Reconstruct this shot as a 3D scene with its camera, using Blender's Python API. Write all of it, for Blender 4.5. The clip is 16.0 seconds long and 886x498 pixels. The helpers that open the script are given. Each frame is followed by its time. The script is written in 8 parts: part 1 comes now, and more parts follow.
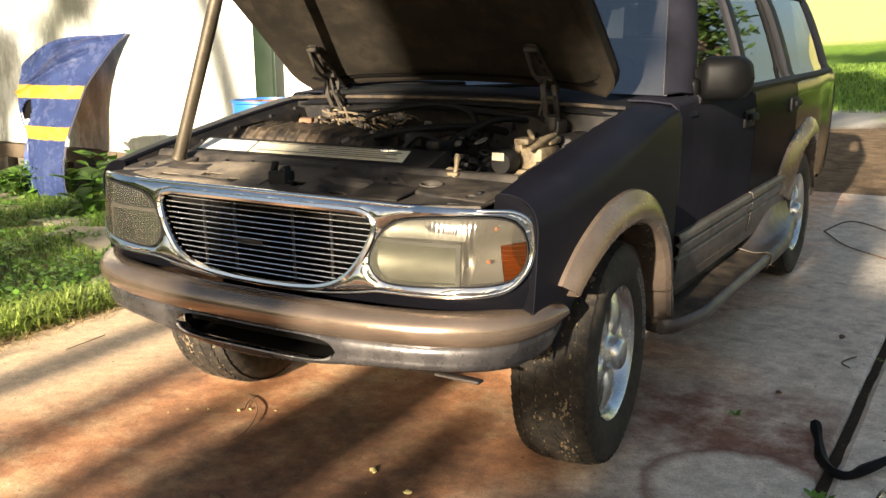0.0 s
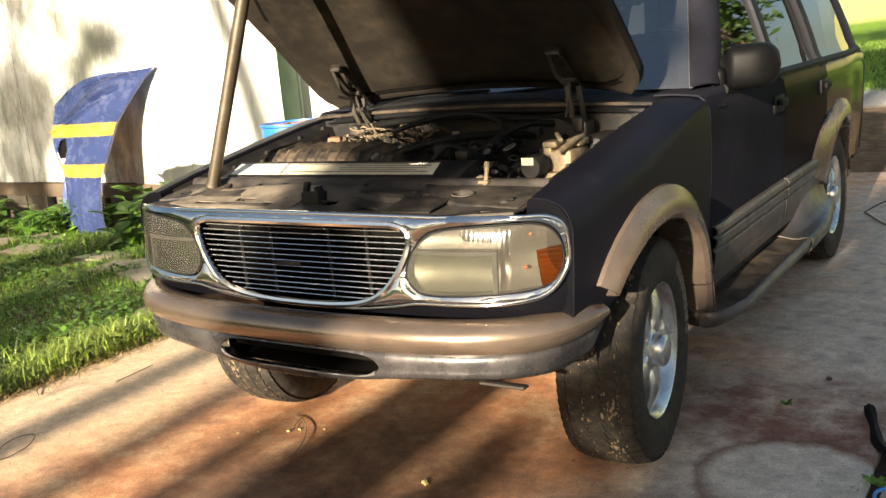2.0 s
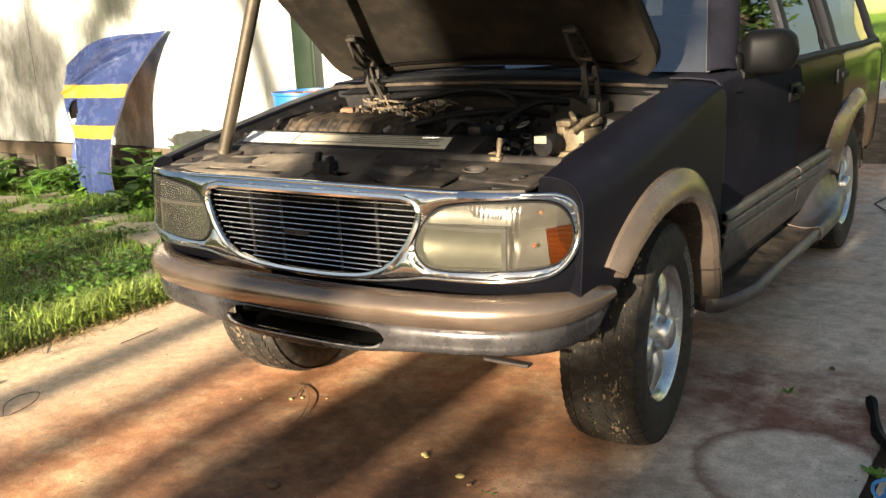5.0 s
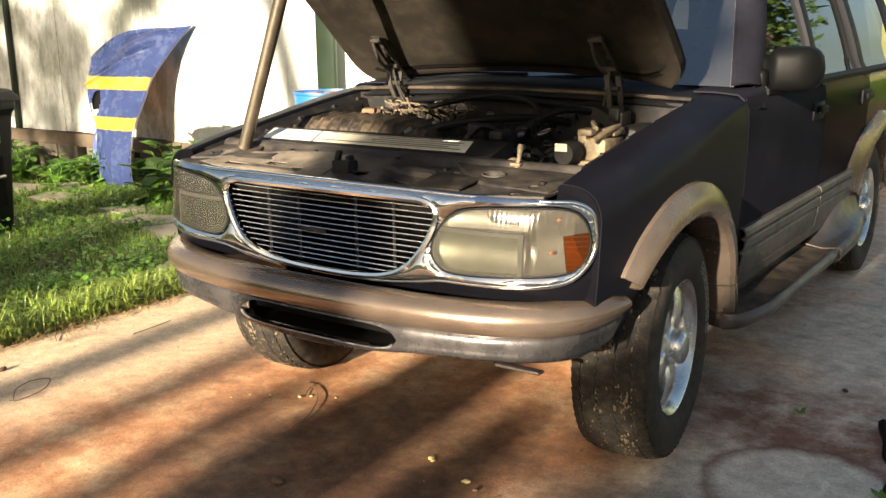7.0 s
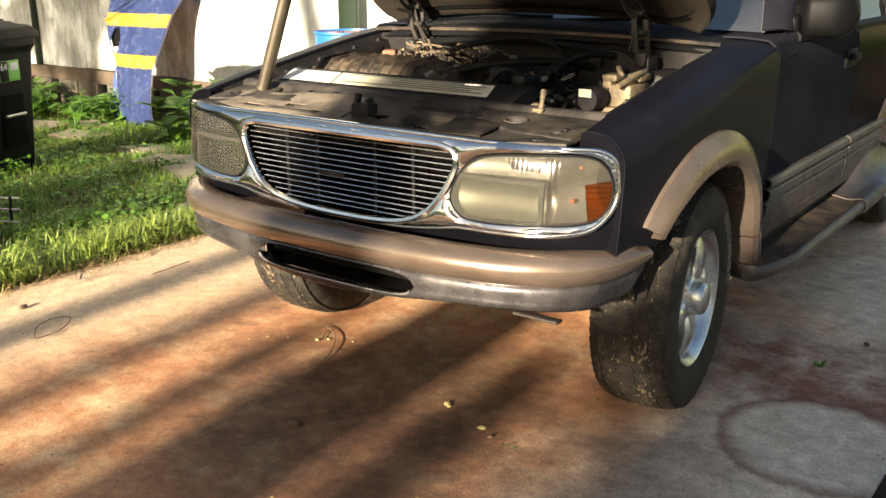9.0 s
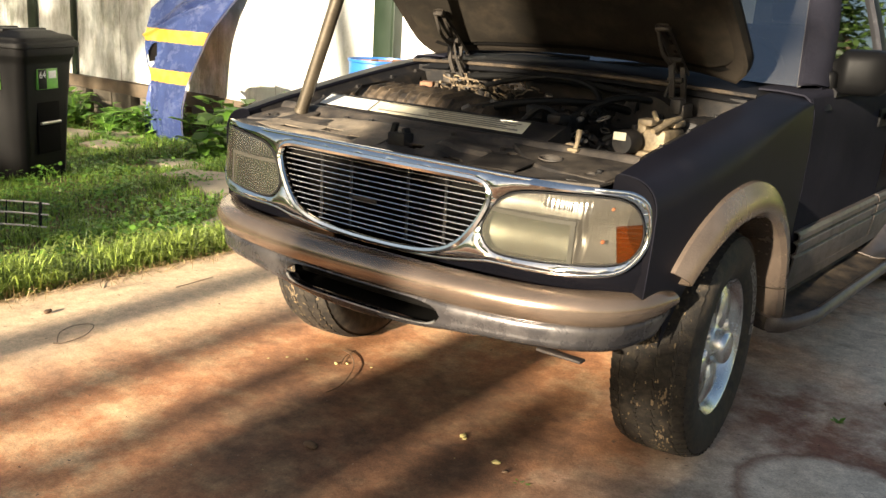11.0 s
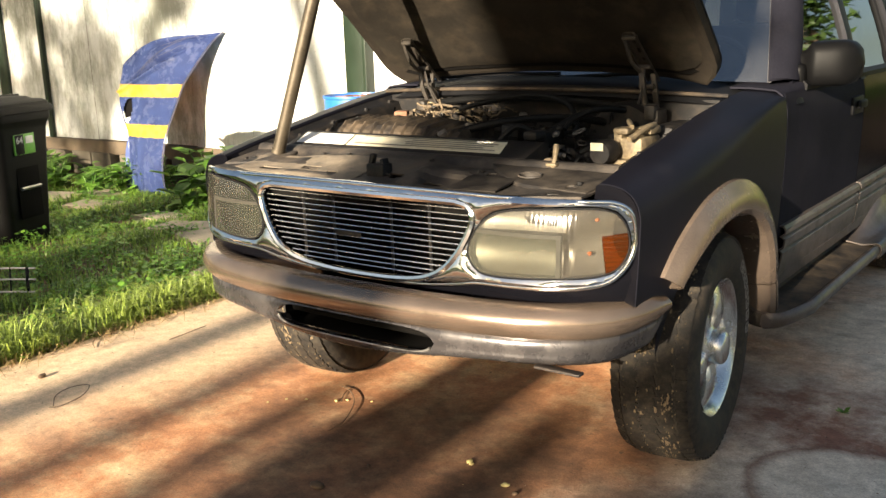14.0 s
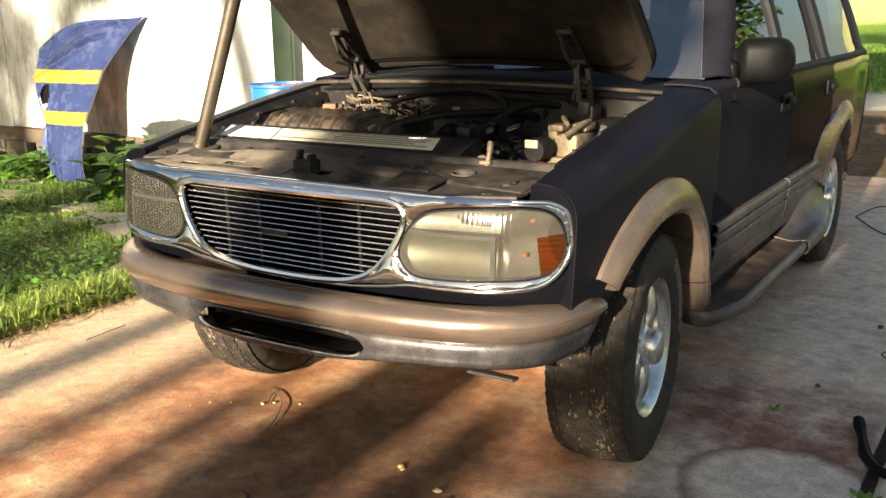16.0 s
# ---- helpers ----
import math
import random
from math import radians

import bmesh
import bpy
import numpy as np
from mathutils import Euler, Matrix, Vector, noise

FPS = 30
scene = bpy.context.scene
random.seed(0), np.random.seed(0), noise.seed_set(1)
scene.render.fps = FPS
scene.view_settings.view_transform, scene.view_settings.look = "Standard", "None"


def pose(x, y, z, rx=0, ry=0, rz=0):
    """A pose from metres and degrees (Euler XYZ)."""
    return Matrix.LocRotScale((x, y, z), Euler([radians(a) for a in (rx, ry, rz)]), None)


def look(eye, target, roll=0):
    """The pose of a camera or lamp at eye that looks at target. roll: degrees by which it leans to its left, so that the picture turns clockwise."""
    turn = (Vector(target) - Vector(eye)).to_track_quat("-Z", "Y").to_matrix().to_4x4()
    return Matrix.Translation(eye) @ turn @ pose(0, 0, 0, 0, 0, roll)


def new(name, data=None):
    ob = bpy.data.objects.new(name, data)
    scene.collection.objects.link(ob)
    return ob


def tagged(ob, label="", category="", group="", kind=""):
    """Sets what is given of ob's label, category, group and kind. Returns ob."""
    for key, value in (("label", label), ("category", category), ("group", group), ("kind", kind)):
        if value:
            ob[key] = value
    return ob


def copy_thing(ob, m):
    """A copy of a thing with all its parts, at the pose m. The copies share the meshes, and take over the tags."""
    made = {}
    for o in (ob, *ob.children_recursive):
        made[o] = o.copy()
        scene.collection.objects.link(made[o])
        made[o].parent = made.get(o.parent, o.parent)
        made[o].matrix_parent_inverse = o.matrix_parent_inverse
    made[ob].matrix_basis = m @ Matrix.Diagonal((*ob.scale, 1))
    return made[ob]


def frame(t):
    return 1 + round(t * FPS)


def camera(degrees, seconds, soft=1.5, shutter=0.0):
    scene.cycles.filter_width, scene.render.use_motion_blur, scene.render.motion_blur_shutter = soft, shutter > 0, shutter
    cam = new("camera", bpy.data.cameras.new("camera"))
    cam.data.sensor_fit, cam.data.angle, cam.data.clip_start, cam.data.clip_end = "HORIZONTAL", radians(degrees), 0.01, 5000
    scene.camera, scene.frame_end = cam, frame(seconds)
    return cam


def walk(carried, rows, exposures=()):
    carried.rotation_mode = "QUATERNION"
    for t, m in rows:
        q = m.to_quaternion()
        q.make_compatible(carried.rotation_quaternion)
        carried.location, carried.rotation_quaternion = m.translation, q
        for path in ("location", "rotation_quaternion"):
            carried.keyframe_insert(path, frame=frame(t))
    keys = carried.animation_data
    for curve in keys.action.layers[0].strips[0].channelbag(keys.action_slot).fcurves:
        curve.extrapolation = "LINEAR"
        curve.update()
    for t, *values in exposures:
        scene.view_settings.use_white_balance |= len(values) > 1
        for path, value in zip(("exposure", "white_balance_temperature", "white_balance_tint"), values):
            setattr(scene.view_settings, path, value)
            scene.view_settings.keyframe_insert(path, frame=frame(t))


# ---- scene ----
cam = camera(50.9, 16.0)
PATH = [
    (0, (1.884, -1.861, 1.385), (0.861, -0.201, 0.937), -0.6),
    (0.5, (1.881, -1.863, 1.386), (0.888, -0.189, 0.925), -0.2),
    (1, (1.879, -1.868, 1.382), (0.907, -0.188, 0.900), 0.3),
    (1.5, (1.879, -1.867, 1.383), (0.859, -0.213, 0.913), -4.2),
    (2, (1.890, -1.867, 1.387), (0.800, -0.245, 0.963), -5.1),
    (2.5, (1.894, -1.878, 1.389), (0.832, -0.230, 0.996), -4.1),
    (3, (1.893, -1.907, 1.402), (0.749, -0.314, 1.011), -4.4),
    (3.1, (1.894, -1.901, 1.400), (0.684, -0.358, 1.007), -4.5),
    (3.2, (1.896, -1.895, 1.398), (0.654, -0.378, 1.003), -4.5),
    (3.3, (1.897, -1.890, 1.396), (0.661, -0.367, 0.998), -4.6),
    (3.5, (1.900, -1.878, 1.392), (0.669, -0.354, 0.990), -4.7),
    (4, (1.902, -1.877, 1.387), (0.809, -0.265, 0.933), -3.4),
    (4.5, (1.888, -1.873, 1.388), (0.799, -0.265, 0.912), -3.3),
    (7, (1.875, -1.874, 1.378), (0.753, -0.285, 0.917), -0.7),
    (7.5, (1.871, -1.871, 1.377), (0.751, -0.281, 0.912), -0.4),
    (8, (1.873, -1.860, 1.382), (0.729, -0.285, 0.922), -0.1),
    (8.5, (1.872, -1.847, 1.376), (0.705, -0.314, 0.843), -0.6),
    (8.7, (1.862, -1.845, 1.378), (0.709, -0.315, 0.804), -0.6),
    (10.8, (1.848, -1.888, 1.384), (0.697, -0.344, 0.845), 2.6),
    (11, (1.841, -1.884, 1.384), (0.663, -0.352, 0.869), 3.3),
    (11.5, (1.832, -1.884, 1.390), (0.611, -0.372, 0.919), 3.2),
    (12, (1.839, -1.868, 1.383), (0.593, -0.370, 0.932), 0.4),
    (12.5, (1.820, -1.854, 1.382), (0.680, -0.293, 0.868), -0.1),
    (13, (1.838, -1.853, 1.380), (0.722, -0.279, 0.856), -1.6),
    (13.5, (1.844, -1.853, 1.380), (0.715, -0.279, 0.882), -2.8),
    (14, (1.848, -1.873, 1.376), (0.675, -0.319, 0.920), -1.9),
    (14.5, (1.846, -1.874, 1.376), (0.616, -0.364, 0.920), -2.3),
    (15, (1.844, -1.858, 1.381), (0.655, -0.320, 0.910), -1.6),
    (15.5, (1.823, -1.828, 1.384), (0.702, -0.243, 0.903), -0.9),
    (16, (1.791, -1.795, 1.386), (0.743, -0.161, 0.903), -0.9),
]
walk(cam, [(t, look(eye, target, roll)) for t, eye, target, roll in PATH])
# world, sun
SUN_EL, SUN_DX = 12.0, -0.08
world = bpy.data.worlds.new("sky")
world.use_nodes = True
scene.world = world
wn = world.node_tree
sky = wn.nodes.new("ShaderNodeTexSky")
sky.sky_type, sky.sun_disc = "NISHITA", False
sky.sun_elevation, sky.sun_rotation = radians(SUN_EL), math.pi + SUN_DX
sky.dust_density, sky.ozone_density = 3.4, 1.0
wn.nodes["Background"].inputs["Strength"].default_value = 0.083
wn.links.new(sky.outputs[0], wn.nodes["Background"].inputs["Color"])
sun = new("sun", bpy.data.lights.new("sun", "SUN"))
sun.data.energy, sun.data.angle, sun.data.color = 8.8, radians(0.55), (1.0, 0.86, 0.66)
sun.matrix_world = look((0, 0, 0), (SUN_DX, 1, -math.tan(radians(SUN_EL))))

scene.view_settings.exposure = 1.3

# ---- materials ----


def nodes_of(m):
    m.use_nodes = True
    t = m.node_tree
    return t, t.nodes, t.links, t.nodes["Principled BSDF"]


def noise_node(n, l, co, scale, detail=5.0, rough=0.6):
    x = n.new("ShaderNodeTexNoise")
    x.inputs["Scale"].default_value, x.inputs["Detail"].default_value, x.inputs["Roughness"].default_value = scale, detail, rough
    l.new(co, x.inputs["Vector"])
    return x.outputs["Fac"]


def ramp_node(n, l, fac, stops):
    r = n.new("ShaderNodeValToRGB")
    e = r.color_ramp.elements
    e[0].position, e[1].position = stops[0][0], stops[-1][0]
    for s in stops[1:-1]:
        e.new(s[0])
    for k, s in zip(e, stops):
        k.color = (*s[1], 1) if len(s[1]) == 3 else s[1]
    l.new(fac, r.inputs["Fac"])
    return r.outputs["Color"]


def mix_node(n, l, fac, a, b, blend="MIX"):
    x = n.new("ShaderNodeMix")
    x.data_type, x.blend_type = "RGBA", blend
    for sock, v in ((x.inputs[0], fac), (x.inputs[6], a), (x.inputs[7], b)):
        if isinstance(v, (int, float)):
            sock.default_value = v
        elif isinstance(v, tuple):
            sock.default_value = (*v, 1)
        else:
            l.new(v, sock)
    return x.outputs[2]


def math_node(n, l, op, a, b=0.5, clamp=False):
    x = n.new("ShaderNodeMath")
    x.operation, x.use_clamp = op, clamp
    for sock, v in zip(x.inputs, (a, b)):
        if isinstance(v, (int, float)):
            sock.default_value = v
        else:
            l.new(v, sock)
    return x.outputs[0]


def bump_node(n, l, height, strength, dist=0.01):
    b = n.new("ShaderNodeBump")
    b.inputs["Strength"].default_value, b.inputs["Distance"].default_value = strength, dist
    l.new(height, b.inputs["Height"])
    return b.outputs["Normal"]


def surface(name, base, dark=None, rough=0.5, metal=0.0, scale=6.0, fine=90.0, bump=0.15, coat=0.0, dust=0.0, dust_col=(0.33, 0.25, 0.17), island=0.0, rough_var=0.15, spec=0.5, random_ob=0.0):
    """A surface with broad mottling, fine grain, optional dust and bump."""
    m = bpy.data.materials.new(name)
    t, n, l, p = nodes_of(m)
    co = n.new("ShaderNodeTexCoord").outputs["Object"]
    dark = dark or tuple(c * 0.65 for c in base)
    big, small = noise_node(n, l, co, scale), noise_node(n, l, co, fine, 3.0)
    col = ramp_node(n, l, big, [(0.3, dark), (0.65, base)])
    col = mix_node(n, l, 0.25, col, ramp_node(n, l, small, [(0.3, tuple(c * 0.5 for c in base)), (0.7, tuple(min(1, c * 1.3) for c in base))]))
    if island:
        g = n.new("ShaderNodeNewGeometry").outputs["Random Per Island"]
        col = mix_node(n, l, 1.0, col, ramp_node(n, l, g, [(0, (1 - island,) * 3), (1, (1, 1, 1))]), "MULTIPLY")
    if random_ob:
        g = n.new("ShaderNodeObjectInfo").outputs["Random"]
        col = mix_node(n, l, 1.0, col, ramp_node(n, l, g, [(0, (1 - random_ob,) * 3), (1, (1, 1, 1))]), "MULTIPLY")
    if dust:
        d = ramp_node(n, l, noise_node(n, l, co, scale * 1.7, 8.0, 0.7), [(0.62 - 0.35 * dust, (0, 0, 0)), (0.85 - 0.2 * dust, (dust,) * 3)])
        col = mix_node(n, l, d, col, dust_col)
        rr = math_node(n, l, "ADD", math_node(n, l, "MULTIPLY", d, 0.9 - rough), rough, True)
        l.new(rr, p.inputs["Roughness"])
        if metal:
            l.new(math_node(n, l, "MULTIPLY", math_node(n, l, "SUBTRACT", 1.0, d), metal), p.inputs["Metallic"])
    else:
        rr = math_node(n, l, "ADD", math_node(n, l, "MULTIPLY", math_node(n, l, "SUBTRACT", big, 0.5), rough_var * 2), rough, True)
        l.new(rr, p.inputs["Roughness"])
        p.inputs["Metallic"].default_value = metal
    p.inputs["Specular IOR Level"].default_value = spec
    p.inputs["Coat Weight"].default_value = coat
    p.inputs["Coat Roughness"].default_value = 0.08
    l.new(col, p.inputs["Base Color"])
    if bump:
        l.new(bump_node(n, l, small, bump, 0.004), p.inputs["Normal"])
    return m


def leafy(name, a, b, rough=0.5, trans=0.35):
    """Leaves and blades: colour varies from island to island, some light passes through."""
    m = bpy.data.materials.new(name)
    t, n, l, p = nodes_of(m)
    g = n.new("ShaderNodeNewGeometry").outputs["Random Per Island"]
    col = ramp_node(n, l, g, [(0, a), (0.6, b), (1, tuple(min(1, c * 1.25) for c in b))])
    l.new(col, p.inputs["Base Color"])
    p.inputs["Roughness"].default_value = rough
    tr = n.new("ShaderNodeBsdfTranslucent")
    l.new(col, tr.inputs["Color"])
    mx = n.new("ShaderNodeMixShader")
    mx.inputs[0].default_value = trans
    l.new(p.outputs[0], mx.inputs[1])
    l.new(tr.outputs[0], mx.inputs[2])
    l.new(mx.outputs[0], n["Material Output"].inputs[0])
    return m


def glassy(name, tint, rough=0.02, mixed=0.85, gloss=(1, 1, 1), ior=1.5, film=0.0):
    """Thin glass: a tinted see-through sheet with a Fresnel gloss and, if asked, a pale film for dust and sky haze
    painted together.
    """
    m = bpy.data.materials.new(name)
    t, n, l, p = nodes_of(m)
    tr = n.new("ShaderNodeBsdfTransparent")
    tr.inputs[0].default_value = (*tint, 1)
    gl = n.new("ShaderNodeBsdfGlossy")
    gl.inputs["Color"].default_value, gl.inputs["Roughness"].default_value = (*gloss, 1), rough
    fr = n.new("ShaderNodeFresnel")
    fr.inputs[0].default_value = ior
    mx = n.new("ShaderNodeMixShader")
    l.new(fr.outputs[0], mx.inputs[0])
    if film:
        df = n.new("ShaderNodeBsdfDiffuse")
        df.inputs[0].default_value = (0.42, 0.43, 0.46, 1)
        m2 = n.new("ShaderNodeMixShader")
        co = n.new("ShaderNodeTexCoord").outputs["Object"]
        fac = math_node(n, l, "MULTIPLY", math_node(n, l, "ADD", noise_node(n, l, co, 5.0), 0.5), film)
        l.new(fac, m2.inputs[0])
        l.new(tr.outputs[0], m2.inputs[1])
        l.new(df.outputs[0], m2.inputs[2])
        tr = m2
    l.new(tr.outputs[0], mx.inputs[1])
    l.new(gl.outputs[0], mx.inputs[2])
    l.new(mx.outputs[0], n["Material Output"].inputs[0])
    return m


def ribbed(name, base, axis, scale, rough=0.2, trans=0.0, bump=0.6, spec=0.5, cross=0.0, metal=0.0, coat=0.0, wave=0.0):
    """Lamp lens: fine straight flutes moulded in the plastic."""
    m = bpy.data.materials.new(name)
    t, n, l, p = nodes_of(m)
    co = n.new("ShaderNodeTexCoord").outputs["Object"]
    w = n.new("ShaderNodeTexWave")
    w.bands_direction = axis
    w.inputs["Scale"].default_value, w.inputs["Distortion"].default_value = scale, wave
    l.new(co, w.inputs["Vector"])
    big = noise_node(n, l, co, 14.0)
    col = ramp_node(n, l, big, [(0.3, tuple(c * 0.72 for c in base)), (0.7, base)])
    l.new(col, p.inputs["Base Color"])
    l.new(math_node(n, l, "ADD", math_node(n, l, "MULTIPLY", big, 0.2), rough - 0.1, True), p.inputs["Roughness"])
    p.inputs["Transmission Weight"].default_value = trans
    p.inputs["Metallic"].default_value, p.inputs["Coat Weight"].default_value = metal, coat
    p.inputs["Coat Roughness"].default_value = 0.05
    p.inputs["Specular IOR Level"].default_value = spec
    h = w.outputs["Fac"]
    if cross:
        w2 = n.new("ShaderNodeTexWave")
        w2.bands_direction = "X"
        w2.inputs["Scale"].default_value = cross
        l.new(co, w2.inputs["Vector"])
        h = math_node(n, l, "ADD", h, math_node(n, l, "MULTIPLY", w2.outputs["Fac"], 0.8))
    l.new(bump_node(n, l, h, bump, 0.003), p.inputs["Normal"])
    return m


def lens(name, tint, haze, milky, axis, scale, flute=0.14):
    """Lamp cover: see-through tinted plastic with moulded flutes in its gloss and a milky weathered film."""
    m = bpy.data.materials.new(name)
    t, n, l, p = nodes_of(m)
    co = n.new("ShaderNodeTexCoord").outputs["Object"]
    w = n.new("ShaderNodeTexWave")
    w.bands_direction = axis
    w.inputs["Scale"].default_value, w.inputs["Distortion"].default_value = scale, 0.4
    l.new(co, w.inputs["Vector"])
    normal = bump_node(n, l, w.outputs["Fac"], flute, 0.003)
    tr, df, gl, fr = n.new("ShaderNodeBsdfTransparent"), n.new("ShaderNodeBsdfDiffuse"), n.new("ShaderNodeBsdfGlossy"), n.new("ShaderNodeFresnel")
    fr.inputs[0].default_value = 1.5
    tr.inputs[0].default_value, df.inputs[0].default_value = (*tint, 1), (*haze, 1)
    gl.inputs["Roughness"].default_value = 0.07
    l.new(normal, gl.inputs["Normal"])
    film, skin = n.new("ShaderNodeMixShader"), n.new("ShaderNodeMixShader")
    l.new(math_node(n, l, "MULTIPLY", math_node(n, l, "ADD", noise_node(n, l, co, 9.0), 0.5), milky), film.inputs[0])
    l.new(tr.outputs[0], film.inputs[1])
    l.new(df.outputs[0], film.inputs[2])
    l.new(fr.outputs[0], skin.inputs[0])
    l.new(film.outputs[0], skin.inputs[1])
    l.new(gl.outputs[0], skin.inputs[2])
    l.new(skin.outputs[0], n["Material Output"].inputs[0])
    return m


def mask_disc(n, l, xyz, cx, cy, r, soft, wob):
    """1 inside a wobbly disc on the ground, 0 outside."""
    dx, dy = math_node(n, l, "SUBTRACT", xyz[0], cx), math_node(n, l, "SUBTRACT", xyz[1], cy)
    d = math_node(n, l, "SQRT", math_node(n, l, "ADD", math_node(n, l, "MULTIPLY", dx, dx), math_node(n, l, "MULTIPLY", dy, dy)))
    d = math_node(n, l, "ADD", d, wob)
    return math_node(n, l, "DIVIDE", math_node(n, l, "SUBTRACT", r, d), soft, True)


def concrete(name, stained):
    """Weathered driveway concrete; the stained slab carries rust-red clay stains, oil and a clean round patch."""
    m = bpy.data.materials.new(name)
    t, n, l, p = nodes_of(m)
    co = n.new("ShaderNodeTexCoord").outputs["Object"]
    sep = n.new("ShaderNodeSeparateXYZ")
    l.new(co, sep.inputs[0])
    xyz = sep.outputs
    shift = n.new("ShaderNodeVectorMath")
    l.new(co, shift.inputs[0])
    shift.inputs[1].default_value = (13.37, 7.913, 5.731)
    co = shift.outputs[0]
    big, mid, fine = noise_node(n, l, co, 1.3, 6), noise_node(n, l, co, 7.0, 8, 0.7), noise_node(n, l, co, 140.0, 4)
    col = ramp_node(n, l, mid, [(0.28, (0.38, 0.34, 0.29)), (0.5, (0.61, 0.55, 0.47)), (0.75, (0.76, 0.69, 0.60))])
    if stained:
        # clay washed over the part towards the lawn, thinning out past the wheel
        wob = math_node(n, l, "MULTIPLY", math_node(n, l, "SUBTRACT", big, 0.5), 1.6)
        side = math_node(n, l, "ADD", math_node(n, l, "SUBTRACT", 0.88, xyz[0]), wob)
        f1 = math_node(n, l, "MULTIPLY", math_node(n, l, "DIVIDE", side, 0.5, True), 0.85)
        clay = ramp_node(n, l, math_node(n, l, "ADD", math_node(n, l, "MULTIPLY", mid, 0.6), math_node(n, l, "MULTIPLY", noise_node(n, l, co, 2.4, 6), 0.4)), [(0.30, (0.25, 0.088, 0.026)), (0.48, (0.55, 0.210, 0.060)), (0.66, (0.80, 0.53, 0.27))])
        col = mix_node(n, l, f1, col, clay)
        edge = math_node(n, l, "DIVIDE", math_node(n, l, "SUBTRACT", -0.95, math_node(n, l, "ADD", xyz[0], math_node(n, l, "MULTIPLY", wob, 0.4))), 0.5, True)
        col = mix_node(n, l, math_node(n, l, "MULTIPLY", edge, 0.7), col, (0.78, 0.63, 0.43))
        streak = ramp_node(n, l, noise_node(n, l, co, 5.5, 7, 0.65), [(0.36, (0.2,) * 3), (0.6, (0.9,) * 3)])
        rust = math_node(n, l, "MULTIPLY", mask_disc(n, l, xyz, 1.10, 1.38, 0.60, 0.35, math_node(n, l, "MULTIPLY", wob, 0.6)), streak)
        col = mix_node(n, l, rust, col, (0.17, 0.058, 0.032))
        jit = math_node(n, l, "MULTIPLY", math_node(n, l, "SUBTRACT", mid, 0.5), 0.12)
        col = mix_node(n, l, math_node(n, l, "MULTIPLY", mask_disc(n, l, xyz, 1.27, 0.86, 0.33, 0.03, jit), 0.7), col, (0.16, 0.075, 0.05))
        clean = ramp_node(n, l, mid, [(0.3, (0.46, 0.43, 0.375)), (0.7, (0.70, 0.655, 0.58))])
        col = mix_node(n, l, mask_disc(n, l, xyz, 1.27, 0.86, 0.295, 0.05, jit), col, clean)
        # grime before the car, darkened further to deepen the shade there
        grime_shade = mask_disc(n, l, xyz, 0.22, 0.20, 1.10, 0.55, math_node(n, l, "MULTIPLY", wob, 0.7))
        grime_shade = math_node(n, l, "MULTIPLY", grime_shade, ramp_node(n, l, noise_node(n, l, co, 4.5, 6), [(0.3, (0.97,) * 3), (0.65, (0.66,) * 3)]))
        col = mix_node(n, l, grime_shade, col, (0.080, 0.043, 0.025))
        oil = ramp_node(n, l, noise_node(n, l, co, 3.1, 4), [(0.62, (0, 0, 0)), (0.75, (0.55,) * 3)])
        col = mix_node(n, l, oil, col, (0.09, 0.06, 0.045))
    spots = ramp_node(n, l, noise_node(n, l, co, 38.0, 2), [(0.70, (0, 0, 0)), (0.76, (0.7,) * 3)])
    col = mix_node(n, l, spots, col, (0.08, 0.06, 0.045))
    pale = ramp_node(n, l, noise_node(n, l, co, 52.0, 2), [(0.73, (0, 0, 0)), (0.78, (0.6,) * 3)])
    col = mix_node(n, l, pale, col, (0.55, 0.48, 0.40))
    col = mix_node(n, l, 0.30, col, mix_node(n, l, 1.0, col, ramp_node(n, l, fine, [(0.32, (0.25, 0.24, 0.23)), (0.68, (1.6, 1.55, 1.5))]), "MULTIPLY"))
    grit = ramp_node(n, l, noise_node(n, l, co, 18.0, 7, 0.75), [(0.35, (0.72, 0.70, 0.68)), (0.65, (1.2, 1.2, 1.2))])
    col = mix_node(n, l, 0.8, col, mix_node(n, l, 1.0, col, grit, "MULTIPLY"))
    l.new(col, p.inputs["Base Color"])
    l.new(math_node(n, l, "ADD", math_node(n, l, "MULTIPLY", mid, 0.25), 0.68, True), p.inputs["Roughness"])
    h = math_node(n, l, "ADD", math_node(n, l, "MULTIPLY", mid, 0.6), math_node(n, l, "MULTIPLY", fine, 0.35))
    l.new(bump_node(n, l, h, 0.5, 0.008), p.inputs["Normal"])
    return m


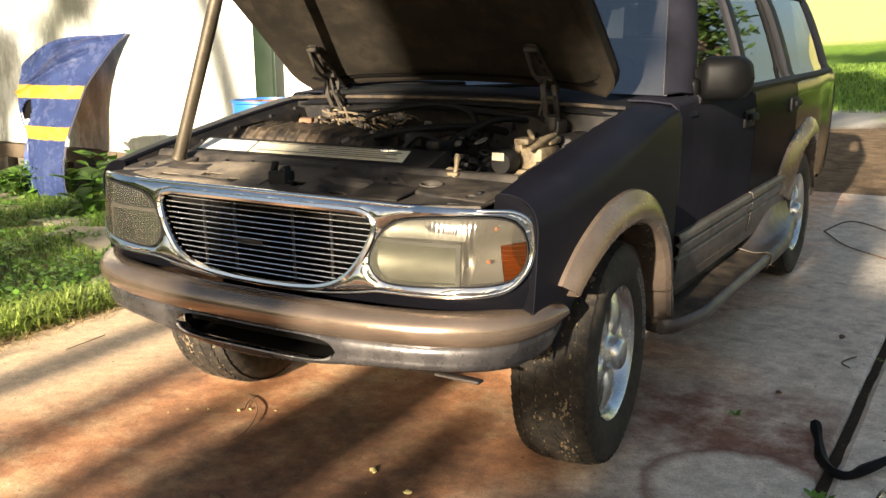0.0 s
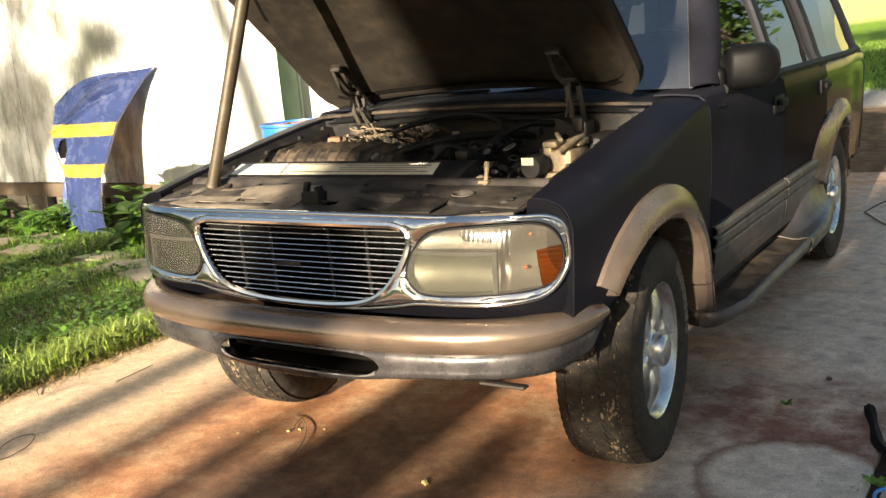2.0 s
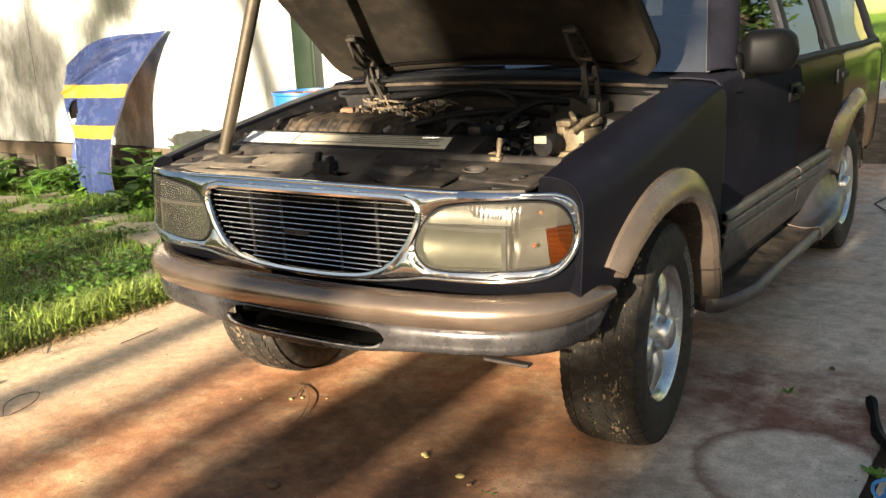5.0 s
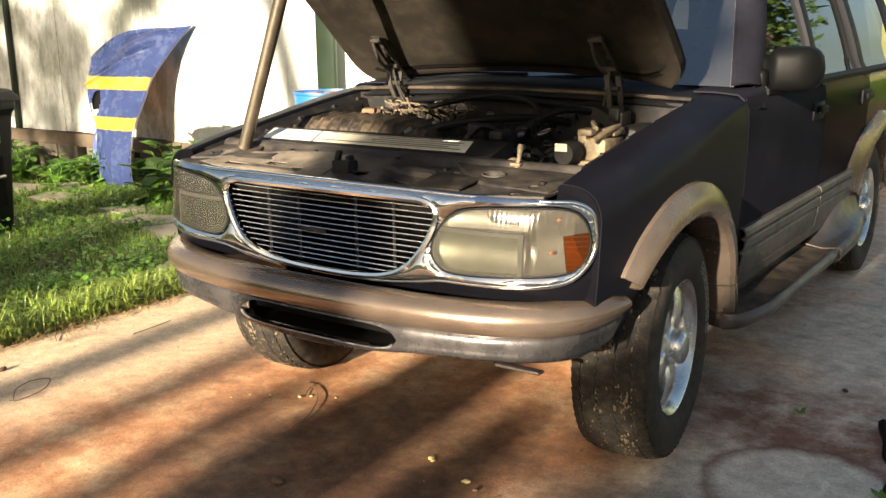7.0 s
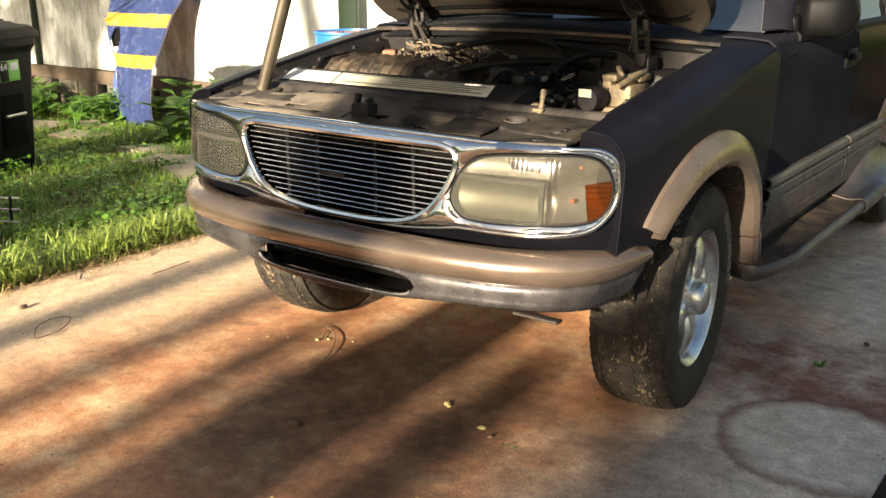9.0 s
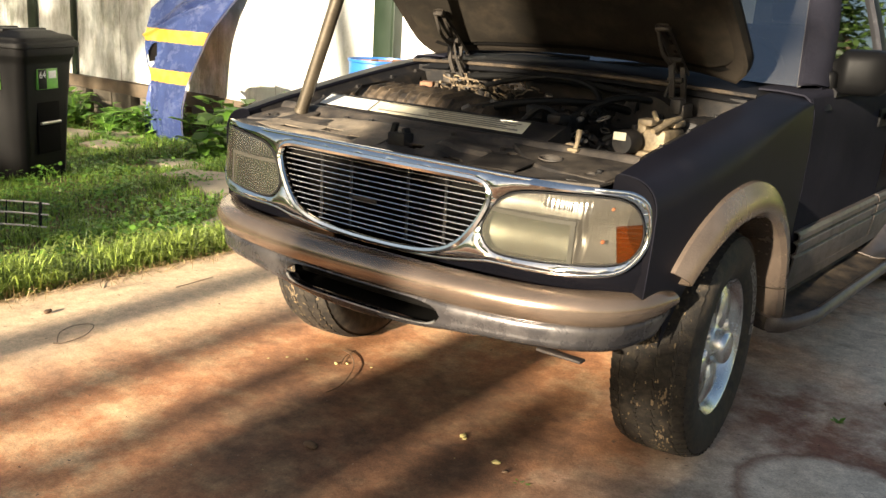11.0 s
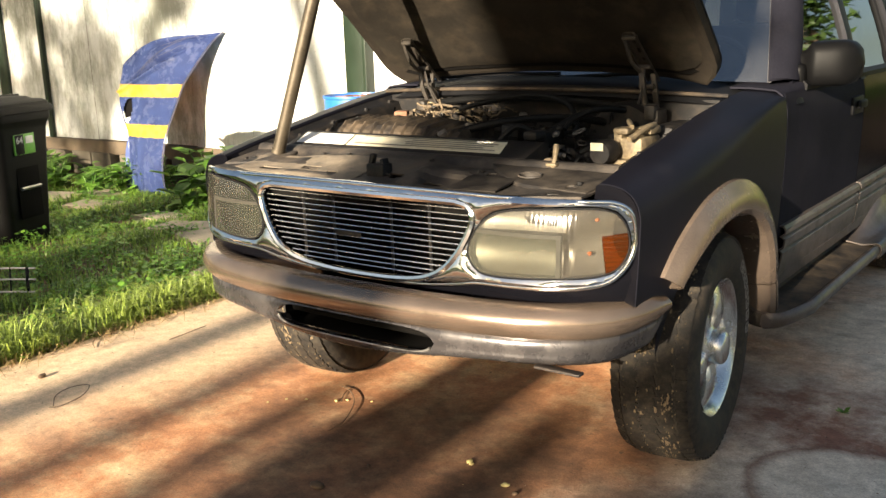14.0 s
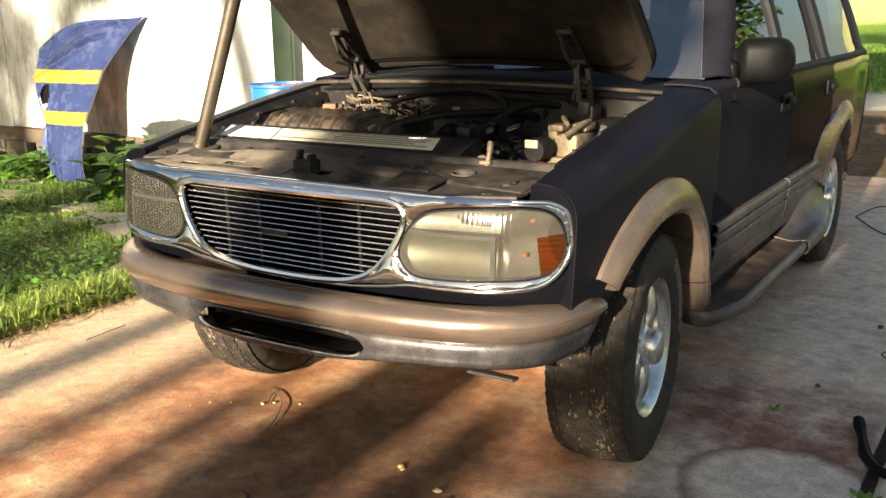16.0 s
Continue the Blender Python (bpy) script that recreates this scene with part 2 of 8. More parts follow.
def earth(name):
    """Ground beyond the slab: soil under the lawn, trodden dirt behind the car, bright mown field farther off."""
    m = bpy.data.materials.new(name)
    t, n, l, p = nodes_of(m)
    co = n.new("ShaderNodeTexCoord").outputs["Object"]
    sep = n.new("ShaderNodeSeparateXYZ")
    l.new(co, sep.inputs[0])
    x, y = sep.outputs[0], sep.outputs[1]
    big, mid, fine = noise_node(n, l, co, 0.5, 6), noise_node(n, l, co, 5.0, 8, 0.7), noise_node(n, l, co, 60.0, 4)
    soil = ramp_node(n, l, mid, [(0.3, (0.07, 0.048, 0.028)), (0.55, (0.20, 0.135, 0.078)), (0.8, (0.36, 0.255, 0.155))])
    green = ramp_node(n, l, mid, [(0.3, (0.10, 0.19, 0.02)), (0.55, (0.20, 0.34, 0.035)), (0.8, (0.30, 0.42, 0.06))])
    gold = ramp_node(n, l, mid, [(0.3, (0.52, 0.52, 0.16)), (0.7, (0.70, 0.66, 0.30))])
    gravel = ramp_node(n, l, fine, [(0.3, (0.40, 0.37, 0.32)), (0.7, (0.64, 0.61, 0.55))])
    wob = math_node(n, l, "MULTIPLY", math_node(n, l, "SUBTRACT", big, 0.5), 5.0)
    yy = math_node(n, l, "ADD", y, math_node(n, l, "MULTIPLY", wob, 0.5))
    strip = math_node(n, l, "DIVIDE", math_node(n, l, "SUBTRACT", yy, 13.2), 0.5, True)
    strip = math_node(n, l, "MULTIPLY", strip, math_node(n, l, "DIVIDE", math_node(n, l, "SUBTRACT", 0.35, math_node(n, l, "ADD", x, math_node(n, l, "MULTIPLY", wob, 0.2))), 0.5, True))
    green_in = math_node(n, l, "DIVIDE", math_node(n, l, "SUBTRACT", math_node(n, l, "ADD", yy, x), 14.2), 0.6, True)
    green_in = math_node(n, l, "MULTIPLY", green_in, math_node(n, l, "DIVIDE", math_node(n, l, "SUBTRACT", 1.9, x), 0.6, True))
    col = mix_node(n, l, strip, mix_node(n, l, green_in, soil, green), gravel)
    col = mix_node(n, l, math_node(n, l, "DIVIDE", math_node(n, l, "SUBTRACT", yy, 16.0), 0.8, True), col, green)
    col = mix_node(n, l, math_node(n, l, "DIVIDE", math_node(n, l, "SUBTRACT", math_node(n, l, "ADD", y, wob), 46.0), 3.0, True), col, gold)
    far_side = math_node(n, l, "DIVIDE", math_node(n, l, "SUBTRACT", math_node(n, l, "ABSOLUTE", math_node(n, l, "ADD", x, wob)), 14.0), 2.0, True)
    near = math_node(n, l, "DIVIDE", math_node(n, l, "SUBTRACT", -4.0, yy), 1.0, True)
    # unseen ground gets a shaded-lawn colour, which darkens reflections in the car
    under = ramp_node(n, l, mid, [(0.3, (0.03, 0.04, 0.012)), (0.6, (0.07, 0.085, 0.028)), (0.8, (0.13, 0.11, 0.055))])
    side = math_node(n, l, "MULTIPLY", far_side, math_node(n, l, "DIVIDE", math_node(n, l, "SUBTRACT", 32.0, y), 4.0, True))
    col = mix_node(n, l, math_node(n, l, "MAXIMUM", near, side), col, under)
    l.new(col, p.inputs["Base Color"])
    p.inputs["Roughness"].default_value = 0.95
    p.inputs["Specular IOR Level"].default_value = 0.2
    h = math_node(n, l, "ADD", mid, math_node(n, l, "MULTIPLY", fine, 0.6))
    l.new(bump_node(n, l, h, 0.8, 0.04), p.inputs["Normal"])
    return m


def siding_paint(name):
    """White painted ribbed metal with mildew runs and rain streaks."""
    m = bpy.data.materials.new(name)
    t, n, l, p = nodes_of(m)
    co = n.new("ShaderNodeTexCoord").outputs["Object"]
    mp = n.new("ShaderNodeMapping")
    xw = n.new("ShaderNodeSeparateXYZ")
    l.new(co, xw.inputs[0])
    mp.inputs["Scale"].default_value = (1.7, 1, 0.6)
    l.new(co, mp.inputs[0])
    big, streak, fine = noise_node(n, l, co, 0.7, 5), noise_node(n, l, mp.outputs[0], 2.6, 8, 0.7), noise_node(n, l, co, 45.0, 4)
    col = mix_node(n, l, 1.0, ramp_node(n, l, streak, [(0.32, (0.50, 0.51, 0.47)), (0.5, (0.63, 0.64, 0.62)), (0.7, (0.70, 0.71, 0.70))]), (1, 1, 1), "MULTIPLY")
    mould = ramp_node(n, l, math_node(n, l, "MULTIPLY", noise_node(n, l, mp.outputs[0], 4.0, 10, 0.8), math_node(n, l, "ADD", big, 0.45)), [(0.36, (0, 0, 0)), (0.56, (0.80,) * 3)])
    west = math_node(n, l, "DIVIDE", math_node(n, l, "SUBTRACT", -5.2, xw.outputs[0]), 1.6, True)
    mould = math_node(n, l, "MULTIPLY", mould, math_node(n, l, "ADD", math_node(n, l, "MULTIPLY", west, 0.75), 0.25))
    col = mix_node(n, l, mould, col, (0.19, 0.205, 0.155))
    col = mix_node(n, l, ramp_node(n, l, fine, [(0.62, (0, 0, 0)), (0.72, (0.55,) * 3)]), col, (0.25, 0.24, 0.19))
    l.new(col, p.inputs["Base Color"])
    p.inputs["Roughness"].default_value = 0.6
    l.new(bump_node(n, l, fine, 0.15, 0.004), p.inputs["Normal"])
    return m


M = {}
M["slab"], M["slab_plain"] = concrete("stained_concrete", True), concrete("grey_concrete", False)
M["earth"] = earth("earth")
M["siding"] = siding_paint("white_siding")
M["black_paint"] = surface("faded_black_paint", (0.0070, 0.0071, 0.0110), (0.0040, 0.0041, 0.0066), rough=0.46, scale=3.0, fine=160, bump=0.03, dust=0.16, spec=0.10, dust_col=(0.036, 0.033, 0.038))
M["gloss_black"] = surface("glossy_black_paint", (0.0045, 0.0045, 0.0062), (0.0028, 0.0028, 0.0040), rough=0.15, scale=3, fine=160, bump=0.01, rough_var=0.05, spec=0.12)
M["tan_paint"] = surface("tan_metallic_paint", (0.30, 0.225, 0.172), (0.175, 0.130, 0.098), rough=0.21, metal=0.78, scale=5, fine=220, bump=0.05, coat=0.15, rough_var=0.1, dust=0.18, dust_col=(0.07, 0.053, 0.04))
M["tan_worn"] = surface("worn_grey_tan_paint", (0.135, 0.112, 0.100), (0.048, 0.041, 0.038), rough=0.36, metal=0.4, scale=7, fine=160, bump=0.06, dust=0.4, dust_col=(0.055, 0.045, 0.040))
M["chrome"] = surface("chrome", (0.78, 0.78, 0.77), (0.72, 0.72, 0.71), rough=0.07, metal=1.0, scale=9, fine=200, bump=0.015, rough_var=0.05)
M["alloy"] = surface("cast_alloy", (0.82, 0.81, 0.79), (0.66, 0.65, 0.63), rough=0.27, metal=1.0, scale=16, fine=200, bump=0.03, dust=0.10, dust_col=(0.12, 0.08, 0.05))
M["bar_alloy"] = surface("bright_grille_bar", (0.85, 0.84, 0.82), (0.7, 0.68, 0.65), rough=0.2, metal=0.9, scale=20, fine=200, bump=0.02)
M["black_plastic"] = surface("black_plastic", (0.0055, 0.0055, 0.0058), rough=0.45, scale=8, fine=300, bump=0.12, spec=0.07)
M["trim_black"] = surface("satin_black_trim", (0.009, 0.009, 0.010), rough=0.55, scale=6, fine=250, bump=0.06, spec=0.1, dust=0.15, dust_col=(0.05, 0.042, 0.034))
M["rubber"] = surface("tyre_rubber", (0.026, 0.023, 0.020), (0.011, 0.0105, 0.010), rough=0.66, scale=14, fine=120, bump=0.3, dust=0.55, dust_col=(0.13, 0.10, 0.068), spec=0.3)
M["worn_white"] = surface("worn_white_rubber", (0.30, 0.29, 0.27), (0.12, 0.115, 0.105), rough=0.7, scale=60, bump=0.1)
M["mud"] = surface("dried_mud", (0.25, 0.185, 0.11), (0.12, 0.088, 0.052), rough=0.95, scale=60, bump=0.4)
# near-black for hollows and liners, with their shade put into the colour
M["dark"] = surface("dark_cavity_shade", (0.006, 0.0055, 0.005), rough=0.85, scale=10, bump=0.1, spec=0.05)
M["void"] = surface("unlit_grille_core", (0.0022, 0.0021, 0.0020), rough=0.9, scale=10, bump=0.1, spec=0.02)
M["bay"] = surface("dusty_black_bay", (0.012, 0.011, 0.011), (0.005, 0.005, 0.005), rough=0.55, scale=9, fine=140, bump=0.2, dust=0.36, dust_col=(0.105, 0.080, 0.056), spec=0.22)
M["bay_dusty"] = surface("thick_dust_plastic", (0.024, 0.021, 0.019), (0.010, 0.009, 0.009), rough=0.6, scale=6, fine=120, bump=0.25, dust=0.66, dust_col=(0.19, 0.14, 0.092), spec=0.2)
M["bay_metal"] = surface("dirty_cast_metal", (0.17, 0.155, 0.14), (0.06, 0.055, 0.05), rough=0.48, metal=0.5, scale=14, fine=130, bump=0.2, dust=0.5, dust_col=(0.15, 0.115, 0.075))
M["hood_pad"] = surface("hood_liner_felt", (0.025, 0.0215, 0.017), (0.011, 0.0095, 0.008), rough=0.95, scale=4, fine=220, bump=0.6, dust=0.38, dust_col=(0.085, 0.064, 0.042), spec=0.04)
M["hood_frame"] = surface("dusty_hood_frame", (0.026, 0.021, 0.016), (0.010, 0.0085, 0.007), rough=0.8, scale=5, fine=160, bump=0.3, dust=0.35, dust_col=(0.075, 0.058, 0.040), spec=0.1)
M["hinge_steel"] = surface("dusty_hinge_steel", (0.034, 0.028, 0.022), (0.010, 0.009, 0.008), rough=0.55, metal=0.2, scale=26, fine=140, bump=0.25, dust=0.45, dust_col=(0.085, 0.066, 0.045))
M["steel_pole"] = surface("weathered_steel", (0.11, 0.092, 0.066), (0.045, 0.035, 0.024), rough=0.42, metal=0.6, scale=10, fine=120, bump=0.15, dust=0.25, dust_col=(0.10, 0.06, 0.03))
M["steel"] = surface("dull_steel", (0.45, 0.43, 0.40), rough=0.4, metal=0.9, scale=20, bump=0.1)
M["blue_panel"] = surface("scuffed_blue_paint", (0.060, 0.090, 0.235), (0.036, 0.052, 0.150), rough=0.24, scale=5, fine=90, bump=0.10, dust=0.32, dust_col=(0.26, 0.28, 0.40))
M["yellow_stripe"] = surface("yellow_stripe_paint", (0.74, 0.43, 0.03), (0.60, 0.34, 0.03), rough=0.4, scale=6, fine=120, bump=0.05, dust=0.55, dust_col=(0.58, 0.47, 0.26))
M["bin"] = surface("dark_bin_plastic", (0.0085, 0.008, 0.008), (0.0045, 0.0045, 0.0045), rough=0.5, scale=5, fine=260, bump=0.15, dust=0.15, dust_col=(0.035, 0.031, 0.028), spec=0.10)
M["label_green"] = surface("green_label", (0.16, 0.45, 0.05), rough=0.5, scale=30, bump=0.0)
M["label_white"] = surface("white_label", (0.75, 0.74, 0.70), (0.62, 0.6, 0.55), rough=0.5, scale=30, bump=0.02)
M["label_dust"] = surface("dusty_paper_label", (0.62, 0.57, 0.42), (0.42, 0.37, 0.26), rough=0.6, scale=9, fine=60, bump=0.05)
M["green_trim"] = surface("dark_green_trim", (0.008, 0.019, 0.008), rough=0.5, scale=4, bump=0.08)
M["timber"] = surface("weathered_timber", (0.11, 0.08, 0.05), (0.045, 0.034, 0.023), rough=0.85, scale=5, fine=70, bump=0.4)
M["block"] = surface("concrete_block", (0.12, 0.10, 0.07), (0.05, 0.043, 0.032), rough=0.9, scale=9, fine=90, bump=0.5, random_ob=0.3)
M["paver"] = surface("pale_paving_stone", (0.37, 0.31, 0.23), (0.22, 0.18, 0.13), rough=0.85, scale=6, fine=80, bump=0.4, random_ob=0.25)
M["blue_barrel"] = surface("blue_barrel_plastic", (0.02, 0.14, 0.50), (0.016, 0.10, 0.38), rough=0.4, scale=5, bump=0.08)
M["red_clay"] = surface("rusty_scrap", (0.26, 0.13, 0.075), (0.12, 0.06, 0.035), rough=0.85, scale=14, bump=0.4)
M["joint_soil"] = surface("dark_joint_soil", (0.055, 0.042, 0.030), (0.020, 0.016, 0.012), rough=0.95, scale=40, fine=160, bump=0.8, spec=0.1)
M["bark"] = surface("bark", (0.12, 0.085, 0.06), (0.06, 0.045, 0.03), rough=0.95, scale=8, fine=40, bump=0.8)
M["leaf"] = leafy("tree_leaf", (0.03, 0.07, 0.012), (0.07, 0.13, 0.025))
M["blade"] = leafy("grass_blade", (0.025, 0.055, 0.008), (0.17, 0.27, 0.035), trans=0.3)
# brighter than the lawn blades: sunlight on the verge put into the colour
M["verge_blade_sunlit"] = leafy("verge_blade_sunlit", (0.10, 0.15, 0.02), (0.29, 0.37, 0.07), trans=0.3)
M["dry_blade"] = leafy("dry_grass", (0.20, 0.14, 0.06), (0.36, 0.26, 0.12), trans=0.2)
M["weed"] = leafy("weed_leaf", (0.04, 0.11, 0.012), (0.14, 0.28, 0.035), trans=0.3)
M["twig"] = surface("dry_twig", (0.13, 0.08, 0.045), rough=0.9, scale=20, bump=0.2)
M["chip"] = surface("pale_husk", (0.62, 0.52, 0.22), (0.45, 0.36, 0.13), rough=0.8, scale=40, bump=0.2)
M["side_glass"] = glassy("tinted_glass", (0.07, 0.08, 0.075), ior=2.3)
M["windshield"] = glassy("windshield_glass", (0.20, 0.23, 0.25), ior=3.4, film=0.10)
M["clear_plastic"] = glassy("clear_bottle_plastic", (0.86, 0.9, 0.92), rough=0.12)
M["blue_cap"] = surface("blue_cap_plastic", (0.05, 0.25, 0.65), rough=0.35, scale=20, bump=0.03)
M["interior"] = surface("grey_interior", (0.085, 0.085, 0.088), rough=0.8, scale=8, bump=0.2, spec=0.2)
M["lens_main"] = lens("aged_headlamp_lens", (0.74, 0.73, 0.65), (0.20, 0.195, 0.16), 0.11, "X", 24.0, 0.18)
M["lens_clear"] = lens("ribbed_clear_lens", (0.76, 0.745, 0.70), (0.24, 0.23, 0.20), 0.09, "X", 24.0, 0.20)
M["lens_corner"] = lens("ribbed_corner_lens", (0.80, 0.77, 0.72), (0.24, 0.22, 0.185), 0.08, "X", 24.0, 0.20)
M["lens_amber"] = lens("amber_reflector", (0.55, 0.22, 0.035), (0.15, 0.048, 0.006), 0.12, "Z", 24.0)
M["lens_band"] = surface("dull_lens_band", (0.048, 0.045, 0.035), (0.032, 0.03, 0.024), rough=0.6, scale=20, bump=0.03, spec=0.1)
M["bulb_amber"] = surface("amber_bulb", (0.42, 0.10, 0.008), (0.34, 0.075, 0.006), rough=0.15, scale=20, bump=0.0)
M["lamp_bowl"] = ribbed("bright_lamp_reflector", (0.088, 0.085, 0.074), "X", 40.0, rough=0.38, metal=0.95, bump=0.04)
M["wire_dust"] = surface("dusty_tan_wiring", (0.19, 0.142, 0.09), (0.05, 0.037, 0.024), rough=0.85, scale=30, fine=120, bump=0.2)
M["red_plastic"] = surface("red_plastic", (0.5, 0.03, 0.02), rough=0.4, scale=20, bump=0.03)
M["shelf_dust"] = surface("dusty_black_shelf", (0.034, 0.031, 0.029), (0.013, 0.012, 0.012), rough=0.48, scale=5.5, fine=110, bump=0.35, dust=0.58, dust_col=(0.135, 0.110, 0.086), spec=0.16)
M["corner_black"] = surface("dusty_black_corner", (0.020, 0.018, 0.017), (0.008, 0.0075, 0.0075), rough=0.5, scale=7, fine=110, bump=0.3, dust=0.50, dust_col=(0.095, 0.078, 0.060), spec=0.14)
M["tan_cast"] = surface("tan_dusted_casting", (0.24, 0.185, 0.11), (0.05, 0.038, 0.025), rough=0.6, metal=0.2, scale=34, fine=130, bump=0.4, dust=0.3, dust_col=(0.30, 0.22, 0.13))
M["flare_paint"] = surface("tan_flare_paint", (0.235, 0.178, 0.138), (0.125, 0.095, 0.075), rough=0.27, metal=0.65, scale=6, fine=220, bump=0.05, rough_var=0.1, dust=0.16, dust_col=(0.09, 0.07, 0.055))
M["tread_dust"] = surface("dusty_tread_rubber", (0.024, 0.021, 0.018), (0.010, 0.0095, 0.009), rough=0.66, scale=22, fine=110, bump=0.4, dust=0.48, dust_col=(0.125, 0.097, 0.064), spec=0.25)
# tan dust, paler to hold the sun patch on the left plate
M["shelf_tan"] = surface("sunlit_tan_dust_plate", (0.12, 0.104, 0.085), (0.045, 0.040, 0.035), rough=0.6, scale=7, fine=120, bump=0.3, dust=0.8, dust_col=(0.34, 0.275, 0.20), spec=0.2)
M["panel_edge"] = surface("bare_panel_edge", (0.09, 0.10, 0.17), (0.05, 0.05, 0.08), rough=0.45, metal=0.3, scale=18, bump=0.2, dust=0.3, dust_col=(0.16, 0.09, 0.06))
M["valance"] = surface("worn_grey_valance", (0.105, 0.098, 0.099), (0.030, 0.028, 0.031), rough=0.24, metal=0.65, scale=5, fine=160, bump=0.06, dust=0.4, dust_col=(0.10, 0.085, 0.07))
M["door_paint"] = surface("dull_black_door_paint", (0.0225, 0.0222, 0.0300), (0.0120, 0.0120, 0.0170), rough=0.66, scale=2.4, fine=160, bump=0.02, dust=0.26, spec=0.012, dust_col=(0.050, 0.046, 0.050))
M["rear_door_paint"] = surface("satin_black_door_paint", (0.0065, 0.0066, 0.0105), (0.0038, 0.0039, 0.0065), rough=0.24, scale=2.4, fine=160, bump=0.02, dust=0.10, spec=0.006, dust_col=(0.022, 0.020, 0.022))
M["hose"] = surface("rubber_hose", (0.007, 0.007, 0.007), rough=0.55, scale=12, bump=0.15, dust=0.12, dust_col=(0.055, 0.042, 0.03), spec=0.12)

# ---- mesh helpers ----


def part(name, bm, material, parent=None, label="", smooth=35.0):
    """Links a bmesh as one mesh object under a thing or a part."""
    me = bpy.data.meshes.new(name)
    bm.normal_update()
    if smooth:
        lim = radians(smooth)
        for f in bm.faces:
            f.smooth = True
        for e in bm.edges:
            e.smooth = len(e.link_faces) == 2 and e.calc_face_angle(0.0) < lim
    bm.to_mesh(me)
    bm.free()
    for k in material if isinstance(material, (list, tuple)) else (material,):
        me.materials.append(M[k])
    ob = new(name, me)
    if parent:
        ob.parent = parent
    if label:
        ob["label"] = label
    return ob


def thing(name, at=(0, 0, 0), label="", category="", group="", kind="", rz=0):
    ob = new(name)
    ob.empty_display_size = 0.1
    ob.matrix_world = pose(*at, 0, 0, rz)
    return tagged(ob, label, category, group, kind)


def smooth_path(pts, n=6, closed=False):
    """Catmull-Rom curve through points, n steps a span."""
    p = [Vector(q) for q in pts]
    k = len(p)
    out = []
    for i in range(k if closed else k - 1):
        a, b, c, d = (p[(i + j) % k] if closed else p[min(max(i + j, 0), k - 1)] for j in (-1, 0, 1, 2))
        for s in range(n):
            u = s / n
            out.append(0.5 * (2 * b + (c - a) * u + (2 * a - 5 * b + 4 * c - d) * u * u + (3 * b - a - 3 * c + d) * u**3))
    return out if closed else out + [p[-1]]


def grid(bm, rows, wrap=False, cap=False, flip=False):
    """Quads between rows of points; wrap: each row is a ring."""
    vs = [[bm.verts.new(q) for q in r] for r in rows]
    for a, b in zip(vs, vs[1:]):
        m = len(a)
        for j in range(m if wrap else m - 1):
            q = (a[j], a[(j + 1) % m], b[(j + 1) % m], b[j])
            bm.faces.new(q[::-1] if flip else q)
    if cap and wrap:
        bm.faces.new(vs[0][::-1] if not flip else vs[0])
        bm.faces.new(vs[-1] if not flip else vs[-1][::-1])
    return vs


def thicken(bm, d):
    """Gives an open sheet a thickness d against its normals."""
    bm.normal_update()
    bmesh.ops.solidify(bm, geom=bm.faces[:], thickness=d)


def box(bm, c, s, bevel=0.0, turn=None, seg=2):
    m = Matrix.Translation(c) @ (turn.to_4x4() if turn else Matrix()) @ Matrix.Diagonal((*s, 1))
    r = bmesh.ops.create_cube(bm, size=1.0, matrix=m)
    if bevel:
        es = list({e for v in r["verts"] for e in v.link_edges})
        bmesh.ops.bevel(bm, geom=es, offset=bevel, segments=seg, affect="EDGES", profile=0.5)
    return r["verts"]


def tube(bm, pts, r, seg=10, cap=True):
    """A round bar along points; r: a radius or one for each point."""
    pts = [Vector(p) for p in pts]
    rs = r if isinstance(r, (list, tuple)) else [r] * len(pts)
    rows, up = [], Vector((0.31, 0.17, 0.94))
    for i, p in enumerate(pts):
        d = (pts[min(i + 1, len(pts) - 1)] - pts[max(i - 1, 0)]).normalized()
        a = d.cross(up)
        if a.length < 0.05:
            a = d.cross(Vector((1, 0, 0)))
        a.normalize()
        up = a.cross(d)
        rows.append([p + rs[i] * (math.cos(k) * a + math.sin(k) * up) for k in [2 * math.pi * j / seg for j in range(seg)]])
    grid(bm, rows, wrap=True, cap=cap)


def revolve(bm, profile, seg=48, axis="X", at=(0, 0, 0), closed=True):
    """Turns (radius, along) points round an axis through at."""
    at, rows = Vector(at), []
    for j in range(seg):
        a = 2 * math.pi * j / seg
        c, s = math.cos(a), math.sin(a)
        rows.append([at + (Vector((h, r * c, r * s)) if axis == "X" else Vector((r * c, r * s, h)) if axis == "Z" else Vector((r * s, h, r * c))) for r, h in profile])
    vs = [[bm.verts.new(q) for q in r] for r in rows]
    m = len(profile)
    for j in range(seg):
        a, b = vs[j], vs[(j + 1) % seg]
        for i in range(m if closed else m - 1):
            bm.faces.new((a[i], b[i], b[(i + 1) % m], a[(i + 1) % m]))


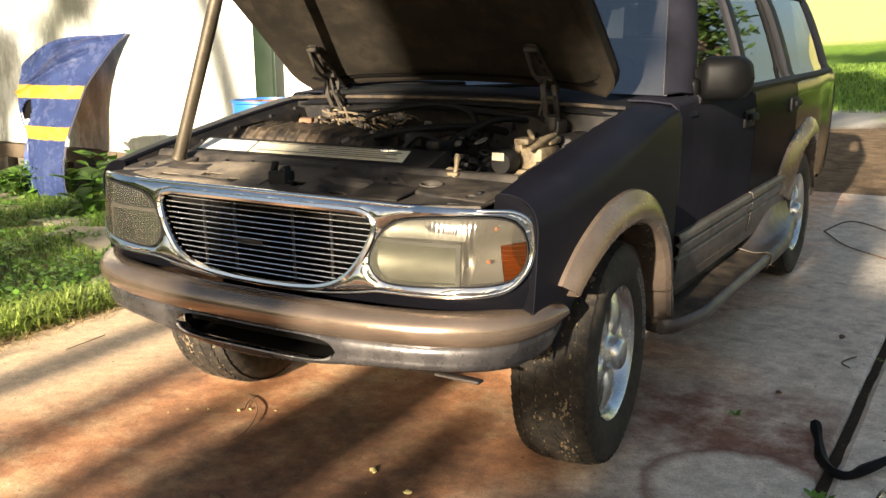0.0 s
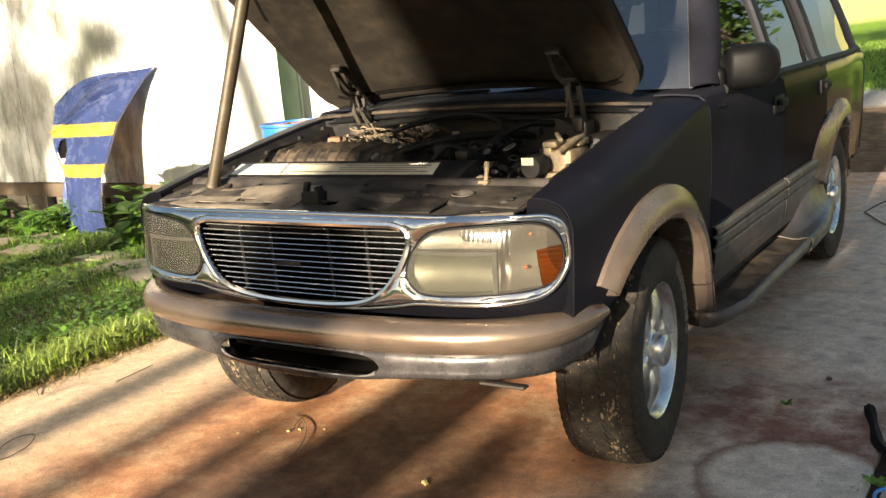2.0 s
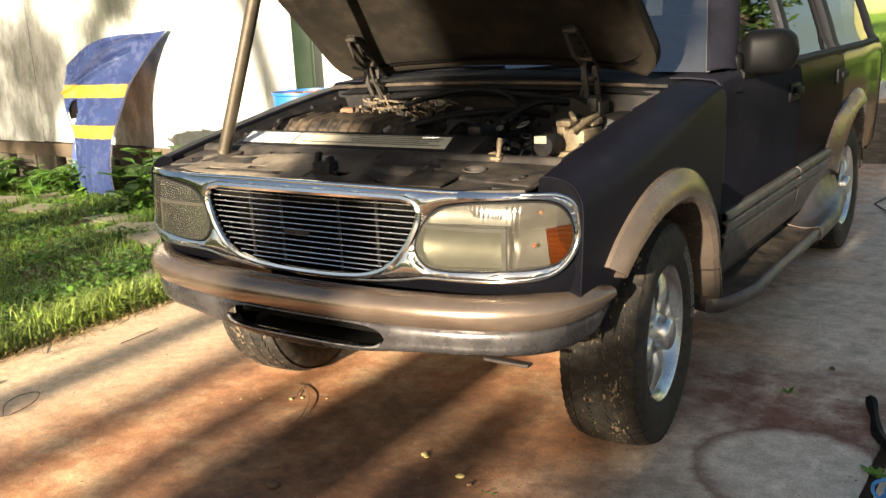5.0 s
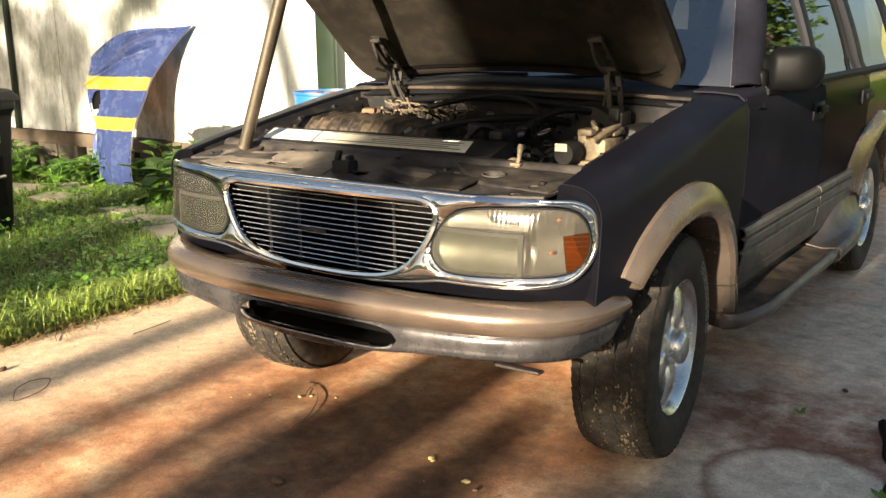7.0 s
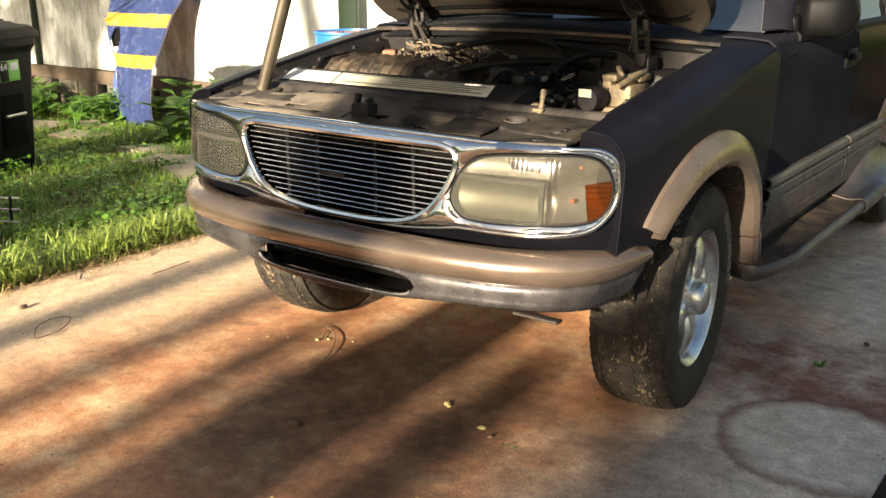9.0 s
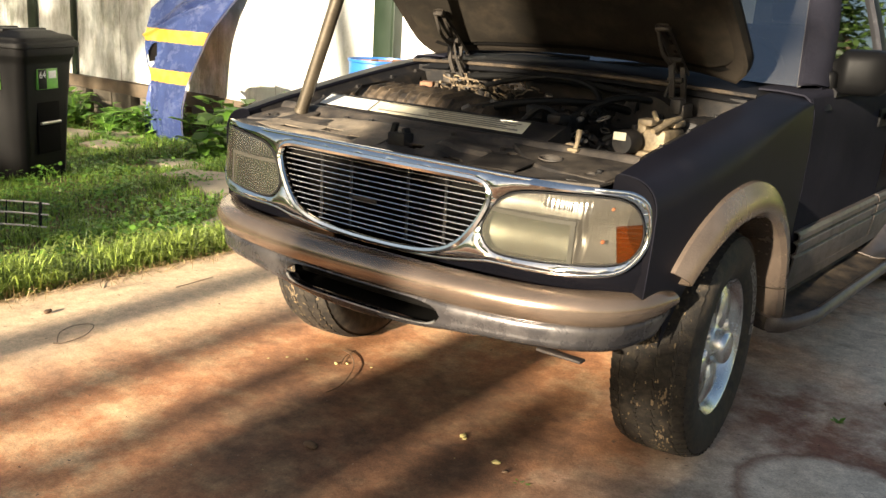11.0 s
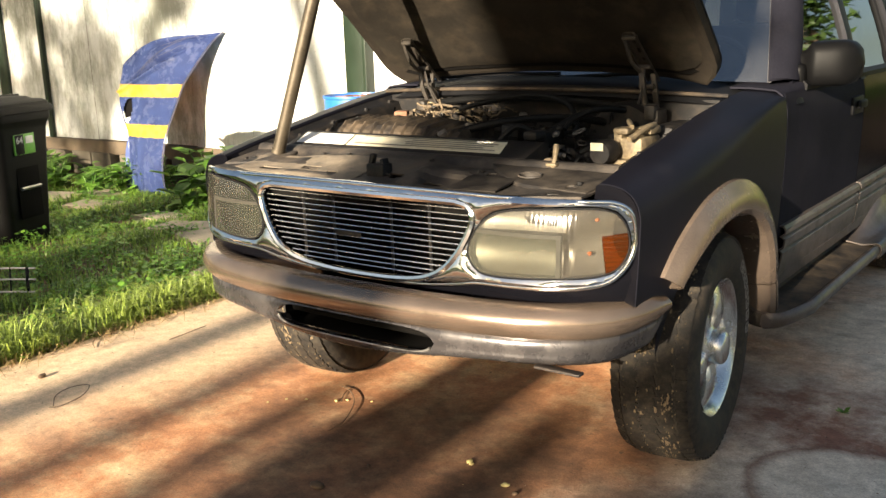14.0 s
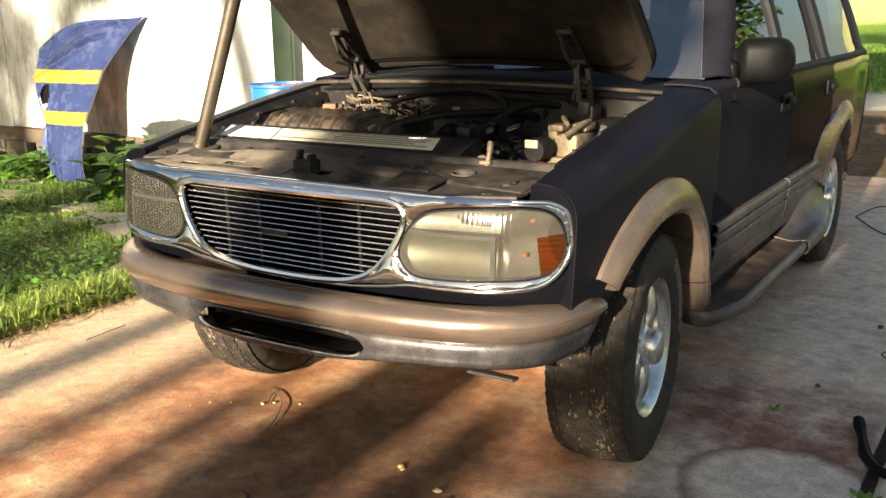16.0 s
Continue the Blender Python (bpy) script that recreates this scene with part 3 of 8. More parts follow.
def plate(outer, holes=(), depth=0.01, surf=None, cuts=(), levels=()):
    """A plate from an outline in (x, z) with holes, cut fine, laid on the surface y = surf(x, z), depth thick to the rear."""
    bm = bmesh.new()
    for loop in (outer, *holes):
        vs = [bm.verts.new((q[0], 0, q[1])) for q in loop]
        for a, b in zip(vs, vs[1:] + vs[:1]):
            bm.edges.new((a, b))
    bmesh.ops.triangle_fill(bm, use_beauty=True, use_dissolve=False, edges=bm.edges[:])
    for x in cuts:
        bmesh.ops.bisect_plane(bm, geom=bm.verts[:] + bm.edges[:] + bm.faces[:], plane_co=(x, 0, 0), plane_no=(1, 0, 0))
    for z in levels:
        bmesh.ops.bisect_plane(bm, geom=bm.verts[:] + bm.edges[:] + bm.faces[:], plane_co=(0, 0, z), plane_no=(0, 0, 1))
    bm.normal_update()
    if bm.faces and sum(f.normal.y for f in bm.faces) > 0:
        bmesh.ops.reverse_faces(bm, faces=bm.faces[:])
    front = bm.verts[:]
    r = bmesh.ops.extrude_face_region(bm, geom=bm.faces[:])
    back = [v for v in r["geom"] if isinstance(v, bmesh.types.BMVert)]
    for v in back:
        v.co.y += depth
    bmesh.ops.recalc_face_normals(bm, faces=bm.faces[:])
    if surf:
        for v in bm.verts:
            v.co.y += surf(v.co.x, v.co.z)
    return bm


def span(a, b, n):
    return [a + (b - a) * i / n for i in range(n + 1)]


def mirrored(bm):
    """The bmesh seen in a mirror across the car's middle."""
    o = bm.copy()
    bmesh.ops.scale(o, vec=(-1, 1, 1), verts=o.verts[:])
    bmesh.ops.reverse_faces(o, faces=o.faces[:])
    return o


def lettering(name, text, size, m, material, parent, depth=0.001):
    """Writing as a thin mesh of its own."""
    cu = bpy.data.curves.new(name, "FONT")
    cu.body, cu.size, cu.extrude, cu.align_x, cu.align_y = text, size, depth, "CENTER", "CENTER"
    tmp = bpy.data.objects.new(name, cu)
    scene.collection.objects.link(tmp)
    me = bpy.data.meshes.new_from_object(tmp.evaluated_get(bpy.context.evaluated_depsgraph_get()))
    bpy.data.objects.remove(tmp)
    me.materials.clear()
    me.materials.append(M[material])
    ob = new(name, me)
    ob.parent = parent
    ob.matrix_local = m
    return ob


def ease(a, b, v):
    u = min(max((v - a) / (b - a), 0.0), 1.0)
    return u * u * (3 - 2 * u)

# ---- setting ----


def ground_z(x, y):
    """Height of the yard: a lawn that falls gently away from the slab, and a field that rises beyond it."""
    if -1.95 < x < 5.9 and -8.9 < y < 6.75:
        return -0.13
    z = -0.035 - 0.05 * min(max(-2.1 - x, 0.0), 5.0) * ease(-3.0, -1.0, y + 2.0)
    z += 0.02 * max(y - 18, 0) + 0.075 * max(y - 42, 0) - 0.03 * max(y - 140, 0)
    z += 0.02 * noise.noise((x * 0.9, y * 0.9, 0.0)) * (1 if y < 17 else 2)
    return z


def build_ground():
    xs = [-1500, -700, -300, -150, -90, -60, -40, -30, -22, -17] + span(-14, 8, 88) + [10, 13, 17, 22, 30, 40, 60, 90, 150, 300, 700, 1500]
    ys = [-1500, -600, -250, -120, -70, -45, -30, -20, -14, -10.5] + span(-9, 19, 112) + [21, 24, 28, 32, 37, 42, 48, 55, 64, 75, 90, 110, 140, 200, 300, 500, 900, 1500]
    bm = bmesh.new()
    grid(bm, [[(x, y, ground_z(x, y)) for x in xs] for y in ys])
    return tagged(part("ground", bm, "earth", smooth=80), "brown soil, trodden dirt and mown green field", "ground", kind="structure")


def build_slab(name, x0, x1, y0, y1, material, label, ragged):
    bm = bmesh.new()
    rows = []
    for y in span(y0, y1, 130):
        a = x0 + ragged * (noise.noise((0.0, y * 1.7, 3.0)) + 0.5 * noise.noise((0.0, y * 7, 3.0)))
        b = x1 + 0.008 * noise.noise((1.0, y * 5, 9.0))
        rows.append([(a, y, -0.2), (a - 0.012, y, -0.02), (a + 0.01, y, 0.0), *[(x, y, 0.0) for x in span(a + 0.06, b - 0.05, 8)], (b - 0.012, y, -0.001), (b, y, -0.014), (b, y, -0.2)])
    grid(bm, rows)
    return tagged(part(name, bm, material, smooth=30), label, "driveway slab", kind="structure")


build_ground()
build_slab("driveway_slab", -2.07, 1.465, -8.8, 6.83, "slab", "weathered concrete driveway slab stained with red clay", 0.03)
build_slab("driveway_slab_side", 1.515, 5.9, -8.8, 6.83, "slab_plain", "grey weathered concrete slab beside the driveway joint", 0.006)

bm = bmesh.new()
rows = []
for y in span(-8.8, 6.83, 300):
    h = -0.022 + 0.012 * noise.noise((0.0, y * 9, 2.0)) + 0.008 * noise.noise((0.0, y * 31, 5.0))
    rows.append([(1.455, y, -0.03), (1.478, y, h), (1.503, y, h + 0.003), (1.525, y, -0.03)])
grid(bm, rows)
tagged(part("joint_soil", bm, "joint_soil", smooth=60), "dark crumbly soil in the slab joint", "soil", kind="structure")

# barn wall of ribbed sheets
WALL_Y = 4.84
wall = tagged(new("wall_barn"), "white ribbed metal barn wall with mildew", "wall", kind="structure")


def sheet(x0, x1, z0, z1, y, out=-1):
    bm = bmesh.new()
    ks, x = [], x0
    w = (x1 - x0) / 4
    for i in range(4):
        a = x0 + i * w
        ks += [(a, 0), (a + 0.42 * w, 0), (a + 0.47 * w, 0.006), (a + 0.60 * w, 0.006), (a + 0.65 * w, 0)]
    ks.append((x1, 0))
    zs = span(z0, z1, 6)
    grid(bm, [[(kx, y + out * (0.004 + h), z) for kx, h in ks] for z in zs])
    thicken(bm, 0.002)
    return bm


bm = bmesh.new()
box(bm, (-9.5, WALL_Y + 0.09, 2.2), (13.8, 0.12, 4.0))
part("wall_core", bm, "timber", wall, smooth=0)
xs = [-16.3, -15.3, -14.3, -13.3, -12.35, -11.4, -10.42, -9.46, -8.5, -7.56, -6.62, -5.68, -4.98, -4.29]
for a, b in zip(xs, xs[1:]):
    part("siding_panel", sheet(a + 0.003, b - 0.003, 0.2 + random.uniform(-0.012, 0.012), 4.2, WALL_Y + random.uniform(0, 0.004)), "siding", wall, smooth=0)
for a, b in ((-3.98, -3.3), (-3.3, -2.62)):
    part("siding_panel", sheet(a, b, 0.12, 4.2, WALL_Y), "siding", wall, smooth=0)
for x, w in ((-10.47, 0.19), (-9.47, 0.075)):
    bm = bmesh.new()
    box(bm, (x, WALL_Y - 0.035, 2.2), (w, 0.05, 4.0), 0.006)
    part("batten", bm, "green_trim", wall, "dark green vertical batten")
bm = bmesh.new()
box(bm, (-4.10, WALL_Y - 0.03, 2.1), (0.29, 0.1, 4.2), 0.008)
box(bm, (-3.97, WALL_Y - 0.05, 2.1), (0.04, 0.14, 4.2), 0.006)
part("door_post", bm, "green_trim", wall, "dark green painted door post")
for x0 in (-16.2, -13.2, -10.3, -7.3):
    bm = bmesh.new()
    box(bm, (x0 + 1.47, WALL_Y + 0.03, 0.115), (2.93, 0.14, 0.16), 0.012)
    part("sill_beam", bm, "timber", wall, "weathered timber sill")
for i in range(16):
    bm = bmesh.new()
    box(bm, (-12.0 + i * 0.52 + random.uniform(-0.05, 0.05), WALL_Y + 0.02 + random.uniform(-0.03, 0.03), -0.1), (0.39, 0.19, 0.30), 0.012)
    part("foundation_block", bm, "block", wall)
# near-black box stands for the shade under the wall
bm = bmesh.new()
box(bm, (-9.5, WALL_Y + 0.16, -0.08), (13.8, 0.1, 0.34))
part("crawl_space_shade", bm, "dark", wall, smooth=0)
side = tagged(new("wall_barn_side"), "white barn side wall", "wall", kind="structure")
bm = bmesh.new()
box(bm, (-2.62, WALL_Y + 4.05, 2.05), (0.1, 7.9, 4.3))
part("wall_core", bm, "siding", side, smooth=0)
barn_roof = tagged(new("barn_roof"), "plain metal barn roof", "roof", kind="structure")
bm = bmesh.new()
grid(bm, [[(-16.6, WALL_Y - 0.35, 4.15), (-2.3, WALL_Y - 0.35, 4.15)], [(-16.6, WALL_Y + 4.2, 5.6), (-2.3, WALL_Y + 4.2, 5.6)], [(-16.6, WALL_Y + 8.6, 4.15), (-2.3, WALL_Y + 8.6, 4.15)]])
thicken(bm, 0.04)
part("roof_sheet", bm, "bay_metal", barn_roof, smooth=0)

# ---- trees ----


def tree(name, x, y, height, r, lobes, leaves, seed, label, limbs=9, leaf=0.16, lean=0.0, group="trees round the yard"):
    """A tapered trunk with limbs, and a crown of leaf clumps gathered in lobes (dx, dy, z, rx, ry, rz)."""
    rnd = random.Random(seed)
    z0 = ground_z(x, y) - 0.1
    t = thing(name, (x, y, z0), label, "tree" if height > 3 else "shrub", group)
    bm = bmesh.new()
    spine = [Vector((lean * (k / 8) ** 1.5 + 0.10 * noise.noise((seed, k * 0.7, 0)), 0.12 * noise.noise((k * 0.7, seed, 4.0)), height * k / 8)) for k in range(9)]
    tube(bm, smooth_path(spine, 3), [r * (1.25 if k == 0 else 1) * (1 - 0.85 * k / 24) for k in range(25)], 12)
    low = min(l[2] - l[5] for l in lobes) / height
    for i in range(limbs):
        l = lobes[i % len(lobes)]
        d = Vector((rnd.gauss(0, 1), rnd.gauss(0, 1), rnd.gauss(0, 1))).normalized()
        tip = Vector((l[0] + d.x * l[3] * 0.8, l[1] + d.y * l[4] * 0.8, l[2] + d.z * l[5] * 0.8))
        h = min(0.95, max(0.25, (tip.z - 0.35 * (tip.xy - spine[4].xy).length) / height * 0.9))
        base = spine[min(8, int(h * 8))].lerp(spine[min(8, int(h * 8) + 1)], h * 8 % 1)
        mid = base.lerp(tip, 0.5) + Vector((0, 0, 0.1 * (tip - base).length))
        rr = r * 0.42 * (1.2 - h)
        tube(bm, smooth_path([base, mid, tip], 4), [rr * (1 - 0.8 * k / 8) + 0.008 for k in range(9)], 7)
        for _ in range(2):
            b2 = mid.lerp(tip, rnd.random())
            t2 = b2 + Vector((rnd.uniform(-1, 1), rnd.uniform(-1, 1), rnd.uniform(-0.3, 0.8))) * (tip - base).length * 0.35
            tube(bm, [b2, b2.lerp(t2, 0.5) + Vector((0, 0, 0.03)), t2], [rr * 0.4 + 0.006, rr * 0.25 + 0.005, 0.004], 5)
    part("trunk", bm, "bark", t, smooth=60)
    centres = []
    for k in range(max(12, leaves // 60)):
        l = lobes[k % len(lobes)]
        d = Vector((rnd.gauss(0, 1), rnd.gauss(0, 1), rnd.gauss(0, 1))).normalized() * rnd.random() ** 0.4
        centres.append((Vector((l[0] + d.x * l[3], l[1] + d.y * l[4], l[2] + d.z * l[5])), rnd.uniform(0.12, 0.34) * min(1, l[3])))
    vs, fs = [], []
    for i in range(leaves):
        c, s = centres[i % len(centres)]
        p = c + Vector((rnd.gauss(0, s), rnd.gauss(0, s), rnd.gauss(0, s * 0.7)))
        a = Vector((rnd.gauss(0, 1), rnd.gauss(0, 1), rnd.gauss(0, 1))).normalized() * leaf * rnd.uniform(0.6, 1.2)
        b = a.cross(Vector((rnd.gauss(0, 1), rnd.gauss(0, 1), rnd.gauss(0, 1)))).normalized() * a.length * 0.42
        k = len(vs)
        vs += [p - a, p + b, p + a, p - b]
        fs.append((k, k + 1, k + 2, k + 3))
    me = bpy.data.meshes.new("crown")
    me.from_pydata(vs, [], fs)
    me.materials.append(M["leaf"])
    crown = new("crown", me)
    crown.parent = t
    return t


# out-of-view trees and shrubs, placed to cast shade streaks and window reflections
SLIM, BROAD, TALL = "unseen slender yard tree with a bare lower trunk", "out-of-view broad shade tree with a dense leafy crown", "unseen tall yard tree with a loose open crown"
tree("tree", -0.35, -15.0, 9.0, 0.17, [(0, 0, 8.3, 1.6, 1.4, 1.1)], 1800, 11, SLIM)
tree("tree", 0.25, -15.6, 9.5, 0.105, [(0.2, 0, 8.6, 1.7, 1.5, 1.2)], 2000, 12, SLIM)
tree("tree", 0.64, -15.5, 3.7, 0.155, [(0, 0, 3.35, 0.14, 0.16, 0.3), (0, 0, 2.95, 0.12, 0.13, 0.4)], 900, 18, "unseen short stout sapling, added to cast a shade streak", 3, 0.08)
tree("tree", 0.77, -15.0, 9.5, 0.36, [(1.14, 0, 7.9, 2.0, 1.4, 1.2), (2.44, 0.3, 7.4, 1.6, 1.3, 1.3), (0.82, 0, 5.1, 0.30, 0.5, 0.5), (0.68, 0, 4.62, 0.20, 0.4, 0.13)], 6000, 13, BROAD, 14, lean=1.5)
tree("tree", 3.3, -15.3, 8.0, 0.16, [(0.05, 0, 3.9, 1.0, 0.9, 1.35), (0.25, 0, 2.4, 1.05, 0.9, 1.6)], 2900, 20, BROAD, 12)
tree("tree", 5.1, -15.0, 8.5, 0.20, [(0, 0, 3.9, 1.3, 1.0, 1.4), (0, 0, 2.2, 1.3, 1.0, 1.6)], 3600, 21, BROAD, 12)
tree("tree", 7.4, -14.6, 8.5, 0.22, [(0, 0, 4.2, 1.5, 1.0, 2.0), (0, 0, 2.2, 1.5, 1.0, 1.6), (0, 0, 6.4, 1.4, 1.0, 1.7)], 7500, 14, BROAD, 12)
tree("tree", 0.64, -20.6, 15.0, 0.15, [(1.0, 0, 13.2, 3.4, 1.5, 0.9), (0.2, 0, 9.7, 2.4, 1.2, 0.45)], 7000, 41, TALL, 16, 0.22)
tree("tree", -3.4, -20.0, 6.4, 0.14, [(1.10, 0, 4.1, 1.05, 0.9, 0.95), (-1.0, 0, 4.05, 1.25, 0.9, 0.95), (-2.6, 0, 4.0, 1.0, 0.9, 0.9)], 4000, 19, "unseen low bushy tree with a dense crown, added to shade the lawn", 12)
tree("tree", -6.2, -22.0, 9.5, 0.24, [(0.3, 0, 7.9, 1.9, 1.4, 1.3), (-1.9, 0.2, 7.2, 1.4, 1.2, 1.0), (-0.6, 0, 6.7, 1.1, 0.8, 0.7)], 2100, 15, TALL, 16)
tree("tree", -10.2, -21.5, 9.0, 0.24, [(0, 0, 7.3, 2.0, 1.4, 1.3)], 2100, 16, TALL, 14)
tree("tree", 4.35, 17.0, 9.0, 0.24, [(0.3, 0, 5.4, 1.35, 1.5, 2.5), (2.0, 0.3, 4.9, 1.7, 1.5, 2.5)], 12000, 17, BROAD, 18)
tree("shrub", 1.58, -15.5, 3.6, 0.035, [(0.34, 0, 3.72, 0.22, 0.3, 0.16), (0.0, 0, 3.45, 0.12, 0.3, 0.14), (0.0, 0, 3.15, 0.18, 0.4, 0.28), (0.12, 0, 2.75, 0.34, 0.4, 0.30), (0.05, 0, 2.2, 0.4, 0.4, 0.5), (0, 0, 1.3, 0.6, 0.5, 0.8)], 2000, 33, "unseen thin open shrub, added to dapple the driveway light", 8, 0.07, group="shrubs under the trees")
tree("shrub", 0.93, -15.4, 2.4, 0.04, [(0, 0, 2.72, 0.22, 0.4, 0.34), (-0.1, 0, 1.9, 0.42, 0.4, 0.6), (0, 0, 0.9, 0.5, 0.5, 0.7)], 2200, 35, "unseen leafy shrub, added to shade the ground", 8, 0.09, group="shrubs under the trees")
tree("tree", -0.6, -25.0, 11.0, 0.42, [(-2.9, 0, 10.2, 1.2, 0.8, 0.7)], 900, 36, "unseen leaning tree with a sparse crown, added to shade the wall", 8, 0.10, lean=-3.0)
tree("shrub", -0.75, -15.2, 2.6, 0.04, [(0, 0, 2.95, 0.24, 0.4, 0.28), (-0.1, 0, 2.2, 0.4, 0.4, 0.6), (0, 0, 1.0, 0.45, 0.5, 0.8)], 2400, 38, "unseen leafy shrub, added to shade the ground", 8, 0.09, group="shrubs under the trees")
tree("shrub", 2.12, -15.5, 3.0, 0.04, [(0.14, 0, 3.88, 0.13, 0.4, 0.24), (0.04, 0, 3.1, 0.20, 0.4, 0.35), (0, 0, 2.2, 0.3, 0.4, 0.7), (0, 0, 1.0, 0.4, 0.5, 0.8)], 3000, 37, "unseen leafy shrub, added to shade the ground", 8, 0.1, group="shrubs under the trees")
tree("shrub", 2.42, -15.3, 2.9, 0.05, [(0.12, 0, 4.05, 0.32, 0.5, 0.5), (0.07, 0, 3.4, 0.40, 0.5, 0.62), (0, 0, 1.5, 0.47, 0.5, 0.8), (0.05, 0, 0.7, 0.54, 0.5, 0.6)], 3200, 34, "unseen leafy shrub, added to shade the ground", 8, 0.1, group="shrubs under the trees")


def unseen_woods():
    """An unseen belt of woods behind the camera, added to block low sky glow: overlapping crowns of many leaf clumps,
    with an uneven top.
    """
    rr = np.random.RandomState(61)
    n = 15000
    k = 120
    cx, cy = rr.uniform(-85, 60, k), rr.uniform(-72, -58, k)
    ch, cw = rr.uniform(5.0, 9.0, k), rr.uniform(2.0, 4.2, k)
    pick = rr.randint(0, k, n)
    d = rr.normal(0, 1, (n, 3))
    d /= np.linalg.norm(d, axis=1)[:, None]
    d *= rr.uniform(0.55, 1.0, n)[:, None]
    c = np.stack([cx[pick] + d[:, 0] * cw[pick], cy[pick] + d[:, 1] * cw[pick], ch[pick] * (0.5 + 0.5 * d[:, 2])], 1)
    a = rr.normal(0, 1, (n, 3))
    a *= (rr.uniform(0.35, 0.75, n) / np.linalg.norm(a, axis=1))[:, None]
    b = np.cross(a, rr.normal(0, 1, (n, 3)))
    b *= (0.6 * np.linalg.norm(a, axis=1) / np.linalg.norm(b, axis=1))[:, None]
    v = np.stack([c - a, c + b, c + a, c - b], 1).reshape(-1, 3)
    me = bpy.data.meshes.new("unseen_woods")
    me.from_pydata(v.tolist(), [], np.arange(4 * n).reshape(-1, 4).tolist())
    me.materials.append(M["leaf"])
    tagged(new("unseen_woods", me), "unseen dark green belt of woods added to block low sky glow", "woods", kind="stuff")


unseen_woods()
# ---- the car ----
AX_F, AX_R, WR = 0.87, 3.70, 0.372
car = thing("suv", (0, 0, 0), "faded black four-door SUV with tan lower trim, its hood propped open", "car")


def half_width(y):
    """Half the body's width along its length."""
    f = 0.885 - 0.036 * (1 - ease(0.18, 0.62, y)) - 0.045 * ease(3.9, 4.75, y)
    return f


def side_x(y, z):
    """Bulge of the body side: tucked in at the sill, fullest at mid height, leaning in to the belt and the roof."""
    w = half_width(y)
    if z < 1.05:
        return w - 0.04 * ((1.05 - z) / 0.65) ** 2
    if z < 1.13:
        return w - 0.012 * ((z - 1.05) / 0.08) ** 2
    return w - 0.012 - 0.023 * ease(1.13, 1.155, z) - 0.225 * (z - 1.13) / 0.38 * (0.75 + 0.25 * (z - 1.13) / 0.38) * 0.55 - 0.02 * ease(1.5, 1.7, z)


def fender_top(y):
    return 0.928 + 0.21 * ease(-0.25, 1.55, y) ** 1.0 * 1.0 + 0.012 * ease(0.2, 0.5, y) - 0.0


def arch_z(y, yc, r):
    d = abs(y - yc)
    return WR + math.sqrt(max(r * r - d * d, 0)) if d < r else 0.0


def both(name, bm, material, label="", parent=None, smooth=35.0):
    """A part of the driver's side and its mirror image."""
    o = mirrored(bm)
    return part(name, bm, material, parent or car, label, smooth), part(name, o, material, parent or car, label, smooth)


# front fenders with rolled shoulders
def fender_mesh():
    bm = bmesh.new()
    rows = []
    for y in span(0.290, 1.362, 64):
        lo = max(0.655 if y < 0.415 else 0.46, arch_z(y, AX_F, 0.46))
        zt = fender_top(y)
        roll = 0.10 - 0.065 * ease(0.65, 1.36, y)
        r = [(side_x(y, z), y, z) for z in span(lo, zt - roll, 10)]
        x0, x1 = side_x(y, zt - roll), 0.735
        r += [(x1 + (x0 - x1) * math.cos(k) ** 0.75, y, zt - roll + roll * math.sin(k) ** 0.85) for k in span(0.12, math.pi / 2, 9)]
        r += [(0.728, y, zt - 0.006), (0.722, y, zt - 0.05)]
        rows.append(r)
    cap = [Vector(p) for p in rows[0]] + [Vector((0.72, 0.290, 0.66))]
    grid(bm, rows)
    thicken(bm, -0.004)
    return bm, cap


fm, cap = fender_mesh()
both("front_fender", fm, "black_paint", "faded black front fender")
bm = bmesh.new()
bm.faces.new([bm.verts.new(p + Vector((-0.004, 0.002, -0.003))) for p in cap][::-1])
thicken(bm, 0.004)
both("fender_front_flange", bm, "gloss_black", "black fender flange beside the lamp")


def side_panel(y0, y1, lo, hi, n=24, m=16, arch=None, off=0.0):
    bm = bmesh.new()
    rows = []
    for y in span(y0, y1, n):
        a = lo(y) if callable(lo) else lo
        b = hi(y) if callable(hi) else hi
        if arch:
            a = max(a, arch_z(y, *arch))
        rows.append([(side_x(y, z) + off, y, z) for z in span(a, max(b, a + 0.004), m)])
    grid(bm, rows)
    thicken(bm, -0.012)
    return bm


BELT = 1.135
both("front_door", side_panel(1.368, 2.435, 0.47, BELT), "door_paint", "faded black front door")
both("rear_door", side_panel(2.443, 3.335, 0.47, BELT, arch=(AX_R, 0.46)), "rear_door_paint", "satin black rear door")
both("rear_quarter", side_panel(3.343, 4.72, 0.5, BELT, 44, 18, (AX_R, 0.46)), "gloss_black", "glossy black rear quarter panel")


# greenhouse: pillars and glass
def belt_strip(y0, y1):
    bm = bmesh.new()
    rows = []
    for y in span(y0, y1, 20):
        x = side_x(y, BELT)
        rows.append([(x + 0.008, y, BELT - 0.006), (x + 0.010, y, BELT + 0.012), (x - 0.004, y, BELT + 0.026), (x - 0.03, y, BELT + 0.024), (x - 0.03, y, BELT - 0.01)])
    grid(bm, rows, wrap=True, cap=True)
    return bm


both("belt_moulding", belt_strip(1.60, 4.60), "trim_black")


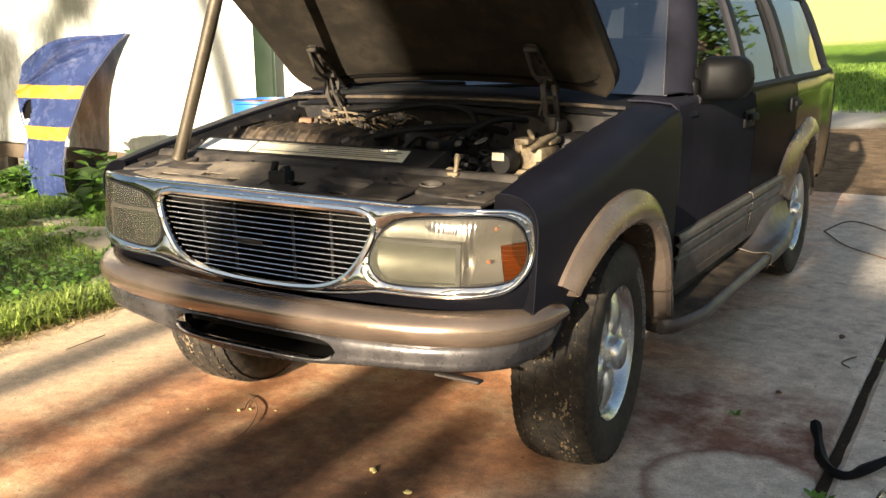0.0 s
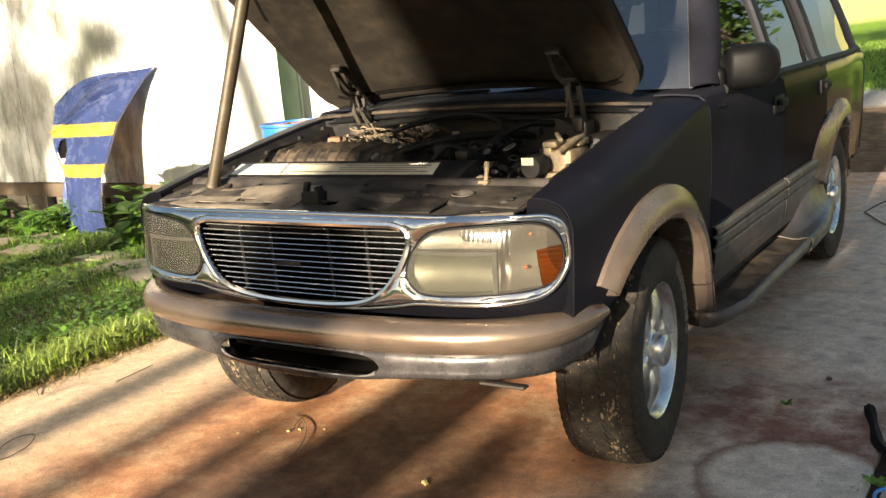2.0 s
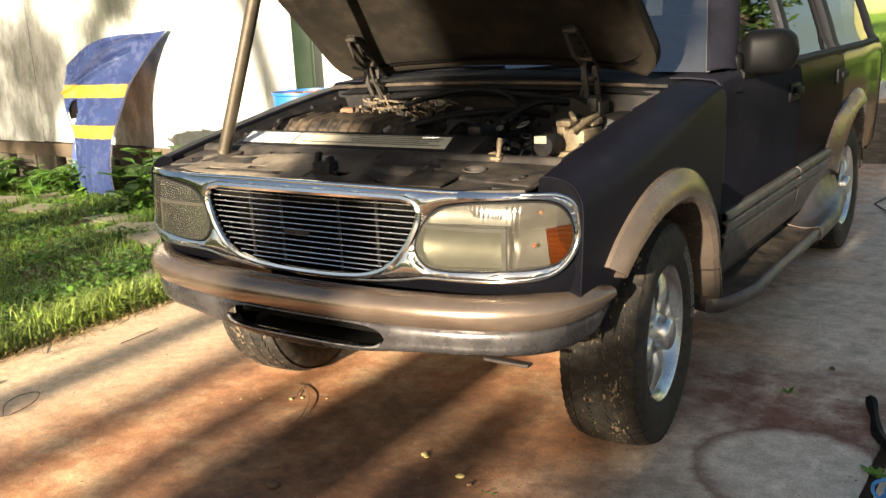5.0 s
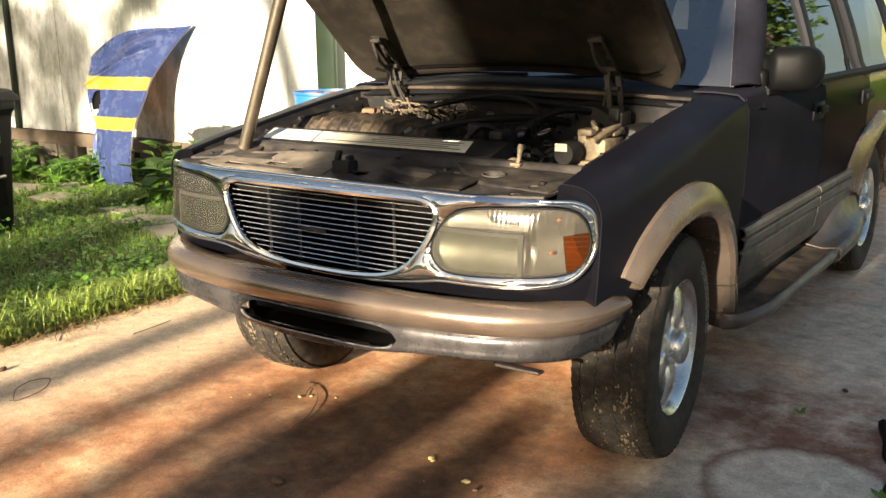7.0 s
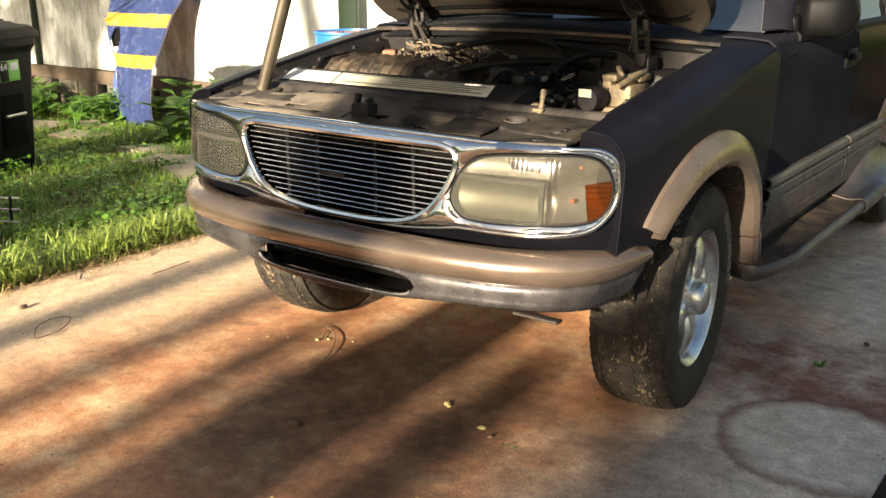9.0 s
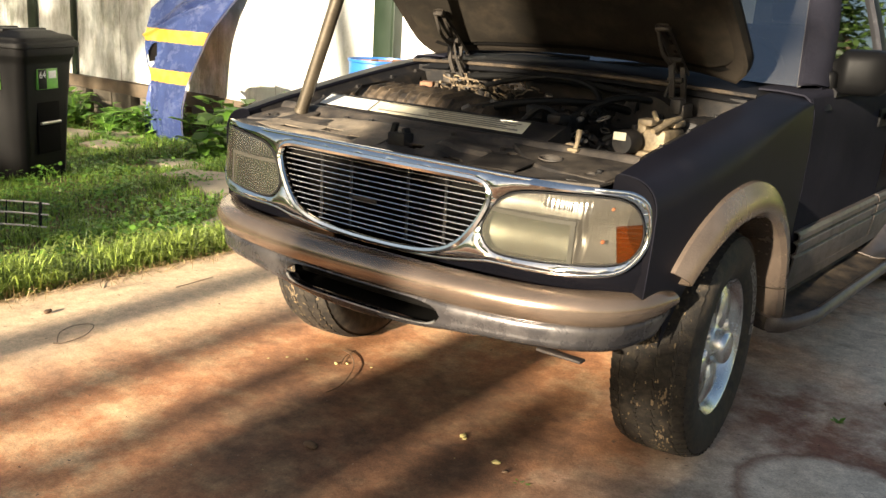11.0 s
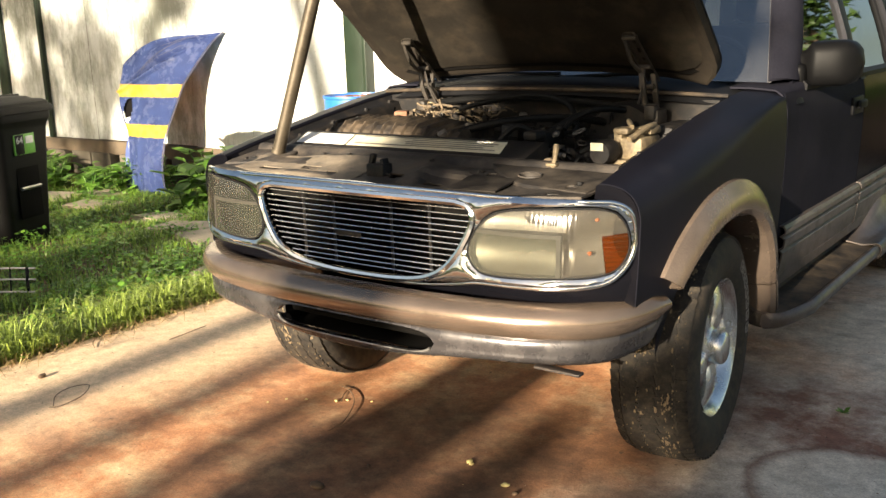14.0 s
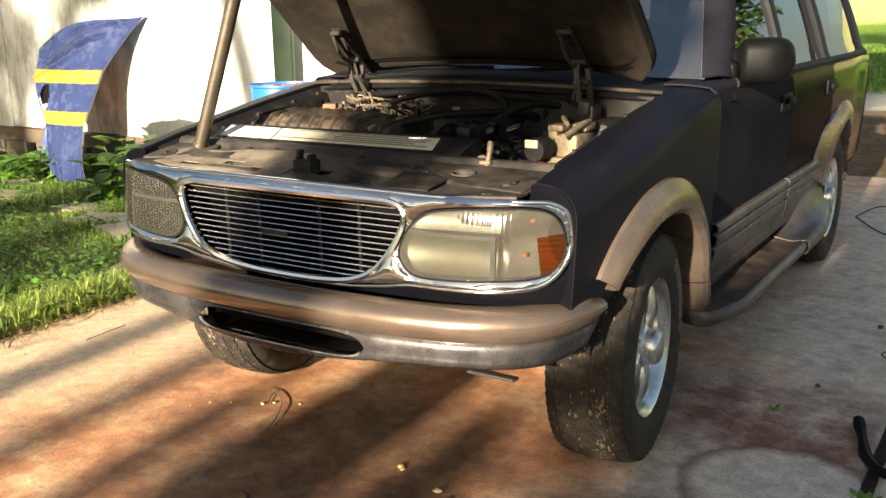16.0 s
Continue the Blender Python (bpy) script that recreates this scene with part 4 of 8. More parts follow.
def pillar(path, w, d=0.05, material="black_paint", name="pillar", label=""):
    """A roof pillar that follows the side: (y, z) points at its middle, w wide."""
    bm = bmesh.new()
    rows = []
    for y, z in path:
        x = side_x(y, z)
        rows.append([(x + 0.004, y - w / 2, z), (x + 0.006, y - w / 4, z), (x + 0.006, y + w / 4, z), (x + 0.004, y + w / 2, z), (x - d, y + w / 2, z), (x - d, y - w / 2, z)])
    grid(bm, rows, wrap=True, cap=True)
    return both(name, bm, material, label)


def line(a, b, n=8):
    return [(a[0] + (b[0] - a[0]) * i / n, a[1] + (b[1] - a[1]) * i / n) for i in range(n + 1)]


pillar(line((1.50, 1.09), (2.06, 1.62)), 0.085, name="windshield_pillar")
pillar(line((2.425, 1.12), (2.47, 1.62)), 0.085, name="door_pillar")
pillar(line((3.32, 1.12), (3.30, 1.62)), 0.11, name="rear_door_pillar")
pillar(line((4.60, 1.12), (4.42, 1.62)), 0.12, name="rear_pillar")
bm = bmesh.new()
rows = []
for y in span(1.98, 4.62, 24):
    h = 1.672 - 0.03 * ((y - 3.2) / 1.4) ** 2 - 0.05 * (1 - ease(1.98, 2.2, y))
    rows.append([(side_x(y, 1.6) * u, y, h - 0.075 * abs(u) ** 3.2) for u in span(-1, 1, 20)])
grid(bm, rows)
thicken(bm, 0.02)
part("roof", bm, "black_paint", car, "black roof panel")
bm = bmesh.new()
grid(bm, [[(side_x(y, z) - 0.005, y, z) for z in (1.57, 1.60, 1.63)] for y in span(1.95, 4.5, 10)])
thicken(bm, -0.03)
both("roof_side_rail", bm, "black_paint")
bm = bmesh.new()
tube(bm, smooth_path([(0.60, 2.15, 1.64), (0.60, 2.25, 1.70), (0.60, 3.2, 1.712), (0.60, 4.2, 1.70), (0.60, 4.3, 1.64)], 5), 0.014, 8)
both("roof_rack_rail", bm, "trim_black")


def side_glass(name, y0, y1, slant0, slant1):
    bm = bmesh.new()
    rows = []
    for z in span(BELT + 0.01, 1.60, 8):
        u = (z - BELT) / 0.47
        a, b = y0 + slant0 * u, y1 + slant1 * u
        rows.append([(side_x(y, z) - 0.014, y, z) for y in span(a, b, 10)])
    grid(bm, rows)
    for ob in both(name, bm, "side_glass", "dark tinted window glass"):
        ob.visible_shadow = False


side_glass("front_door_window", 1.62, 2.40, 0.42, 0.04)
side_glass("rear_door_window", 2.46, 3.28, 0.04, -0.02)
side_glass("rear_quarter_window", 3.39, 4.55, -0.02, -0.16)
bm = bmesh.new()
tube(bm, [(side_x(3.12, z) - 0.008, 3.12, z) for z in span(BELT, 1.6, 5)], 0.011, 6)
both("window_divider", bm, "trim_black")


def shield(inset, off):
    rows = []
    for i in range(13):
        u = i / 12
        z, y, w = 1.165 + 0.475 * u, 1.43 + 0.60 * u, 0.805 - 0.195 * u - inset
        rows.append([(w * s, y - 0.10 * (1 - s * s) + off, z + 0.015 * (1 - s * s)) for s in span(-1, 1, 20)])
    return rows


bm = bmesh.new()
grid(bm, shield(0.0, 0.0))
ws = part("windshield", bm, "windshield", car, "clear windshield with a dark edge band")
ws.visible_shadow = False
rs, ri = shield(0.0, -0.004), shield(0.013, -0.004)
# pale strips painted in for the reflection along the glass edges
for a, b in (([r[0] for r in rs], [r[0] for r in ri]), ([r[-1] for r in ri], [r[-1] for r in rs])):
    bm = bmesh.new()
    grid(bm, [a, b])
    thicken(bm, 0.003)
    part("windshield_edge_glint", bm, "interior", ws, "pale grey strip for the reflection along the glass edge")
bm = bmesh.new()
rows = []
for i, r in enumerate(shield(0.0, 0.0)):
    a = r[-1] + Vector((0, 0, 0)) if isinstance(r[-1], Vector) else Vector(r[-1])
    yp = 1.50 + (a.z - 1.09) / 0.53 * 0.56
    b = Vector((side_x(yp, a.z) + 0.004, yp - 0.03, a.z))
    rows.append([a + Vector((-0.012, 0.004, -0.004)), a + Vector((0.006, -0.008, 0.006)), a.lerp(b, 0.5) + Vector((0.014, -0.02, 0.008)), b + Vector((0.003, 0, 0)), b + Vector((0, 0.05, 0))])
grid(bm, rows, flip=True)
thicken(bm, 0.008)
both("pillar_cover", bm, "door_paint", "black windshield pillar skin", smooth=60)
bm = bmesh.new()
rows = []
for y in span(1.345, 1.60, 14):
    zt = 1.146 + (y - 1.345) * 0.06
    k = ease(1.362, 1.374, y)
    xo = side_x(y, 1.135) - 0.004 * k
    rows.append([(0.69, y, zt + 0.002), (0.76, y, zt + 0.002), (0.81, y, zt - 0.002), (xo - 0.022, y, zt - 0.006), (xo - 0.004, y, zt - 0.012 - 0.008 * (1 - k)), (xo + 0.002 * (1 - k), y, 1.130 - 0.03 * (1 - k))])
grid(bm, rows, flip=True)
thicken(bm, 0.006)
both("pillar_base", bm, "door_paint", "black cowl corner at the pillar foot", smooth=70)
bm = bmesh.new()
grid(bm, [[(s * 0.62, 4.74 - 0.03 * s * s, 1.14) for s in span(-1, 1, 8)], [(s * 0.56, 4.60 - 0.03 * s * s, 1.58) for s in span(-1, 1, 8)]])
part("rear_window", bm, "side_glass", car)
bm = bmesh.new()
rows = []
for z in span(0.5, 1.15, 6):
    rows.append([(side_x(4.72, z) * s, 4.755 - 0.05 * abs(s) ** 4, z) for s in span(-1, 1, 16)])
grid(bm, rows)
thicken(bm, 0.02)
part("tailgate", bm, "black_paint", car)
bm = bmesh.new()
rows = []
for s in span(-1, 1, 24):
    y = 4.80 - 0.18 * abs(s) ** 5
    rows.append([(0.81 * s, y - 0.08, 0.68), (0.82 * s, y, 0.66), (0.825 * s, y + 0.015, 0.58), (0.82 * s, y, 0.48), (0.81 * s, y - 0.08, 0.46)])
grid(bm, rows, wrap=True, cap=True)
part("rear_bumper", bm, "tan_paint", car)

# body shell inside, floor and cabin
bm = bmesh.new()
box(bm, (0, 3.05, 0.50), (1.60, 3.3, 0.10), 0.02)
box(bm, (0, 1.40, 0.80), (1.42, 0.05, 0.66))
part("floor_pan", bm, "dark", car)
bm = bmesh.new()
rows = []
for s in span(-1, 1, 16):
    y = 1.60 - 0.06 * (1 - s * s)
    rows.append([(0.72 * s, y - 0.14, 1.14), (0.72 * s, y + 0.05, 1.165), (0.72 * s, y + 0.2, 1.12), (0.72 * s, y + 0.24, 0.9), (0.72 * s, y, 0.7), (0.72 * s, y - 0.14, 0.7)])
grid(bm, rows, wrap=True, cap=True)
part("dashboard", bm, "interior", car)
bm = bmesh.new()
c, tilt = Vector((0.37, 1.95, 1.14)), Matrix.Rotation(radians(-25), 3, "X")
ring = [c + tilt @ Vector((0.185 * math.cos(a), 0, 0.185 * math.sin(a))) for a in span(0, 2 * math.pi, 32)]
tube(bm, ring, 0.016, 8, cap=False)
for a in (0.3, math.pi - 0.3, -math.pi / 2):
    tube(bm, [c, c + tilt @ Vector((0.18 * math.cos(a), 0, 0.18 * math.sin(a)))], 0.02, 6)
box(bm, c, (0.14, 0.05, 0.11), 0.02, tilt)
tube(bm, [c, c + Vector((0, -0.25, -0.1))], 0.035, 8)
part("steering_wheel", bm, "interior", car, "grey steering wheel")


def seat(x, y, w):
    bm = bmesh.new()
    box(bm, (x, y, 0.74), (w, 0.5, 0.18), 0.05, None, 3)
    box(bm, (x, y + 0.30, 1.06), (w, 0.16, 0.60), 0.06, Matrix.Rotation(radians(-14), 3, "X"), 3)
    if w < 0.8:
        box(bm, (x, y + 0.40, 1.46), (0.26, 0.10, 0.18), 0.04, Matrix.Rotation(radians(-10), 3, "X"), 3)
    part("seat", bm, "interior", car, "grey cloth seat")


seat(0.37, 2.25, 0.5)
seat(-0.37, 2.25, 0.5)
seat(0.0, 3.1, 1.25)


# arch flares, sill cladding and running boards
def flare_mesh(yc, a0, a1, r0=0.430, r1=0.540, sweep=0.0, fade=0.0, front=0.0):
    bm = bmesh.new()
    rows = []
    for a in span(a0, a1, 48):
        c, s = math.cos(radians(a)), math.sin(radians(a))
        row = []
        for r, o in ((r0 - 0.004, -0.10), (r0, -0.01), (r0 + 0.006, 0.030), (r0 + 0.022, 0.044), (r0 + 0.05, 0.042), (r0 + 0.075, 0.032), (r1, 0.012), (r1 + 0.004, -0.004)):
            r = r0 + (r - r0) * (1 + sweep * ease(75, 8, a)) + front * (1 - ease(32, 85, a))
            o = o * (1 - 0.9 * fade * ease(95, 150, a)) if o > 0 else o
            y, z = yc - r * c, WR + r * s
            row.append((side_x(y, min(max(z, 0.5), 1.0)) + o, y, z))
        rows.append(row)
    grid(bm, rows)
    thicken(bm, -0.006)
    return bm


both("front_arch_flare", flare_mesh(AX_F - 0.03, 38, 164, front=0.05, sweep=-0.6), "flare_paint", "tan metallic wheel arch flare")
both("arch_flare_foot", flare_mesh(AX_F - 0.03, 164.7, 183, front=0.03), "flare_paint", "tan lower end of the arch flare")
both("rear_arch_flare", flare_mesh(AX_R, 17, 176, sweep=1.9, fade=1.0), "flare_paint", "tan metallic wheel arch flare")


def cladding(y0, y1, lo0, lo1, hi):
    bm = bmesh.new()
    rows = []
    for y in span(y0, y1, 20):
        r = []
        for z, o in ((lo0, 0.002), (lo0 + 0.004, 0.016), (0.555, 0.022), (0.575, 0.022), (0.583, 0.012), (0.592, 0.024), (0.625, 0.026), (0.633, 0.014), (0.642, 0.026), (hi - 0.012, 0.024), (hi, 0.014), (hi + 0.002, -0.002)):
            r.append((side_x(y, z) + o, y, z))
        rows.append(r)
    grid(bm, rows)
    thicken(bm, -0.006)
    return bm


both("door_cladding", cladding(1.385, 2.425, 0.475, 0.5, 0.672), "tan_worn", "grey-tan grooved door cladding")
both("door_cladding", cladding(2.45, 3.20, 0.475, 0.5, 0.672), "tan_worn", "grey-tan grooved door cladding")
def board_edge(y):
    """Outer edge of the running board and the height of its top, bowed in at both ends."""
    k = min(1.0, max(0.0, (y - 1.235) / 0.20)) ** 0.5 * (1 - ease(2.75, 3.26, y) * 0.62)
    return 0.895 + 0.095 * k, 0.392 + 0.012 * ease(2.4, 3.1, y) - 0.012 * (1 - ease(1.24, 1.5, y))


bm = bmesh.new()
rows = []
for y in span(1.25, 3.20, 60):
    xo, zc = board_edge(y)
    rows.append([(0.76, y, zc + 0.05), (0.80, y, zc + 0.045), (0.835, y, zc + 0.012), (xo - 0.034, y, zc), (xo - 0.012, y, zc + 0.004), (xo - 0.008, y, zc - 0.01), (xo - 0.012, y, zc - 0.030), (xo - 0.06, y, zc - 0.045), (0.76, y, zc - 0.03)])
grid(bm, rows, wrap=True, cap=True)
both("running_board", bm, "bay_dusty", "black running board with a tan edge")
bm = bmesh.new()
rows = []
for y in span(1.235, 3.23, 70):
    xo, zc = board_edge(y)
    rows.append([(xo - 0.026, y, zc + 0.004), (xo - 0.012, y, zc + 0.012), (xo + 0.002, y, zc + 0.004), (xo + 0.006, y, zc - 0.012), (xo + 0.001, y, zc - 0.032), (xo - 0.018, y, zc - 0.044), (xo - 0.03, y, zc - 0.03)])
grid(bm, rows, wrap=True, cap=True)
both("running_board_edge", bm, "tan_worn", "grey-tan running board edge", smooth=60)
bm = bmesh.new()
rows = []
for y in span(1.37, 3.25, 30):
    rows.append([(side_x(y, 0.5) + 0.012, y, 0.49), (side_x(y, 0.5) + 0.008, y, 0.455), (0.80, y, 0.44), (0.76, y, 0.46)])
grid(bm, rows)
thicken(bm, -0.005)
both("sill", bm, "tan_worn", "tan sill panel")


# swept grey-tan ends of the running boards
bm = bmesh.new()
rows = []
for y in span(2.42, 3.245, 30):
    xo, zc = board_edge(y)
    xi = side_x(y, 0.5) + 0.016
    k = ease(2.42, 2.95, y)
    zt = zc + 0.012 + 0.115 * k
    h, w = zt - zc, xo + 0.008 - xi
    rows.append([(xi - 0.03, y, zt + 0.004), (xi, y, zt), (xi + 0.14 * w, y, zt - 0.30 * h), (xi + 0.34 * w, y, zc + 0.36 * h), (xi + (0.50 + 0.2 * k) * w, y, zc + 0.14 * h + 0.003), (xi + 0.86 * w, y, zc + 0.012 + 0.05 * h), (xo + 0.004, y, zc + 0.007), (xo + 0.010, y, zc - 0.014), (xo + 0.002, y, zc - 0.038), (xo - 0.03, y, zc - 0.056)])
grid(bm, rows, flip=True)
thicken(bm, 0.006)
both("running_board_end", bm, "tan_worn", "swept grey-tan end of the running board", smooth=60)


# mirrors and handles
def mirror_mesh():
    bm = bmesh.new()
    rows = []
    for u in span(0, 1, 18):
        x = 0.835 + 0.20 * u
        h = 0.082 * math.sqrt(max(0, 1 - (2 * max(u - 0.62, 0) / 0.76) ** 2.6)) * (0.55 + 0.45 * ease(0, 0.22, u))
        d = 0.075 * (0.4 + 0.6 * ease(0, 0.3, u)) * math.sqrt(max(0.02, 1 - (max(u - 0.5, 0) / 0.5) ** 3))
        zc = 1.215 + 0.005 * u
        rows.append([(x, 1.68 + 0.05 * u + d * math.copysign(abs(math.cos(k)) ** 0.6, math.cos(k)), zc + h * math.copysign(abs(math.sin(k)) ** 0.6, math.sin(k))) for k in span(0, 2 * math.pi * 23 / 24, 23)])
    grid(bm, rows, wrap=True, cap=True)
    box(bm, (0.835, 1.66, 1.17), (0.06, 0.14, 0.10), 0.02, None, 3)
    return bm


both("door_mirror", mirror_mesh(), "black_plastic", "black plastic door mirror")


def handle(y):
    bm = bmesh.new()
    x = side_x(y, 1.02)
    box(bm, (x + 0.004, y, 1.02), (0.014, 0.17, 0.075), 0.006)
    box(bm, (x + 0.022, y + 0.01, 1.024), (0.02, 0.12, 0.035), 0.009, None, 3)
    return bm


both("door_handle", handle(2.30), "trim_black", "black pull-up door handle")
both("door_handle", handle(3.24), "trim_black", "black pull-up door handle")
# ---- front end ----


def front_y(x, z=0.8):
    """Plan of the nose behind the bumper."""
    a = abs(x)
    return 0.145 + 0.05 * a * a + 1.87 * max(0.0, a - 0.45) ** 3 + 0.10 * (z - 0.8) + 3.0 * max(0.0, z - 0.90) ** 2 + 5.0 * max(0.0, 0.738 - z) ** 2


def loop(half):
    """A closed outline from its right half (top to bottom)."""
    h = [(p[0], p[1]) for p in half]
    return h + [(-x, z) for x, z in reversed(h) if x > 1e-4]


def curve2(pts, n=5, closed=False):
    return [(v.x, v.y) for v in smooth_path([(p[0], p[1], 0) for p in pts], n, closed)]


LAMP = [(0.428, 0.744), (0.405, 0.785), (0.425, 0.842), (0.465, 0.886), (0.525, 0.908), (0.650, 0.919), (0.765, 0.919), (0.811, 0.893), (0.829, 0.835), (0.819, 0.780), (0.777, 0.746), (0.645, 0.733), (0.48, 0.727)]
lamp_loop = curve2(LAMP, 5, True)
GR = curve2([(0.36, 0.911), (0.398, 0.902), (0.413, 0.878), (0.402, 0.838), (0.37, 0.782), (0.318, 0.728), (0.235, 0.694), (0.12, 0.680), (0.0, 0.677)], 5)
grille_loop = loop([(0.0, 0.912), (0.15, 0.912)] + GR)
OUT = curve2([(0.73, 0.941), (0.79, 0.938), (0.829, 0.912), (0.843, 0.850), (0.833, 0.780), (0.792, 0.725), (0.715, 0.705), (0.58, 0.697), (0.44, 0.694), (0.38, 0.684), (0.31, 0.672), (0.2, 0.660), (0.0, 0.655)], 5)
chrome_loop = loop([(0.0, 0.948), (0.25, 0.947), (0.5, 0.944)] + OUT)


def grow(lp, d):
    """Moves a loop outwards (or inwards) by d."""
    n, out = len(lp), []
    area = sum(lp[i][0] * lp[(i + 1) % n][1] - lp[(i + 1) % n][0] * lp[i][1] for i in range(n))
    s = 1 if area > 0 else -1
    for i in range(n):
        a, b = lp[i - 1], lp[(i + 1) % n]
        tx, tz = b[0] - a[0], b[1] - a[1]
        k = math.hypot(tx, tz) or 1
        out.append((lp[i][0] + s * d * tz / k, lp[i][1] - s * d * tx / k))
    return out


mirror_lp = lambda lp: [(-x, z) for x, z in reversed(lp)]
CUTS = span(-0.86, 0.86, 86)


def edge_gap(x, z, loops):
    """Distance in the nose's plane to the nearest edge of some outlines."""
    best = 9.0
    for lp in loops:
        for a, b in zip(lp, lp[1:] + lp[:1]):
            dx, dz = b[0] - a[0], b[1] - a[1]
            q = dx * dx + dz * dz
            u = min(1.0, max(0.0, ((x - a[0]) * dx + (z - a[1]) * dz) / q)) if q else 0.0
            best = min(best, math.hypot(x - a[0] - u * dx, z - a[1] - u * dz))
    return best


EDGES = (chrome_loop, grille_loop, lamp_loop)


def chrome_y(x, z):
    """The surround swells forward between its edges."""
    g = min(1.0, edge_gap(abs(x), z, EDGES) / 0.036)
    return front_y(x, z) - 0.013 * (1 - (1 - g) ** 2)


nose = part("grille_surround", plate(chrome_loop, (grille_loop, lamp_loop, mirror_lp(lamp_loop)), 0.009, chrome_y, CUTS, span(0.66, 0.944, 36)), "chrome", car, "chrome surround of grille and headlamps", smooth=35)


def rim_bead(lp, r, off, closed=True, lift=0.0):
    """A rounded bead along a loop on the nose."""
    bm = bmesh.new()
    pts = [Vector((x, front_y(x, z) + off, z)) for x, z in lp]
    rows = []
    n = len(pts)
    for i in range(n):
        d = (pts[(i + 1) % n] - pts[i - 1]).normalized()
        a = d.cross(Vector((0, -1, 0))).normalized()
        b = a.cross(d)
        rows.append([pts[i] + r * (math.cos(k) * a + math.sin(k) * b) for k in [2 * math.pi * j / 8 for j in range(8)]])
    vs = [[bm.verts.new(q) for q in row] for row in rows]
    for i in range(n):
        for j in range(8):
            bm.faces.new((vs[i][j], vs[i][(j + 1) % 8], vs[(i + 1) % n][(j + 1) % 8], vs[(i + 1) % n][j]))
    bmesh.ops.recalc_face_normals(bm, faces=bm.faces[:])
    return bm


part("grille_rim", rim_bead(grow(grille_loop, 0.006), 0.011, -0.002), "chrome", nose, "rounded chrome grille rim")
part("surround_edge", rim_bead(grow(chrome_loop, -0.006), 0.008, 0.0), "chrome", nose, smooth=60)

def clip_loop(lp, keep):
    """The part of a closed loop inside a half plane (a, b, c): a x + b z <= c."""
    a, b, c = keep
    out = []
    n = len(lp)
    for i in range(n):
        p, q = lp[i], lp[(i + 1) % n]
        dp, dq = a * p[0] + b * p[1] - c, a * q[0] + b * q[1] - c
        if dp <= 0:
            out.append(p)
        if dp * dq < 0:
            u = dp / (dp - dq)
            out.append((p[0] + (q[0] - p[0]) * u, p[1] + (q[1] - p[1]) * u))
    return out


# grille with thin chrome bars on a core whose near-black holds the shade
grille = part("grille_core", plate(clip_loop(grow(grille_loop, 0.06), (0, 1, 0.918)), (), 0.01, lambda x, z: front_y(x, z) + 0.110, CUTS), "void", car, "dark core behind the grille bars, its shade in the colour")


def grille_reach(z):
    xs = [p for p in grille_loop if p[0] > 0]
    best = 0.0
    for a, b in zip(xs, xs[1:]):
        if (a[1] - z) * (b[1] - z) <= 0 and a[1] != b[1]:
            best = max(best, a[0] + (b[0] - a[0]) * (z - a[1]) / (b[1] - a[1]))
    return best


for i in range(13):
    z = 0.8965 - i * 0.0166
    w = grille_reach(z) - 0.006
    bm = bmesh.new()
    rows = []
    for x in span(-w, w, 24):
        y = front_y(x, z) + 0.014
        rows.append([(x, y, z - 0.0016), (x, y - 0.0012, z), (x, y, z + 0.0016), (x, y + 0.0026, z + 0.0009), (x, y + 0.0026, z - 0.0009)])
    grid(bm, rows, wrap=True, cap=True)
    part("grille_bar", bm, "bar_alloy", grille)
for x in (-0.245, -0.115, 0.115, 0.255):
    bm = bmesh.new()
    tube(bm, [(x, front_y(x) + 0.030, z) for z in (0.685, 0.8, 0.908)], 0.0045, 6)
    part("grille_post", bm, "bay", grille)
bm = bmesh.new()
box(bm, (-0.04, front_y(0) + 0.012, 0.788), (0.10, 0.004, 0.014), 0.002)
part("grille_badge", bm, "bay", grille, "dull oval grille badge")

# headlamps
XH, ZH = 0.680, 0.845


def dome(x, z):
    return front_y(x, z) - 0.004 - 0.010 * max(0.0, 1 - ((x - 0.65) / 0.22) ** 2) * max(0.0, 1 - ((z - 0.82) / 0.11) ** 2)


def dome_r(x, z):
    return dome(abs(x), z)


lp_in = grow(lamp_loop, -0.004)
cut_x = span(0.41, 0.86, 44)
cut_z = span(0.73, 0.918, 20)


def bowl(x, z):
    """Bright reflectors behind the lens: a wide one for the main beam, a strip above it and a round one in the corner."""
    x = abs(x)
    if x < XH:
        if z < ZH:
            d = 0.050 - 0.8 * (x - 0.555) ** 2 - 4.5 * (z - 0.792) ** 2
        else:
            d = 0.030 - 0.9 * (x - 0.60) ** 2 - 6.0 * (z - 0.885) ** 2
    else:
        d = 0.048 - 2.2 * (x - 0.745) ** 2 - 3.2 * (z - 0.83) ** 2
    return front_y(x, z) + max(0.006, d)


